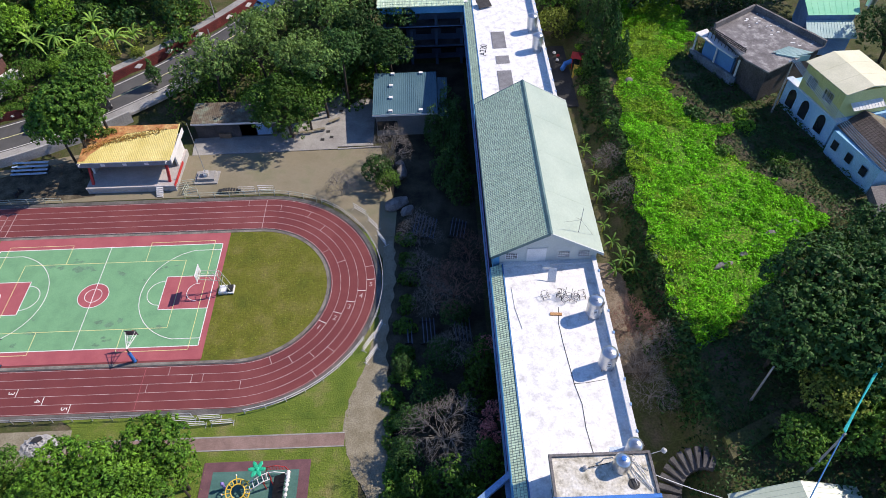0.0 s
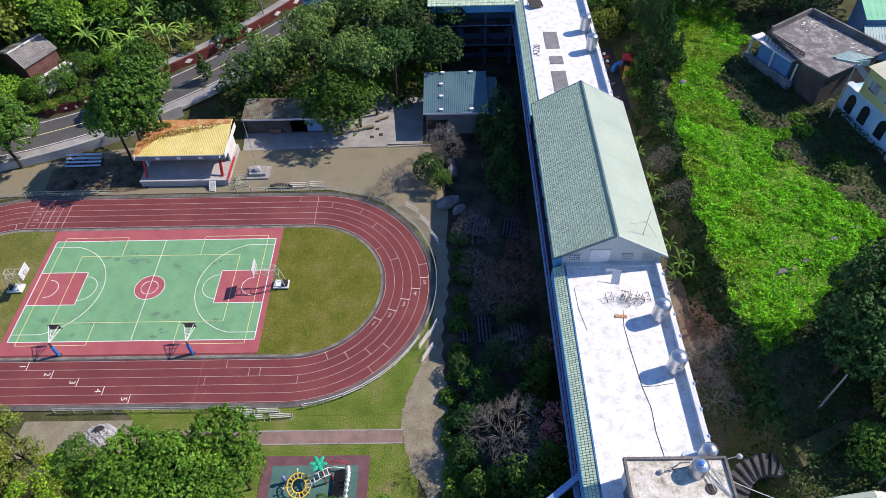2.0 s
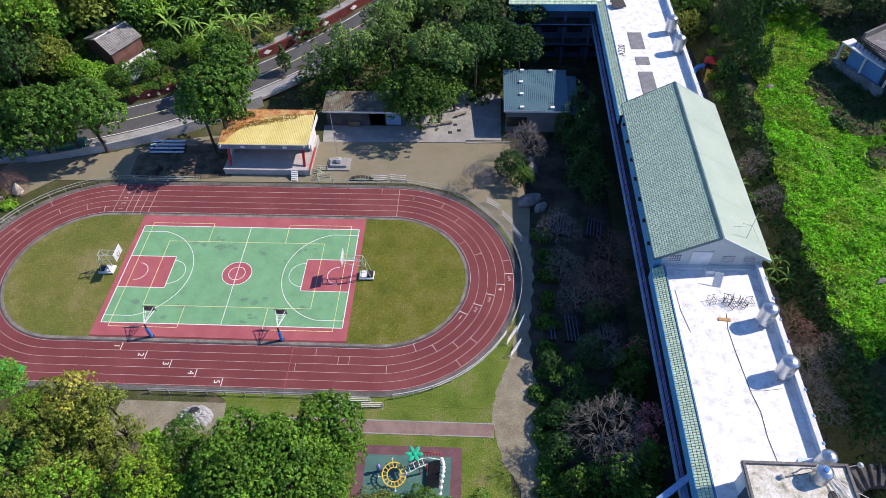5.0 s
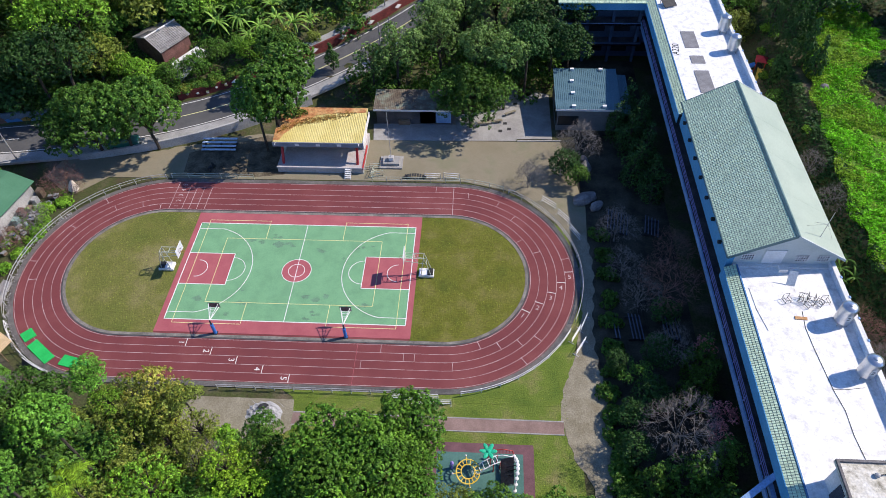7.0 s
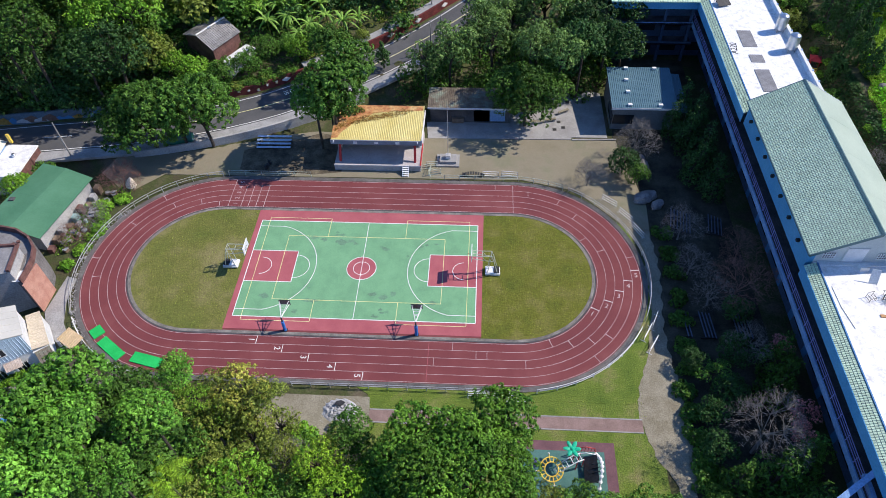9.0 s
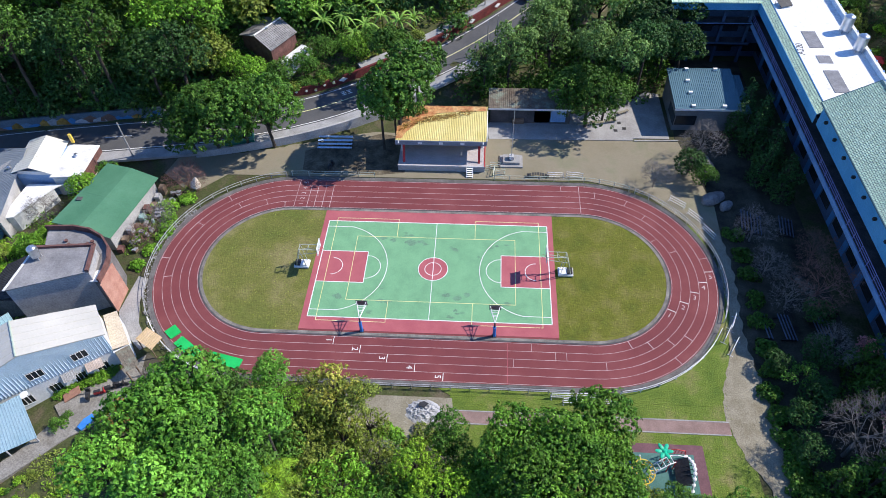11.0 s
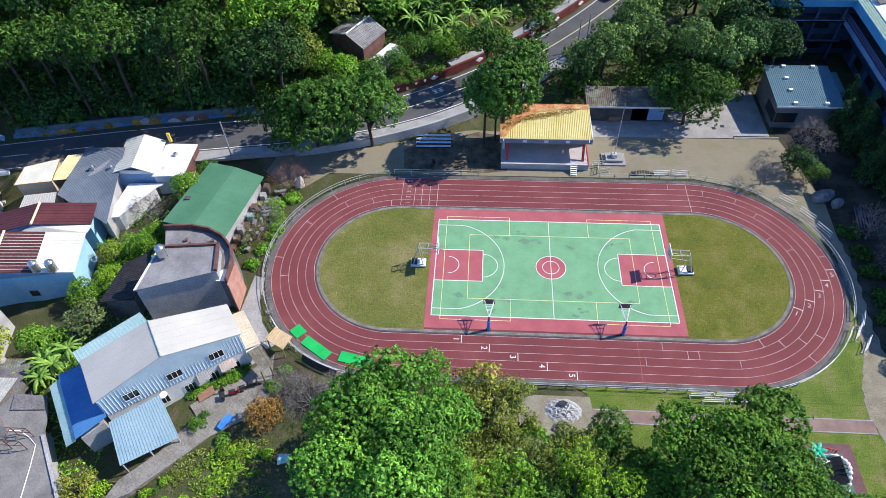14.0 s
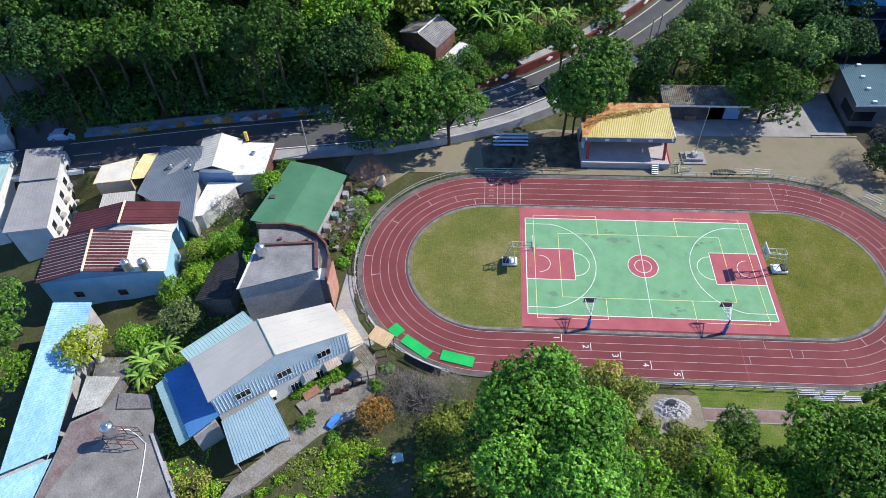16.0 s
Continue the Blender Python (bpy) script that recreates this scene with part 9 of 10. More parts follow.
# dark greens paint the crowns' shade side, olive the sunlit tree
for x, y, z, R, m in ((74.8, -13.2, 15.6, 4.6, LEAF_DARK), (71.8, -17.2, 14.8, 4.2, LEAF_DARK), (80.0, -13.0, 14.2, 5.0, LEAF_DARK), (85.6, -8.2, 12.6, 5.2, LEAF_DARK), (76.4, -18.4, 15.0, 4.8, LEAF_DARK), (79.5, -19.0, 12.4, 5.4, LEAF_DARK), (84.5, -14.5, 13.0, 5.6, LEAF_DARK), (71.6, -25.4, 9.4, 2.4, LEAF_MID), (74.2, -22.4, 11.8, 2.6, LEAF_OLIVE), (75.4, -25.0, 9.8, 2.4, LEAF_MID), (77.0, -22.0, 10.6, 3.0, LEAF_DEEP), (79.0, -30.6, 10.6, 3.0, LEAF_OLIVE), (79.4, -26.4, 11.0, 3.8, LEAF_MID),
                      (88, -24, 12, 4.8, LEAF_DARK), (90, -6, 12, 4.6, LEAF_MID), (104, 30, 13, 5, LEAF_DARK), (103, 18, 13, 4.6, LEAF_DARK), (73, 47, 12, 5, LEAF_DARK), (79, 50, 13, 5.4, LEAF_DARK), (85, 46, 13, 5, LEAF_DARK), (91, 44.5, 13.5, 5, LEAF_DARK), (62, 52, 8, 4.4, LEAF_MID), (61, 46.5, 6.5, 3.0, LEAF_OLIVE), (66, 56, 11, 5, LEAF_DARK), (72, 58, 13, 5.5, LEAF_MID), (98, 48, 14, 5.4, LEAF_MID), (63.5, 62, 9, 4.6, LEAF_DARK)):
    tree(x, y, z, R, m, label="large evergreen tree behind the meadow, leaf tone set for sun and shade", group="trees behind the school", leaf=0.2, density=0.72 if m is LEAF_DARK and x > 69 and y < 0 else 0.5)
for k in range(95):
    x, y = B_RNG.uniform(63.2, 92), B_RNG.uniform(-24, 46)
    edge = np.interp(y, EDGE_Y, EDGE_X)
    if (65.6 < x < edge and y > -13.5) or (x > 86 and y > 4) or (x > 77.5 and y > 22) or (y < -12 and x < 72):
        continue
    R = B_RNG.uniform(0.6, 1.6)
    tree(x, y, at_ground(x, y, -0.1), R, B_RNG.choice((LEAF_MID, LEAF_DARK, LEAF_BRIGHT, LEAF_MID)), "bush", "low green bush at the meadow's edge", "shrub", "meadow bushes")


def growth(name, spots, leaf, mat, label, rng, lift=0.2, up=1.3):
    """Low growth that nobody could count: one mesh of leaf blades."""
    k = len(spots)
    z = ground_z(spots[:, 0], spots[:, 1])
    cell = 8192
    grid = rng.uniform(-1, 1, (3, cell))
    hum = np.zeros(k)
    for o, (step, amount) in enumerate(((3.1, 0.34), (1.5, 0.34), (0.7, 0.26))):       # uneven hummocks by value noise
        u, w = spots[:, 0] / step, spots[:, 1] / step
        iu, iw = np.floor(u).astype(int), np.floor(w).astype(int)
        fu, fw = u - iu, w - iw
        fu, fw = fu * fu * (3 - 2 * fu), fw * fw * (3 - 2 * fw)
        pick = lambda a, b: grid[o][((iu + a) * 7919 + (iw + b) * 104729) % cell]
        hum += amount * ((pick(0, 0) * (1 - fu) + pick(1, 0) * fu) * (1 - fw) + (pick(0, 1) * (1 - fu) + pick(1, 1) * fu) * fw)
    c = np.stack([spots[:, 0], spots[:, 1], z + lift + np.clip(hum, -0.25, 1) + rng.uniform(-0.15, 0.2, k)], axis=1)
    n = rng.normal(0, 0.6, (k, 3)) + np.array([0, 0, up])
    n /= np.linalg.norm(n, axis=1)[:, None]
    s = leaf * rng.uniform(0.6, 1.3, k)
    ob = new(name, quad_mesh(name, quads(c, n, s, s * rng.uniform(0.4, 0.7, k), rng), mat))
    return tagged(ob, label, "grass", "", "stuff")


rng = np.random.default_rng(3)
MEADOW = leafy("meadow_leaf", (0.064, 0.21, 0.009), (0.125, 0.325, 0.018), 0.5)
MEADOW_BED = material("meadow_bed", ((0.06, 0.17, 0.009), (0.11, 0.24, 0.018), (0.19, 0.23, 0.04)), 0.35, 2.6, 0.9, bump=1.0, dirt=0.6, spread=0.7)
bed = Geo()
for k in range(46):
    y0, y1 = -13.5 + k * 1.46, -13.5 + (k + 1) * 1.46
    rows = []
    for y in (y0, y1):
        lo = float(np.interp(y, [-15, -11, -2, 8, 16, 28, 33, 55], [67, 65.8, 65.2, 65.4, 66.2, 67.2, 68.2, 72]))
        hi = max(float(meadow_shade_edge(y)) - 0.6, lo + 0.3)
        rows.append([(lo + (hi - lo) * i / 12, y) for i in range(13)])
    for i in range(12):
        q = [rows[0][i], rows[0][i + 1], rows[1][i + 1], rows[1][i]]
        bed.add([(x, y, float(ground_z(x, y)) + 0.16) for x, y in q], [(0, 1, 2, 3)])
soil = Geo()
for k in range(24):
    y0, y1 = -15.2 + k * 0.6, -14.6 + k * 0.6
    rows = [[(58.6 + (4.1 + 0.5 * math.sin(y * 1.3) - 1.6 * max(0.0, (y + 5.5) / 5)) * i / 6, y) for i in range(7)] for y in (y0, y1)]
    for i in range(6):
        q = [rows[0][i], rows[0][i + 1], rows[1][i + 1], rows[1][i]]
        soil.add([(x, y, float(ground_z(x, y)) + 0.14) for x, y in q], [(0, 1, 2, 3)])
setting("soil_strip", soil, material("bare_soil", ((0.11, 0.085, 0.06), (0.17, 0.135, 0.10), (0.23, 0.19, 0.15)), 0.5, 6, 0.95, bump=0.6, dirt=0.35), "bare brown soil strip behind the school", "ground")
setting("meadow_bed", bed, MEADOW_BED, "bright green meadow turf behind the school", "meadow")
p = np.stack([rng.uniform(64.4, 87, 190000), rng.uniform(-15, 55, 190000)], axis=1)
edge = meadow_shade_edge(p[:, 1])
wob = 0.5 * np.sin(p[:, 1] * 1.7) + 0.35 * np.sin(p[:, 1] * 4.1)
west = np.interp(p[:, 1], [-15, -11, -2, 8, 16, 28, 33, 55], [66.4, 65.2, 64.6, 64.8, 65.6, 66.6, 67.6, 72])
p = p[(p[:, 0] < edge + wob) & (p[:, 0] > west + 0.4 * np.sin(p[:, 1] * 0.9))]
bare = np.hypot((p[:, 0] - 71.2) / 1.9, (p[:, 1] + 1.6) / 1.3) * np.hypot((p[:, 0] - 69.2) / 1.7, (p[:, 1] + 11.6) / 1.9)
p = p[(bare > 0.8) | (rng.uniform(0, 1, len(p)) < 0.25)]
span = np.clip((p[:, 0] - 65) / 17, 0, 1)
patch = 0.9 * np.sin(p[:, 0] * 0.55 + 0.8 * np.sin(p[:, 1] * 0.3)) * np.sin(p[:, 1] * 0.36 + 0.5) + 0.9 * (0.42 - span) + 0.9 * smooth(14, 30, p[:, 1]) - 0.5 + rng.normal(0, 0.4, len(p))
growth("meadow_grass", p[patch <= 0.2], 0.16, MEADOW, "lush bright green meadow growth", rng, 0.3, 1.1)
growth("meadow_weeds", p[patch > 0.2], 0.15, leafy("meadow_weed", (0.075, 0.145, 0.012), (0.12, 0.19, 0.02), 0.35), "yellower olive weeds in the meadow", rng, 0.25, 1.1)
p = np.stack([rng.uniform(62.6, 92, 60000), rng.uniform(-34, 55, 60000)], axis=1)
# dark leaves past the meadow outline stand for the shadow lying there
growth("rough_growth", p[(p[:, 0] > 60) & ~((p[:, 0] < 66) & (np.abs(p[:, 1]) < 22)) & ((p[:, 0] < 66.4) | (p[:, 1] < -13) | (p[:, 0] > meadow_shade_edge(p[:, 1]) - 0.3))][:56000], 0.2, LEAF_DARK, "rank growth round the meadow, darkened for the shade there", rng)
# dark leaf colour here is bank plants and the bank's own shade together
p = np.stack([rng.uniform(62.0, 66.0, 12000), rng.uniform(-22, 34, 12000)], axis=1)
growth("bank_growth", p, 0.24, LEAF_DARK, "weeds on the bank below the meadow, dark for plants and shade", rng, 0.05)
p = np.stack([rng.uniform(-25.5, 3, 36000), rng.uniform(-36, -19, 36000)], axis=1)
p = p[((p[:, 0] < -9) | (p[:, 1] < -22.5)) & ((p[:, 0] > -24) | (p[:, 1] < -21.5))]
growth("ground_growth", p, 0.22, LEAF_OLIVE, "low olive ground cover under the front trees", rng, 0.12)
p = np.stack([rng.uniform(-60, 5, 40000), rng.uniform(29, 58, 40000)], axis=1)
p = p[p[:, 1] - np.interp(p[:, 0], ROAD_X, ROAD_Y) > 6.5 + np.interp(p[:, 0], [-12, -8], [0, 2.5])]
dry = (p[:, 0] > -15) & (p[:, 0] < 3) & (p[:, 1] < 57)
growth("slope_growth", p[~dry], 0.24, LEAF_MID, "low green growth on the slope above the road", rng, 0.15)
growth("slope_grass", p[dry], 0.2, leafy("slope_grass", (0.085, 0.115, 0.02), (0.17, 0.19, 0.045), 0.3), "sunlit yellow-green grass above the red wall", rng, 0.1)
p = np.stack([rng.uniform(-58, -36, 16000), rng.uniform(-34, 10, 16000)], axis=1)
p = p[((p[:, 0] < -46.5) | (p[:, 1] > 2))]
growth("garden_growth", p, 0.2, LEAF_BRIGHT, "green garden growth between the houses", rng, 0.1)
# sparse blades that break up the lawns
def lawn_blades(name, n, box, keep, mat, label):
    q = np.stack([rng.uniform(box[0], box[1], n), rng.uniform(box[2], box[3], n)], axis=1)
    q = q[keep(q[:, 0], q[:, 1])]
    k = len(q)
    c = np.stack([q[:, 0], q[:, 1], np.full(k, 0.075)], axis=1)
    m = rng.normal(0, 0.8, (k, 3)) + np.array([0, 0, 0.5])
    m /= np.linalg.norm(m, axis=1)[:, None]
    s = rng.uniform(0.03, 0.07, k)
    tagged(new(name, quad_mesh(name, quads(c, m, s, s * 0.5, rng), mat)), label, "grass", "", "stuff")


lawn_leaf = leafy("lawn_blade", (0.085, 0.115, 0.016), (0.15, 0.17, 0.035))
lawn_blades("infield_blades", 30000, (-28.5, 28.2, -9.5, 9.4), lambda x, y: (np.abs(x) > 14.85) & (np.hypot(np.clip(np.abs(x) - 18.4, 0, 99), y) < 9.35), lawn_leaf, "short infield grass blades")
lawn_blades("lawn_blades", 24000, (3, 33.5, -31, -5), lambda x, y: ((y > -18.5) | (y < -20.2)) & (np.hypot(np.clip(x - 18.3, 0, 99), y) > 16.6) & ~((x > 17.9) & (x < 28.2) & (y < -21.2)) & (x < 31.6), lawn_leaf, "short lawn grass blades")

# vegetable garden beside the concrete yard, and weeds between the houses
def patchwork(name, n, poly, leaf, mat, label, lift=0.12):
    xs, ys = [q[0] for q in poly], [q[1] for q in poly]
    q = np.stack([rng.uniform(min(xs), max(xs), n), rng.uniform(min(ys), max(ys), n)], axis=1)
    inside = np.zeros(n, bool)
    for i in range(len(poly)):
        (x0, y0), (x1, y1) = poly[i], poly[(i + 1) % len(poly)]
        inside ^= ((y0 > q[:, 1]) != (y1 > q[:, 1])) & (q[:, 0] < (x1 - x0) * (q[:, 1] - y0) / (y1 - y0 + 1e-9) + x0)
    growth(name, q[inside], leaf, mat, label, rng, lift, 1.6)


plot = [(-40.5, -30.0), (-37.5, -25.6), (-33.0, -23.4), (-28.4, -23.6), (-27.6, -28.5), (-31.0, -31.5), (-36.5, -32.0)]
patchwork("garden_weeds", 6000, plot, 0.14, LEAF_OLIVE, "short green weeds in the garden plot", -0.1)
patchwork("lettuce_leaves", 2600, [(-36.5, -28.5), (-35.0, -25.4), (-31.0, -23.8), (-29.0, -26.0), (-31.0, -29.0), (-34.0, -29.8)], 0.17, LEAF_LIME, "bright green lettuce leaves in the plot", 0.0)
patchwork("verge_weeds", 5200, [(-38.6, 0.4), (-36.6, 6.5), (-33.0, 12.4), (-34.6, 13.8), (-38.6, 8.6), (-40.2, 2.0)], 0.16, LEAF_BRIGHT, "weeds between the green shed and the bend", 0.05)
patchwork("house_weeds", 12000, [(-57.0, 4.0), (-48.6, 4.4), (-46.0, 2.0), (-48.2, 0.4), (-52.8, -1.8), (-57.0, -9.0), (-57.6, -2.0)], 0.18, LEAF_BRIGHT, "green weeds between the village houses", 0.05)

# ---- houses and things east of the meadow ----
# the blue of sky-lit shade on the south-west wall is put into this paint
STRONG_BLUE = material("house_strong_blue", ((0.22, 0.46, 0.70), (0.40, 0.64, 0.80)), 0.35, 7, 0.75, bump=0.1, dirt=0.18)
# concrete grey lowered in the colour for walls that face away from the sun
RUIN_WALL_SHADE = material("ruin_wall_shaded", ((0.035, 0.034, 0.034), (0.075, 0.07, 0.068), (0.12, 0.115, 0.11)), 0.4, 5, 0.9, bump=0.3, dirt=0.4, spread=0.8)
RUIN_PAINT = material("ruin_faded_paint", ((0.10, 0.13, 0.15), (0.24, 0.30, 0.35)), 0.5, 5, 0.85, bump=0.2, dirt=0.4)
t, add = frame_house("ruin_house", "dilapidated flat-roofed concrete house with bare grey roof", (86, 30, 8))
RUIN_ROOF = material("ruin_roof", ((0.12, 0.11, 0.11), (0.20, 0.19, 0.19), (0.46, 0.45, 0.43)), 0.9, 6, 0.9, bump=0.25, dirt=0.25, spread=0.75)
add("wall", body([(80.6, 32.2), (84.4, 22.9), (93.0, 27.6), (87.2, 36.8)], 6, [12.4] * 4), RUIN_WALL_SHADE, "dark stained concrete walls")
add("roof_slab", Geo().prism([(80.3, 32.9), (82.2, 25.2), (84.2, 22.2), (93.7, 27.7), (87.5, 37.6)], 12.4, 12.6), RUIN_ROOF, "bare grey roof slab with pale flakes")
for a, b in (((87.5, 37.6), (93.7, 27.7)), ((80.3, 32.9), (87.5, 37.6))):
    e = (Vector(b) - Vector(a)).normalized()
    o = Vector((e.y, -e.x)) * 0.3
    add("roof_parapet", Geo().prism([a, b, tuple(Vector(b) + o), tuple(Vector(a) + o)], 12.6, 13.4), OLD_CONCRETE)
add("front_eave", Geo().prism([(78.3, 33.5), (81.5, 27.1), (82.4, 27.4), (80.1, 34.4)], 11.5, 11.66), WALL_WHITE, "pale front eave slab")
add("front_wall", Geo().prism([(78.2, 33.6), (82.3, 26.2), (82.6, 26.4), (78.6, 33.9)], 7.0, 9.0), RUIN_PAINT, "faded blue-grey front wall")
# deep blue carries the dark under the eave
add("blue_room", Geo().prism([(79.6, 32.6), (82.0, 27.6), (82.4, 27.8), (80.0, 32.9)], 7.0, 11.4), DEEP_BLUE, "deep blue inner wall under the eave")
for k in range(3):
    q = Vector((78.5, 33.4)).lerp(Vector((82.2, 26.6)), k / 2)
    add("eave_post", Geo().box(q.x, q.y, 8.9, q.x + 0.2, q.y + 0.2, 11.5), WALL_WHITE)
for z in (12.75, 12.98, 13.2):
    add("iron_railing", Geo().tube([(79.6, 32.3, z), (82.6, 26.6, z)], 0.07, 5), DARK_METAL)
for k in range(11):
    q = Vector((79.6, 32.3)).lerp(Vector((82.6, 26.6)), k / 10)
    add("baluster", Geo().tube([(q.x, q.y, 11.6), (q.x, q.y, 13.2)], 0.05, 4), DARK_METAL)
add("roof_shed", Geo().prism([(86.4, 26.0), (88.6, 25.0), (90.8, 25.4), (88.3, 26.5)], 12.0, 12.8), ROOF_TEAL, "pale teal roof shed")
add("shed_roof", Geo().ribs((86.1, 26.4, 12.8), (88.5, 25.2, 12.8), (91.1, 25.5, 13.1), (88.2, 26.8, 13.3), 0.3, 0.03), ROOF_TEAL, "pale teal sheet roof")
drng = random.Random(41)
for k in range(26):
    u, v = drng.random(), drng.random()
    q = Vector((82.6, 27.0)).lerp(Vector((92.6, 27.8)), u).lerp(Vector((85.6, 35.6)).lerp(Vector((87.6, 36.6)), u), v)
    w = drng.uniform(0.08, 0.3)
    add("flake", Geo().prism([(q.x - w, q.y - w * 0.3), (q.x + w * 0.6, q.y - w * 0.5), (q.x + w, q.y + w * 0.4), (q.x - w * 0.4, q.y + w * 0.5)], 12.6, 12.62 + 0.002 * k), WALL_WHITE)

t, add = frame_house("yellow_house", "two-storey house with yellow siding and cream flat roof", (93, 18, 8))
YELLOW_SIDING = material("yellow_siding", ((0.60, 0.62, 0.26), (0.70, 0.71, 0.34)), 0.4, 7, 0.6, bump=0.05, dirt=0.12)
CREAM2 = material("roof_cream_flat", ((0.62, 0.60, 0.42), (0.72, 0.69, 0.50)), 0.4, 6, 0.6, bump=0.03, dirt=0.08)
Q = [(87.8, 20.5), (89.6, 13.9), (96.4, 15.3), (94.6, 22.3)]
add("siding", Geo().ribs((*Q[0], 11.42), (*Q[1], 11.42), (*Q[1], 15.08), (*Q[0], 15.08), 0.32, 0.05, 0.1, 0.03), YELLOW_SIDING, "yellow ribbed siding")
add("upper_wall", body(Q, 11.4, [15.1] * 4), YELLOW_SIDING, "yellow ribbed siding")
add("roof_slope", Geo().ribs((87.4, 20.6, 15.15), (89.4, 13.5, 15.15), (92.6, 14.1, 15.9), (90.8, 21.4, 15.9), 2.2, 0.02, 0.05, 0.1), CREAM2, "cream roof slope")
add("roof_slope", Geo().ribs((94.8, 22.6, 15.15), (96.7, 15.1, 15.15), (92.6, 14.1, 15.9), (90.8, 21.4, 15.9), 2.2, 0.02, 0.05, 0.1), CREAM2, "cream roof slope")
add("lower_wall", body([(87.3, 22.4), (89.9, 13.6), (97.0, 15.0), (95.0, 23.6)], 6.5, [11.3] * 4), STRONG_BLUE, "blue-white lower storey")
add("ledge", Geo().prism([(87.0, 22.6), (89.7, 13.3), (90.4, 13.4), (88.0, 22.8)], 11.3, 11.45), PARAPET_BLUE)
for s in (0.25, 0.68):
    w = wall_window(add, Q[0], Q[1], s, 12.5, 13.9, 1.6)
for s in (0.18, 0.45, 0.78):
    a, b = Vector((87.3, 22.4)), Vector((89.9, 13.6))
    c = a.lerp(b, s)
    e = (b - a).normalized()
    n = Vector((e.y, -e.x))
    if n.x > 0:
        n = -n
    pts = [(-0.65, 8.2), (0.65, 8.2), (0.65, 10.0), (0.45, 10.5), (0.0, 10.75), (-0.45, 10.5), (-0.65, 10.0)]
    v = [(*(c + e * u + n * 0.06), z) for u, z in pts] + [(*(c + e * u - n * 0.05), z) for u, z in pts]
    # dark plate on the closed wall stands for the shade in an arch
    add("arched_opening", Geo().add(v, [tuple(range(7))] + [(i, i + 7, (i + 1) % 7 + 7, (i + 1) % 7) for i in range(7)]), GLASS_DARK, "dark arched opening")
add("awning", Geo().ribs((91.0, 13.2, 13.0), (95.2, 14.0, 13.0), (95.0, 15.0, 13.5), (90.8, 14.2, 13.5), 0.4, 0.03), WALL_WHITE, "white awning")

t, add = frame_house("blue_house", "low blue-white house with dark tiled roof", (93, 9, 8))
add("wall", body([(89.6, 12.9), (91.8, 5.6), (98, 7.4), (96, 14.0)], 6, [10.5] * 4), HOUSE_BLUE, "faded blue-white walls")
g = Geo().slab([(90.2, 13.6, 10.7), (92.0, 5.2, 10.7), (95.4, 6.4, 12.0), (93.4, 14.6, 12.0)], 0.12)
tile_field(g, (92.0, 5.2, 10.71), (90.2, 13.6, 10.71), (93.4, 14.6, 12.01), (95.4, 6.4, 12.01), 9, 22, 0.05)
add("tiled_slope", g, material("roof_tile_brown", ((0.075, 0.06, 0.055), (0.13, 0.11, 0.10)), 0.5, 7, 0.8, bump=0.1, island=0.15), "dark brown tiled slope")
add("roof_slope", Geo().slab([(98.6, 7.4, 10.6), (96.4, 15.0, 10.6), (93.4, 14.6, 12.0), (95.4, 6.4, 12.0)], 0.12), OLD_TIN)
for s in (0.2, 0.5, 0.8):
    wall_window(add, (89.4, 13.4), (91.6, 5.6), s, 8.4, 9.6, 0.9, bars=False)
add("yard_slab", Geo().prism([(90.5, 1.0), (95, 1.5), (95.5, 5.4), (91.3, 5.0)], 7.4, 8.6), OLD_CONCRETE)

t, add = frame_house("green_roof_house", "blue house with bright green flat roof", (99, 38, 8))
add("wall", body([(94.4, 35.4), (101, 35.0), (104, 42), (96.5, 42.5)], 6, [12.6] * 4), WALL_BLUE, "blue walls")
add("roof_sheet", Geo().ribs((94.2, 35.0, 12.8), (101.4, 34.7, 12.8), (104.4, 42.4, 13.0), (96.2, 42.8, 13.0), 0.8, 0.02), material("roof_mint", ((0.20, 0.55, 0.33), (0.28, 0.63, 0.40)), 0.4, 7, 0.5, dirt=0.08), "mint green sheet roof")
add("porch_roof", Geo().ribs((93.6, 32.2, 11.0), (100.4, 31.6, 11.0), (100.8, 34.8, 12.0), (94.2, 35.0, 12.0), 0.4, 0.03), ROOF_TEAL, "teal porch roof")
add("porch_wall", body([(94.2, 33.0), (100.0, 32.4), (100.4, 34.9), (94.5, 35.2)], 6, [10.7] * 4), WALL_BLUE)
water_tank(103.2, 36.2, 12.85, 0.6, 1.6, label="white-lidded water tank on the green roof", group="village water tanks")
hut_e, add = frame_house("pump_house", "low hut with pale green gable sheet roof", (70, -31, 7), "hut")
add("roof_slope", Geo().ribs((64.0, -35.0, 7.9), (64.3, -29.2, 7.9), (70.1, -28.7, 8.9), (70.4, -34.8, 8.9), 0.4, 0.03), SHEET_PALE, "pale green sheet slope")
add("roof_slope", Geo().ribs((75.6, -34.6, 7.9), (75.0, -29.0, 7.9), (70.1, -28.7, 8.9), (70.4, -34.8, 8.9), 0.4, 0.03), SHEET_PALE, "pale green sheet slope")
add("wall", body([(64.5, -34.6), (75.0, -34.4), (74.6, -29.4), (64.8, -29.6)], 4.5, [7.7] * 4), WALL_GREY)

# stone steps winding up behind the stair tower
stp_t = thing("garden_steps", "worn stone steps curving up the bank behind the school, darkened as shade", "steps", (60, -27, 3.5))
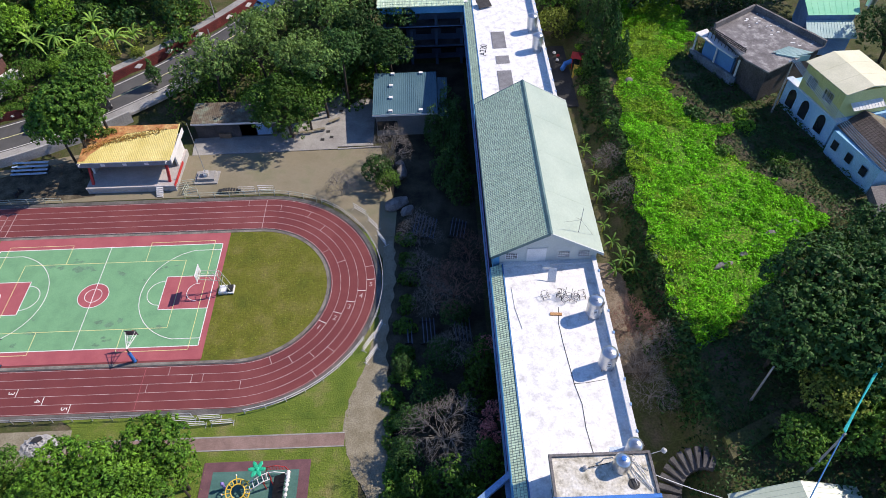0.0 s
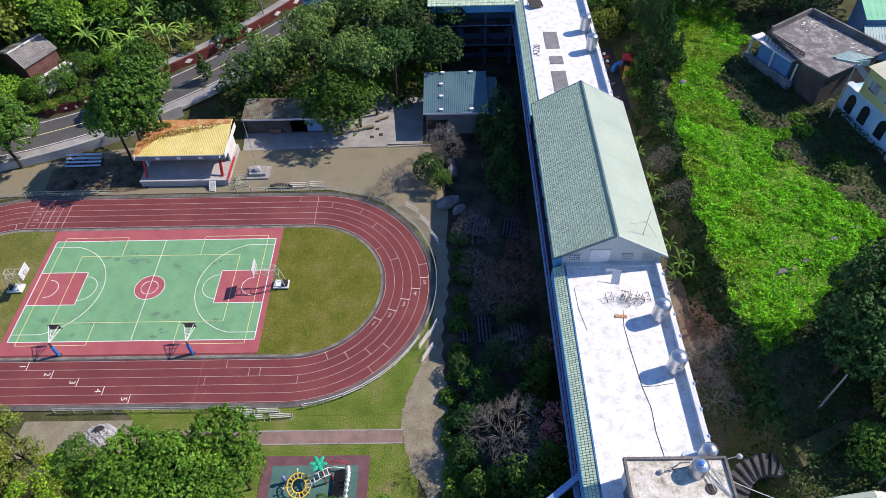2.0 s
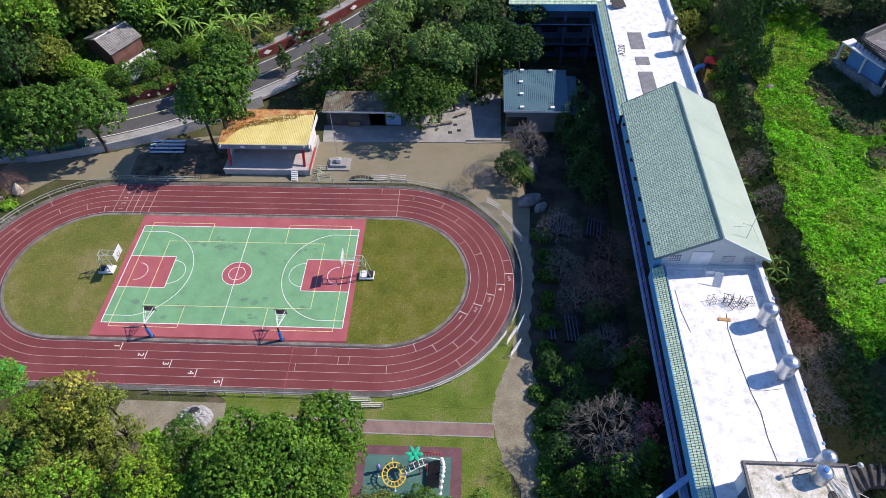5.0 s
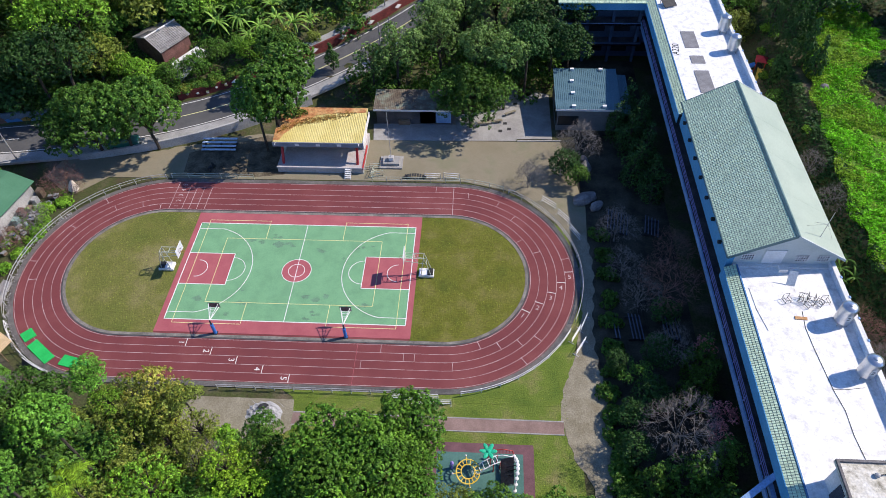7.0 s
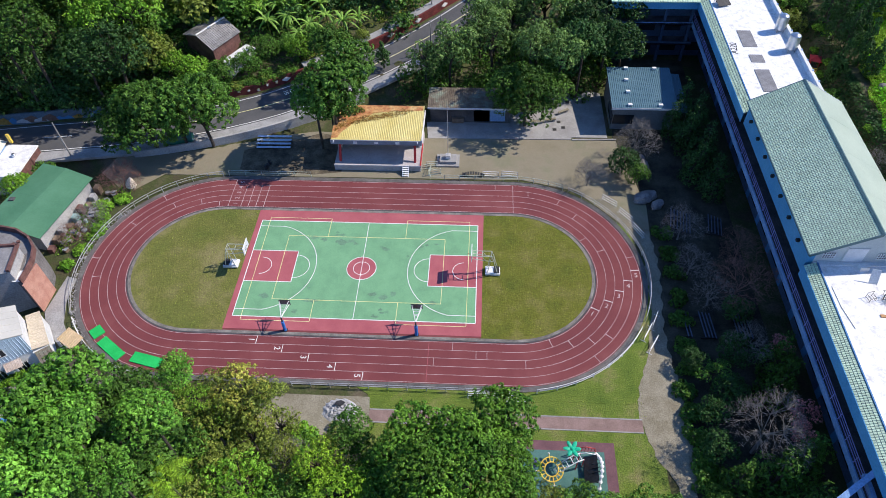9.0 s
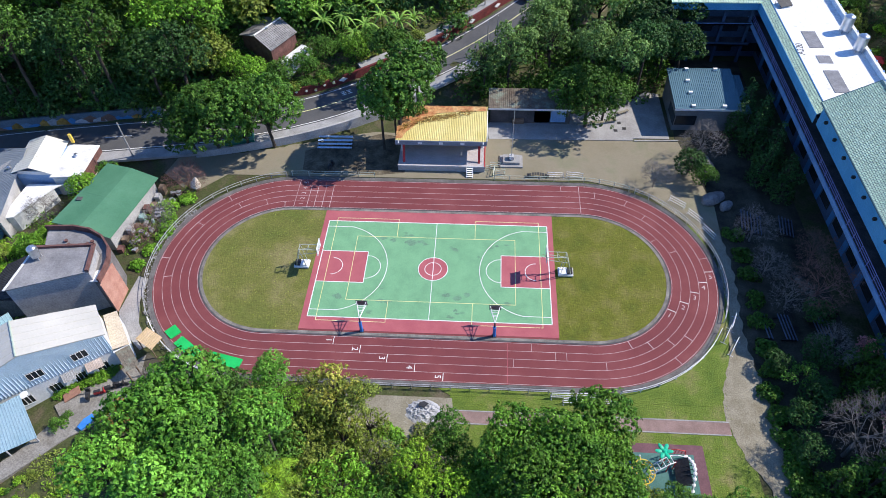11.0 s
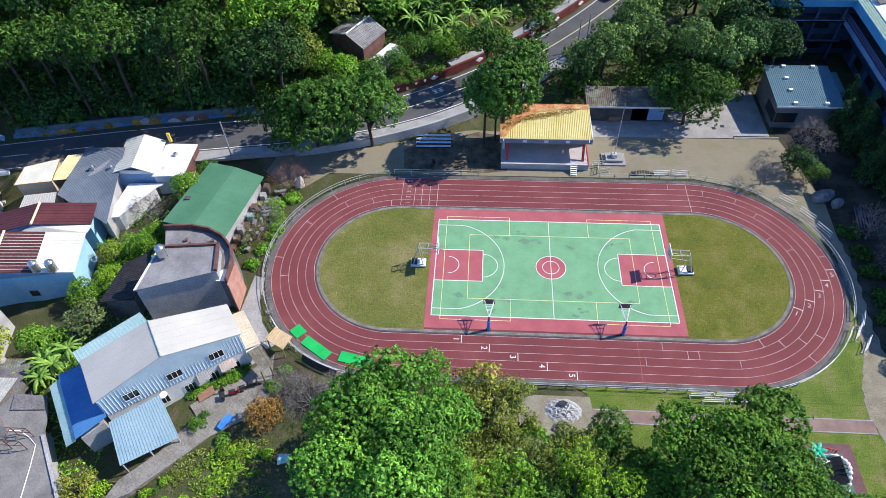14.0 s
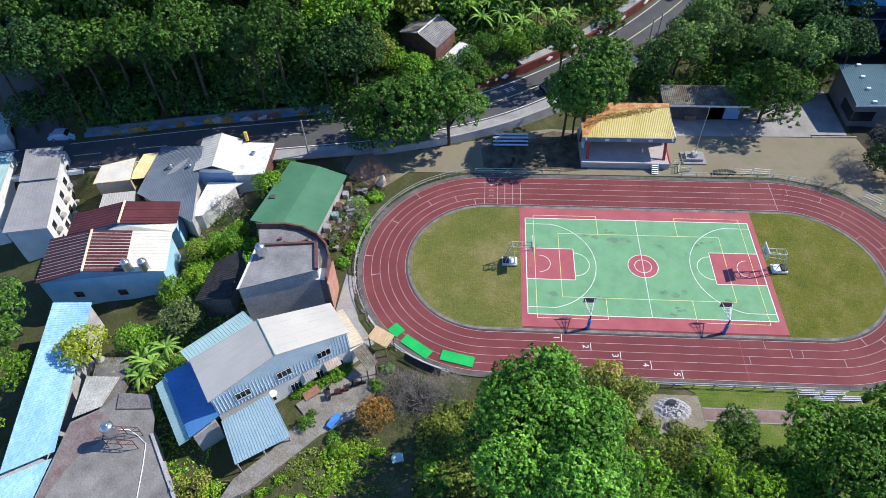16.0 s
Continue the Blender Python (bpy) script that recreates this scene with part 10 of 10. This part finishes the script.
for k in range(12):
    a = math.radians(200 - k * 13)
    cx, cy = 63.3 + 2.5 * math.cos(a) - 60, -28.2 + 3.0 * math.sin(a) + 27
    g = Geo()
    g.m = pose(cx, cy, 0.28 * k - 0.2, 0, 0, math.degrees(a))
    # gutter-dark grey stands for the shade over the steps
    part("step", g.box(-1.0, -0.24, -0.25, 1.0, 0.24, 0.25), GUTTER, stp_t)
flat("bank_path", [(65.6, -24.2), (71.5, -21.8), (72.0, -22.8), (67, -25.6), (65.8, -26.2)], 7.75, EARTH, "brown earth path on the bank", "path", 1.2)

# power poles with cables
def power_pole(x, y, z, h, label="grey concrete power pole", arms=True, lean=0):
    t = thing("power_pole", label, "power pole", pose(x, y, z, lean, 0, 20))
    part("pole", Geo().tube([(0, 0, -0.5), (0, 0, h)], 0.13, 8, 0.08), CONCRETE, t)
    if arms:
        part("cross_arm", Geo().box(-0.8, -0.05, h - 0.5, 0.8, 0.05, h - 0.38), PIPE, t)
        for sx in (-0.7, 0.0, 0.7):
            part("insulator", Geo().lathe(sx, 0, [(0.05, h - 0.38), (0.07, h - 0.28), (0.03, h - 0.18)], 8), WHITE_PAINT, t)
    return t


def cable(pts, r, mat, label, name="cable", sag=0.6, n=14):
    a, b = Vector(pts[0]), Vector(pts[1])
    c = (a + b) / 2
    t = thing(name, label, "cable", tuple(a))
    run = [a.lerp(b, i / n) - Vector((0, 0, sag * 4 * (i / n) * (1 - i / n))) - a for i in range(n + 1)]
    part("wire", Geo().tube(run, r, 4), mat, t)


power_pole(85.8, 20.6, 7.5, 8.2)
CABLE = material("cable_pale", ((0.30, 0.38, 0.42), (0.42, 0.50, 0.54)), 1, 8, 0.5, bump=0)
CABLE_T = material("cable_turquoise", ((0.02, 0.42, 0.42), (0.04, 0.52, 0.50)), 1, 8, 0.5, bump=0)
for k in range(5):
    cable(((85.4 + 0.3 * k, 20.7, 15.6 - 0.12 * k), (90.2 + 0.5 * k, -2.0 - 0.3 * k, 13.6)), 0.05, CABLE, "bundle of pale overhead cables past the houses", sag=0.9)
power_pole(71.6, -27.6, 7.0, 8.0, arms=False)
for k in range(3):
    cable(((71.6, -27.5 + 0.1 * k, 15.0), (84.0 + 0.4 * k, -14.0, 16.5)), 0.06, CABLE_T, "turquoise overhead cable bundle", sag=0.5)
cable(((71.6, -27.5, 14.8), (62, -38, 14.5)), 0.05, TRIM_BLUE, "dark blue overhead cable", sag=0.4)
power_pole(69.3, -20.6, 6.8, 6.4, "thin leaning utility pole in the shade", arms=False)
cable(((56.8, -29.3, 13.2), (64.5, -30.6, 9.6)), 0.03, WHITE_PAINT, "white cable from the stair tower", sag=0.3)
# slide set on the dark play terrace
flat("play_terrace", [(57.2, 28.4), (64.6, 28.4), (65.2, 44), (57.2, 44)], 3.62, material("terrace_dark", ((0.03, 0.032, 0.034), (0.055, 0.055, 0.056)), 0.5, 8, 0.9), "dark rubber play terrace behind the school", "terrace", 0.3)
sl = thing("slide_set", "red and yellow slide set on the dark terrace", "slide", pose(63.2, 37.6, 3.62, 0, 0, -20))
for sx in (-0.6, 0.6):
    for sy in (-0.6, 0.6):
        part("post", Geo().tube([(sx, sy, 0), (sx, sy, 2.3)], 0.06, 6), RED_PAINT, sl)
part("deck", Geo().box(-0.7, -0.7, 1.1, 0.7, 0.7, 1.2), DARK_METAL, sl)
part("roof", Geo().add([(-0.9, -0.9, 2.3), (0.9, -0.9, 2.3), (0.9, 0.9, 2.3), (-0.9, 0.9, 2.3), (0, 0, 2.9)], [(0, 1, 4), (1, 2, 4), (2, 3, 4), (3, 0, 4), (3, 2, 1, 0)]), RED_PAINT, sl)
for sy in (-0.35, 0.35):
    part("slide_side", Geo().tube([(0.2 + sy, -0.7, 1.3), (0.25 + sy, -2.6, 0.2)], 0.07, 6), YELLOW_PAINT, sl)
part("slide_bed", Geo().slab([(-0.1, -0.7, 1.2), (0.5, -0.7, 1.2), (0.55, -2.6, 0.12), (-0.05, -2.6, 0.12)], 0.05), YELLOW_PAINT, sl)
part("tube_slide", Geo().tube([(-0.7, 0, 1.3), (-1.6, -0.4, 0.9), (-1.9, -1.4, 0.4)], 0.35, 10), BLUE_PAINT, sl)
for k, (x, y) in enumerate(((60.4, 41.4), (60.9, 40.6), (60.6, 39.4))):
    t = thing("spring_rider", "small red and white spring rider on the terrace", "play rider", (x, y, 3.62), "spring riders")
    part("spring", Geo().tube([(0, 0, 0), (0, 0, 0.35)], 0.09, 8), DARK_METAL, t)
    part("seat", Geo().lathe(0, 0, [(0.1, 0.33), (0.28, 0.45), (0.22, 0.65), (0.08, 0.75)], 10), RED_PAINT if k % 2 else WHITE_PAINT, t)
# meadow stones
for x, y, a, b, c, s in ((71.8, -4.6, 1.2, 0.4, 0.35, 11), (76.0, -2.2, 1.0, 0.35, 0.3, 12), (78.4, -0.4, 0.9, 0.5, 0.4, 13), (81.4, 1.0, 0.7, 0.5, 0.5, 14), (68.6, 28.4, 0.8, 0.6, 0.5, 15), (74.4, -3.2, 0.5, 0.4, 0.35, 16), (79.8, 0.6, 0.5, 0.4, 0.4, 17)):
    r = random.Random(s)
    t = thing("stone", "weathered grey field stone in the meadow", "stone", pose(x, y, on_ground(x, y), 0, 0, r.uniform(-30, 30) + 20), "field stones")
    bm = bmesh.new()
    bmesh.ops.create_icosphere(bm, subdivisions=2, radius=1)
    for v in bm.verts:
        f = 1 + 0.3 * noise.noise(v.co * 1.5 + Vector((s, 0, 0)))
        v.co = Vector((v.co.x * f * a, v.co.y * f * b, v.co.z * f * c + c * 0.7))
    me = bpy.data.meshes.new("rock")
    bm.to_mesh(me)
    bm.free()
    part("rock", me, ROCK, t)


# ---- vehicles on the road ----
def car(x, d, mat, label, z=0.05, heading=0, name="car"):
    p, deg = along(x, d, z)
    t = thing(name, label, "car", pose(*p, 0, 0, deg + heading))
    prof = [(-2.1, 0.35), (-2.1, 0.85), (-1.75, 0.95), (-1.2, 1.42), (0.5, 1.45), (1.1, 0.98), (2.0, 0.85), (2.1, 0.45), (2.05, 0.3)]
    g = Geo()
    k = len(prof)
    v = [(x_, -0.85 + (0.12 if z_ > 1.2 else 0), z_) for x_, z_ in prof] + [(x_, 0.85 - (0.12 if z_ > 1.2 else 0), z_) for x_, z_ in prof]
    g.add(v, [tuple(range(k)), tuple(range(2 * k - 1, k - 1, -1))] + [(i, i + k, (i + 1) % k + k, (i + 1) % k) for i in range(k)])
    part("body", g, mat, t)
    part("side_glass", Geo().add([(-1.35, -0.80, 1.0), (0.95, -0.80, 1.0), (0.42, -0.755, 1.36), (-1.1, -0.755, 1.36)], [(0, 1, 2, 3)]), GLASS_DARK, t)
    part("side_glass", Geo().add([(-1.35, 0.80, 1.0), (0.95, 0.80, 1.0), (0.42, 0.755, 1.36), (-1.1, 0.755, 1.36)], [(0, 3, 2, 1)]), GLASS_DARK, t)
    part("windscreen", Geo().slab([(0.56, -0.68, 1.42), (1.06, -0.76, 1.03), (1.06, 0.76, 1.03), (0.56, 0.68, 1.42)], 0.02), GLASS_DARK, t)
    part("rear_glass", Geo().slab([(-1.68, -0.74, 1.0), (-1.24, -0.68, 1.40), (-1.24, 0.68, 1.40), (-1.68, 0.74, 1.0)], 0.02), GLASS_DARK, t)
    for sx in (-1.3, 1.3):
        for sy in (-0.8, 0.8):
            w = part("wheel", Geo().tube([(sx, sy - 0.1, 0.31), (sx, sy + 0.1, 0.31)], 0.31, 14), DARK_METAL, t)
            part("rim", Geo().tube([(sx, sy - 0.11, 0.31), (sx, sy + 0.11, 0.31)], 0.18, 10), STEEL, w)
    for sy in (-0.6, 0.6):
        part("headlight", Geo().box(2.0, sy - 0.16, 0.62, 2.1, sy + 0.16, 0.76), WHITE_PAINT, t)


car(-10.5, -1.9, material("car_black", ((0.012, 0.012, 0.014), (0.02, 0.02, 0.022)), 1, 6, 0.25, bump=0, dirt=0.05, spec=0.6), "black car on the road under the trees")
car(-31.0, -4.6, material("car_green", ((0.01, 0.10, 0.07), (0.015, 0.14, 0.10)), 1, 6, 0.3, bump=0, dirt=0.05, spec=0.6), "dark green car parked on the pavement", 0.16)
car(-85.0, 4.6, material("car_bluewhite", ((0.35, 0.50, 0.70), (0.45, 0.58, 0.76)), 1, 6, 0.3, bump=0, dirt=0.05, spec=0.6), "pale blue van parked by the mural wall", 0.05, 0, "van")
car(15.0, 1.8, material("car_blue", ((0.02, 0.08, 0.25), (0.03, 0.11, 0.32)), 1, 6, 0.3, bump=0, dirt=0.05, spec=0.6), "dark blue car on the upper road")
for x, d in ((2.2, -4.4), (4.6, -4.4), (-45, -5.0), (8.5, 4.9)):
    p, deg = along(x, d, 0)
    power_pole(p.x, p.y, p.z - 0.3, 6.5, "slim dark roadside pole", arms=False)
# planted growth of the village
YELLOW_GREEN = leafy("leaf_yellow_green", (0.12, 0.15, 0.014), (0.22, 0.24, 0.03), 0.3)
for x, y, z, R, m, k in ((-48.5, 11.6, 1.2, 2.5, LEAF_BRIGHT, "broad"), (-47.0, 15.6, 0.6, 1.6, LEAF_MID, "broad"), (-63.4, -14.7, 0.8, 2.7, YELLOW_GREEN, "broad"), (-54.2, -9.8, 0.0, 2.5, LEAF_GREY, "broad"), (-57.2, -5.2, -1.0, 1.9, LEAF_BRIGHT, "broad"), (-56.0, 1.4, -0.8, 1.8, LEAF_LIME, "loose"), (-53.6, 2.8, -1.0, 1.6, LEAF_BRIGHT, "broad"), (-57.6, -12.0, -1.2, 1.9, LEAF_BRIGHT, "broad"), (-51.6, 5.2, -1.0, 1.4, LEAF_BRIGHT, "broad"), (-55.5, -2.0, -1.6, 1.6, LEAF_LIME, "loose"),
                         (-76.5, -9.0, 0.0, 3.2, LEAF_MID, "broad"), (-75.0, -13.0, -0.5, 2.8, LEAF_MID, "broad"), (-72.0, -16.5, -1.5, 2.4, LEAF_BRIGHT, "broad"), (-79.5, -13.5, -1.0, 3.4, LEAF_MID, "broad"), (-71.5, -24.0, -2.0, 2.2, LEAF_LIME, "loose"), (-73.5, -27.5, -2.0, 2.4, LEAF_BRIGHT, "broad"), (-46.6, -29.6, 0.2, 2.0, LEAF_YELLOW, "loose"), (-52.4, -16.0, -0.8, 1.5, LEAF_MID, "broad"), (-33.2, -25.2, 0.6, 0.8, LEAF_LIME, "loose"), (-37.0, -22.6, 0.7, 0.8, LEAF_MID, "loose")):
    tree(x, y, z, R, m, k, "green garden tree between the village houses", group="village trees", density=0.5)
for x, y, z, R, m in ((-34.6, 13.2, 2.0, 3.4, TWIG_RED), (-36.4, 6.6, 1.4, 2.6, TWIG_GREY), (-53.4, 8.2, 0.4, 2.8, TWIG_GREY), (-37.4, 3.4, 1.2, 2.2, TWIG_RED)):
    tree(x, y, z, R, m, "bare", "bare brown thicket beside the west bend", group="bare thickets")
for x, y in ((-57.4, -14.8), (-55.8, -15.6), (-58.6, -16.4), (-56.6, -17.2), (-54.8, -13.6)):
    banana(x, y, on_ground(x, y), 3.4, 14)
for x, y, R in ((-36.0, 9.4, 1.1), (-35.2, 4.6, 1.2), (-35.8, 1.6, 1.0), (-36.6, -1.0, 0.9), (-34.0, 10.8, 1.0), (-35.4, 7.2, 1.1), (-38.6, -17.9, 0.7), (-35.8, -17.2, 0.8), (-34.8, -16.5, 0.8), (-33.8, -15.9, 0.7), (-30.2, -17.6, 0.8), (-29.4, -15.6, 0.7)):
    tree(x, y, on_ground(x, y), R, LEAF_BRIGHT if R > 0.75 else LEAF_MID, "bush", "low green bush beside the track's west bend", "shrub", "bend bushes")
grng = random.Random(17)
for k in range(44):
    x, y = grng.uniform(-40, -27.5), grng.uniform(-33, -23.8)
    if y > -23.0 + (x + 35.5) * 0.87 - 1.6 and x < -33:
        continue
    tree(x, y, on_ground(x, y), grng.uniform(0.2, 0.42), grng.choice((LEAF_LIME, LEAF_BRIGHT, LEAF_OLIVE, LEAF_MID, LEAF_OLIVE)), "bush", "low vegetable plant in the brown garden plot", "shrub", "vegetable rows", leaf=0.12)
for x, y, R in ((-40, -29.5, 0.6), (-38, -30.5, 0.7), (-36, -30, 0.5), (-34, -28.6, 0.4), (-42, -32, 0.8), (-38.4, -28.2, 0.5), (-32.6, -26.6, 0.4), (-35, -32, 0.7), (-30.6, -30.4, 0.6), (-29.2, -25.0, 0.6)):
    tree(x, y, on_ground(x, y), R, LEAF_LIME, "bush", "bright vegetable plants in the garden", "shrub", "garden plants")

for x, y, z, R, m, k in ((-44.9, -29.8, -0.6, 1.5, LEAF_LIME, "loose"), (-55.6, 0.8, -0.4, 1.5, LEAF_OLIVE, "loose"), (-51.6, 2.2, 0.0, 1.5, LEAF_BRIGHT, "broad"), (-59.0, -13.0, 0.4, 1.8, LEAF_BRIGHT, "broad")):
    tree(x, y, z, R, m, k, "small leafy garden tree beside the houses", group="village trees", density=0.6, leaf=0.18)
for k in range(7):
    x, y = -38.7 + 4.6 * k / 6, -18.9 + 2.6 * k / 6
    tree(x, y, on_ground(x, y), 0.62, LEAF_BRIGHT, "bush", "clipped green hedge bush before the metal house", "shrub", "house hedge", leaf=0.14)
for x, y, R in ((-37.0, -22.2, 0.8), (-34.0, -23.9, 0.8), (-36.6, -21.2, 0.5)):
    tree(x, y, on_ground(x, y), R, LEAF_MID, "bush", "dark green bush in the concrete yard", "shrub", "yard bushes", leaf=0.14)
t = thing("teal_tarp", "small teal tarpaulin tied over the garden", "tarpaulin", pose(-27.2, -25.8, on_ground(-27.2, -25.8), 0, 0, 25))
part("sheet", Geo().slab([(-0.6, -0.35, 0.7), (0.5, -0.45, 0.6), (0.65, 0.3, 0.75), (-0.1, 0.5, 0.95), (-0.55, 0.3, 0.8)], 0.04), ROOF_TEAL, t)
for sx in (-0.45, 0.45):
    part("stake", Geo().tube([(sx, 0, -0.2), (sx, 0, 0.72)], 0.03, 5), WOOD, t)
for k in range(16):
    r = random.Random(k + 300)
    x, y = -42.2 + r.uniform(-1.6, 1.6), -28.9 + r.uniform(-0.6, 0.6)
    t = thing("firewood_log", "grey weathered branch on the wood heap", "log", pose(x, y, on_ground(x, y) + 0.1 + 0.25 * r.random(), 0, r.uniform(-8, 8), r.uniform(0, 180)), "firewood")
    part("log", Geo().tube([(-0.7, 0, 0), (0, r.uniform(-0.1, 0.1), 0.03), (0.7, 0, 0)], 0.07, 6, 0.05), WOOD, t)

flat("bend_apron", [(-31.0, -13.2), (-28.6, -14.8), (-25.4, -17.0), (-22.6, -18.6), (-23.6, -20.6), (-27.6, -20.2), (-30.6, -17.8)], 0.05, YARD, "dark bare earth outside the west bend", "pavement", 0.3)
flat("bend_path", [(-34.6, -3.0), (-35.9, -2.6), (-36.3, -8.0), (-35.0, -10.4), (-32.0, -13.0), (-31.2, -12.4), (-33.4, -9.4), (-34.4, -6.4)], 0.05, CONCRETE, "grey concrete path between house and track", "path", 0.3)
srng = random.Random(9)
g = Geo()
for k in range(260):
    a = srng.uniform(2.55, 4.1)
    r = 16.15 + srng.uniform(-0.3, 0.45)
    x, y, w = CL + r * math.cos(a), CY + r * math.sin(a), srng.uniform(0.05, 0.13)
    g.add([(x - w, y - w * 0.7, 0.0), (x + w * 0.8, y - w, 0.0), (x + w, y + w * 0.8, 0.0), (x - w * 0.7, y + w, 0.0), (x + srng.uniform(-0.3, 0.3) * w, y, 0.06 + w)], [(0, 1, 4), (1, 2, 4), (2, 3, 4), (3, 0, 4)])
tagged(new("edge_stones", g.mesh("edge_stones")), "pale loose stones along the west bend railing", "stones", "", "stuff").data.materials.append(CONCRETE)
t = thing("folded_parasol", "pale beige folded canvas parasol by the bend", "parasol", pose(-33.6, 12.9, on_ground(-33.6, 12.9), 8, 12, 30))
part("pole", Geo().tube([(0, 0, -0.2), (0, 0, 2.4)], 0.03, 6), PIPE, t)
part("canvas", Geo().lathe(0, 0, [(0.75, 0.7), (0.55, 1.3), (0.25, 2.0), (0.04, 2.35)], 7), material("canvas_beige", ((0.60, 0.52, 0.42), (0.70, 0.62, 0.52)), 1, 8, 0.8), t)

tree(-3.4, 24.4, 4.95, 0.85, LEAF_OLIVE, "bush", "leafy green tuft growing on the stage roof", "shrub", leaf=0.14)
